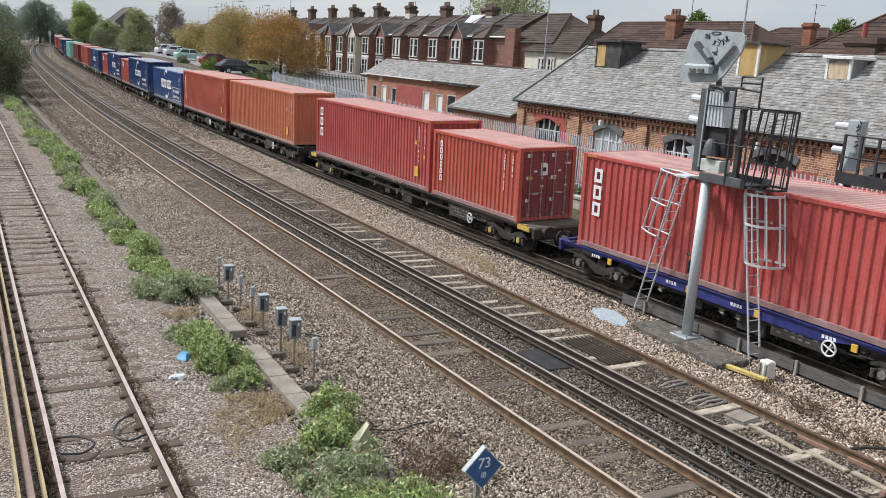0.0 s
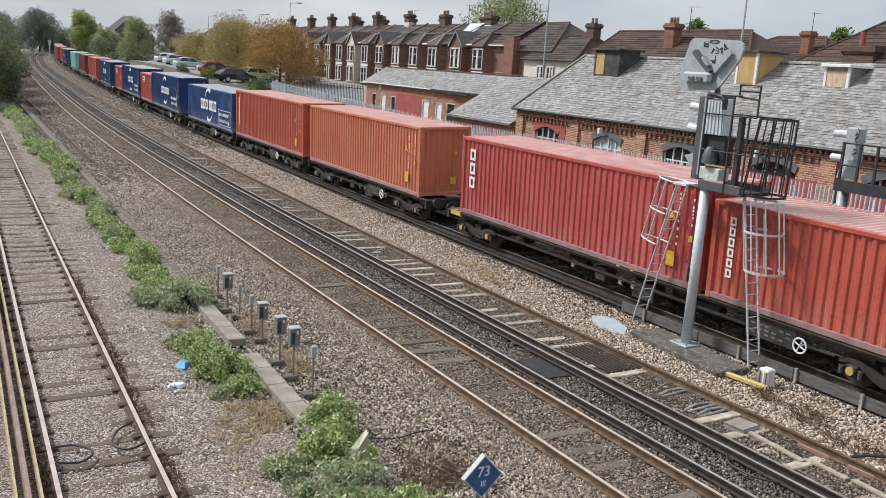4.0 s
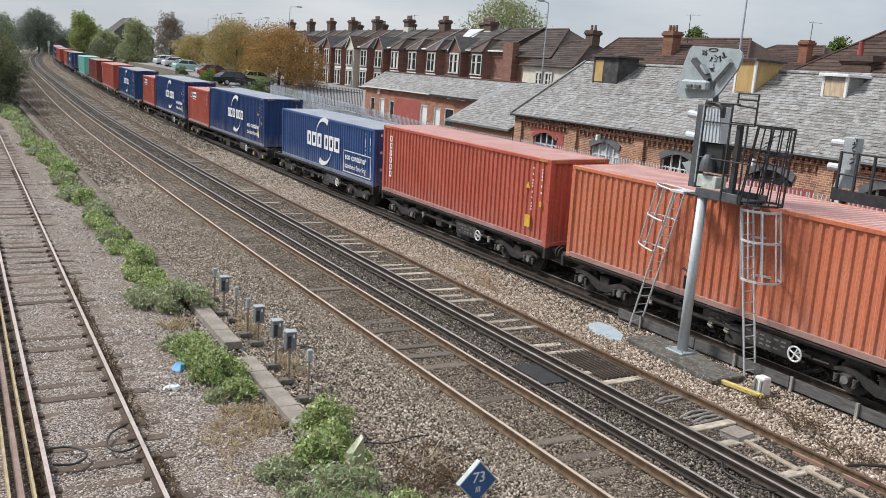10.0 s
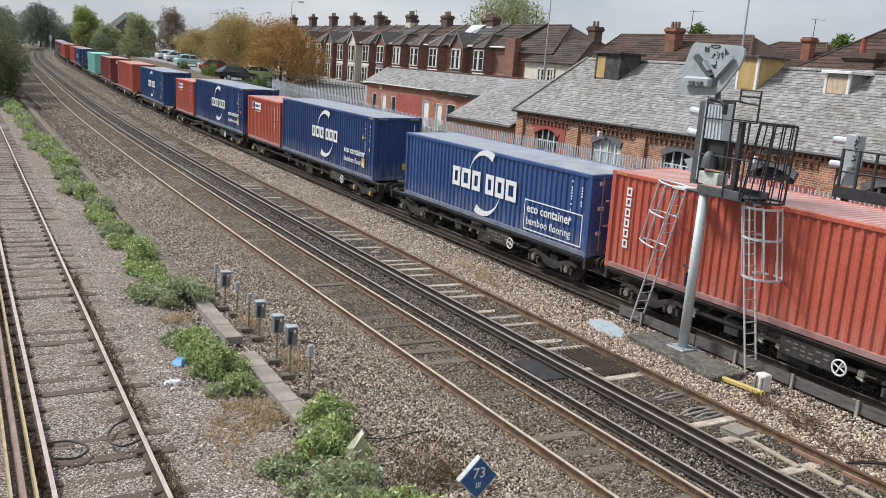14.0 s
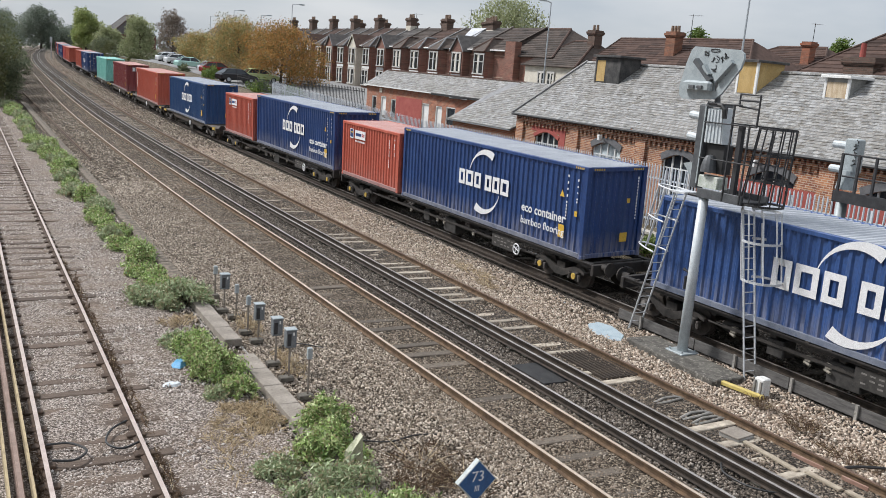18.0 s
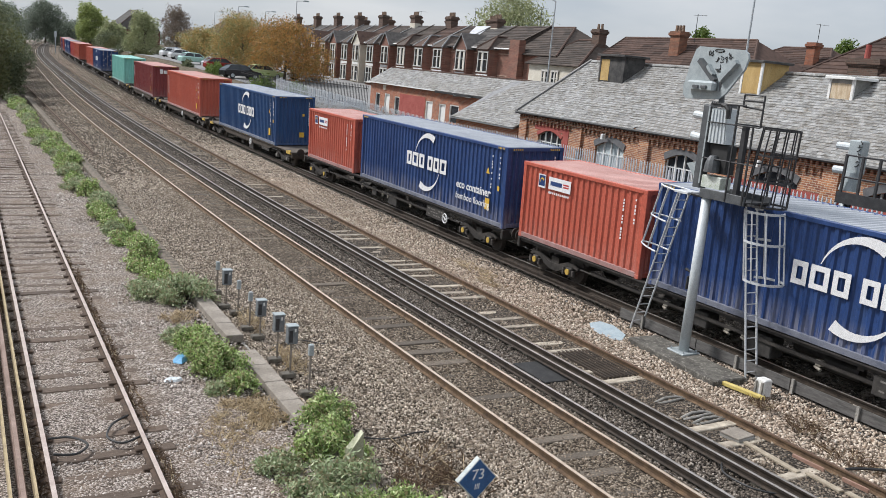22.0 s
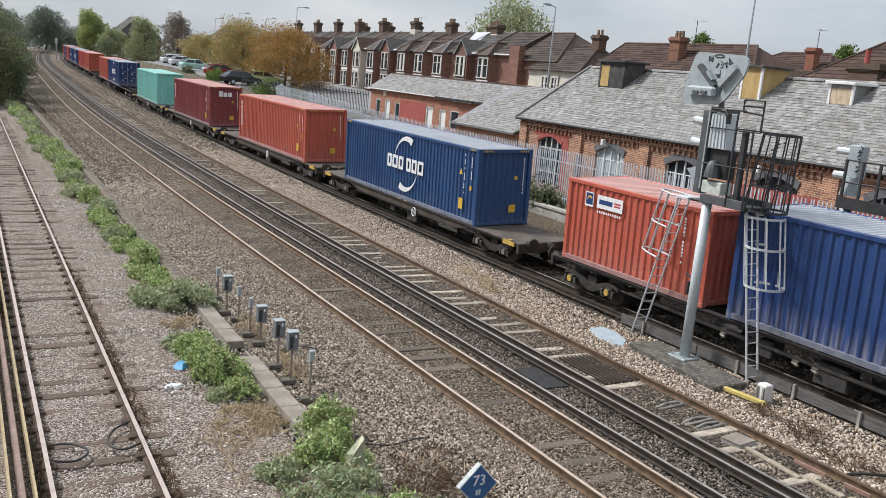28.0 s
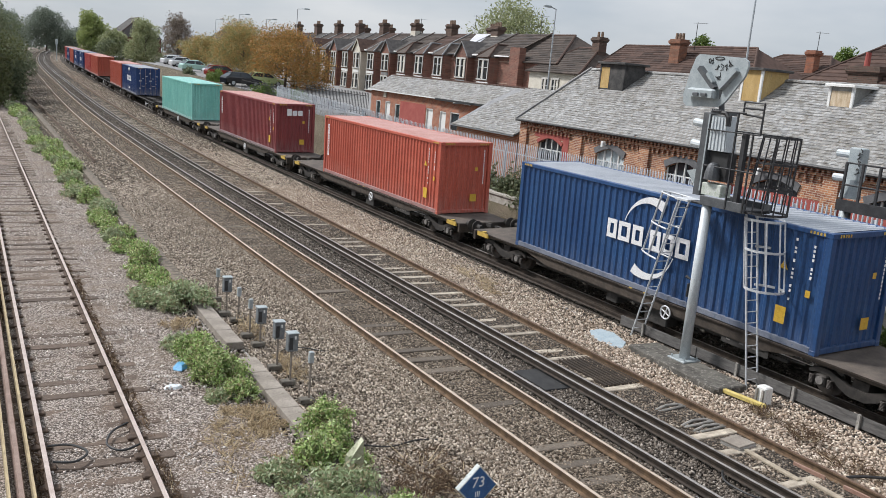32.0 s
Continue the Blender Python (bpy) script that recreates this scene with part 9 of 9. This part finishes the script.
STONE_GREY = island("siding_stone", ((0.12, 0.095, 0.08), (0.44, 0.38, 0.335), (0.60, 0.53, 0.48), (0.27, 0.22, 0.185), (0.84, 0.78, 0.73)), 0.92, 30)
stones("ballast_stones", STONE, "loose brown-grey ballast stones", ((-3.95, -0.85, 8.5, 44, 92000, 0.028, True, 0.006), (-3.95, -0.85, 40, 190, 17000, 0.05, True, 0.0), (4.3, 7.1, 45, 190, 14000, 0.06, True, 0.0)), 1)
stones("grimy_stones", STONE_BROWN, "loose grimy brown stones between the rails", ((-0.68, 0.68, 8, 45, 20000, 0.03, True, -0.014), (-0.68, 0.68, 42, 150, 6000, 0.05, True, -0.015), (2.75, 4.1, 6, 45, 18000, 0.028, True, -0.008), (2.75, 4.1, 42, 150, 6000, 0.05, True, -0.015), (-1.75, -0.85, 8, 45, 14000, 0.034, True, 0.012)), 5)
stones("oily_stones", STONE_DARK, "loose dark oily ballast stones", ((0.85, 2.6, 7, 48, 30000, 0.03, True, 0.01), (0.85, 2.6, 45, 150, 7000, 0.05, True, 0.0), (7.3, 10.6, 7, 45, 6000, 0.045, True, 0.0)), 2)
stones("clean_stones", STONE_PALE, "loose clean pale ballast stones", ((4.3, 7.1, 6, 60, 46000, 0.034, True, 0.005),), 3)
stones("siding_stones", STONE_GREY, "loose grey stones about the siding", ((-3.0, 1.0, 9, 40, 6000, 0.027, False, -0.19), (1.1, 3.2, 9, 45, 12000, 0.023, False, -0.185), (3.2, 5.6, 9, 45, 14000, 0.03, False, -0.18)), 4)

# ---- sleepers ----
sid = thing("siding_track", "weathered timber sleepers of the siding", "track", kind="structure")
rnd = random.Random(2)
y = -29.0
while y < 130:
    part("sleeper", OLD[rnd.randrange(3)], WOOD_OLD, sid, at=Matrix.Translation((SIDING + rnd.uniform(-0.06, 0.06), y, gz(y) - 0.15 - 0.025 * rnd.random())) @ pose(0, 0, 0, 0, 0, rnd.uniform(-1.5, 1.5)))
    y += 0.74 + rnd.uniform(-0.05, 0.05)
near_track = thing("near_track", "dark sleepers sunk in ballast under the near running line", "track", kind="structure")
far_track = thing("middle_track", "pale concrete sleepers under the middle running line", "track", kind="structure")
freight_track = thing("freight_track", "oily sleepers under the freight line", "track", kind="structure")
for off, own, meshes, mat, ymax, dz in ((0.0, near_track, DARK, DARK_WOOD, 110, -0.163), (T2_OFF, far_track, PALE, CONCRETE, 110, -0.142), (T3_OFF, freight_track, DARK, DARK_WOOD, 60, -0.178)):
    y = -29.0
    while y < ymax:
        p, s = line_pts(off, y, y, 1.0)[0]
        part("sleeper", meshes[rnd.randrange(2)], mat, own, at=Matrix.Translation(p + Vector((0, 0, dz + rnd.uniform(-0.05, 0.012) - (0.02 if y > 26 else 0)))) @ pose(0, 0, 0, 0, 0, rnd.uniform(-2.5, 2.5)))
        y += 0.7 + rnd.uniform(-0.05, 0.05)
# rail chairs on the siding
ch = Build()
ch.box(-0.16, 0.16, -0.09, 0.09, 0.0, 0.05, bev=0.015)
chm = ch.mesh("rail_chair", RAIL_SIDE)
y = 2.0
for o in [o for o in sid.children if o.name.startswith("sleeper")][:105]:
    for sx in (-0.7525, 0.7525):
        part("rail_chair", chm, RAIL_SIDE, sid, at=Matrix.Translation((SIDING + sx, o.location.y, o.location.z)))
# rusty clips on the rails of the near line
cl = Build()
cl.box(-0.045, 0.045, -0.05, 0.05, 0.0, 0.06, bev=0.012)
clip = cl.mesh("rail_clip", surf("rusty_clip", (0.24, 0.12, 0.05), (0.42, 0.24, 0.11), 9, 0.85))
for o in [o for o in near_track.children if o.name.startswith("sleeper") and 6 < o.location.y < 44]:
    for sx in (-0.86, -0.645, 0.645, 0.86):
        if (sx > 0) == (abs(sx) > 0.7):
            p = line_pts(sx, o.location.y, o.location.y, 1.0)[0][0]
            part("rail_clip", clip, RAIL_WEB, near_track, at=Matrix.Translation((p.x, p.y, p.z - 0.155)))


# ---- what moves ----
def motions():
    times = [2.0 * k for k in range(17)]
    for ob, u, half, z in HELD:
        walk(ob, [(t, ride_pose(u, half, z, t)) for t in times])
    spin_rows = [0.15 * k for k in range(214)]
    for ob, r, base in SPUN:
        walk(ob, [(t, base @ Matrix.Rotation(run(t) / r, 4, "X")) for t in spin_rows])


motions()
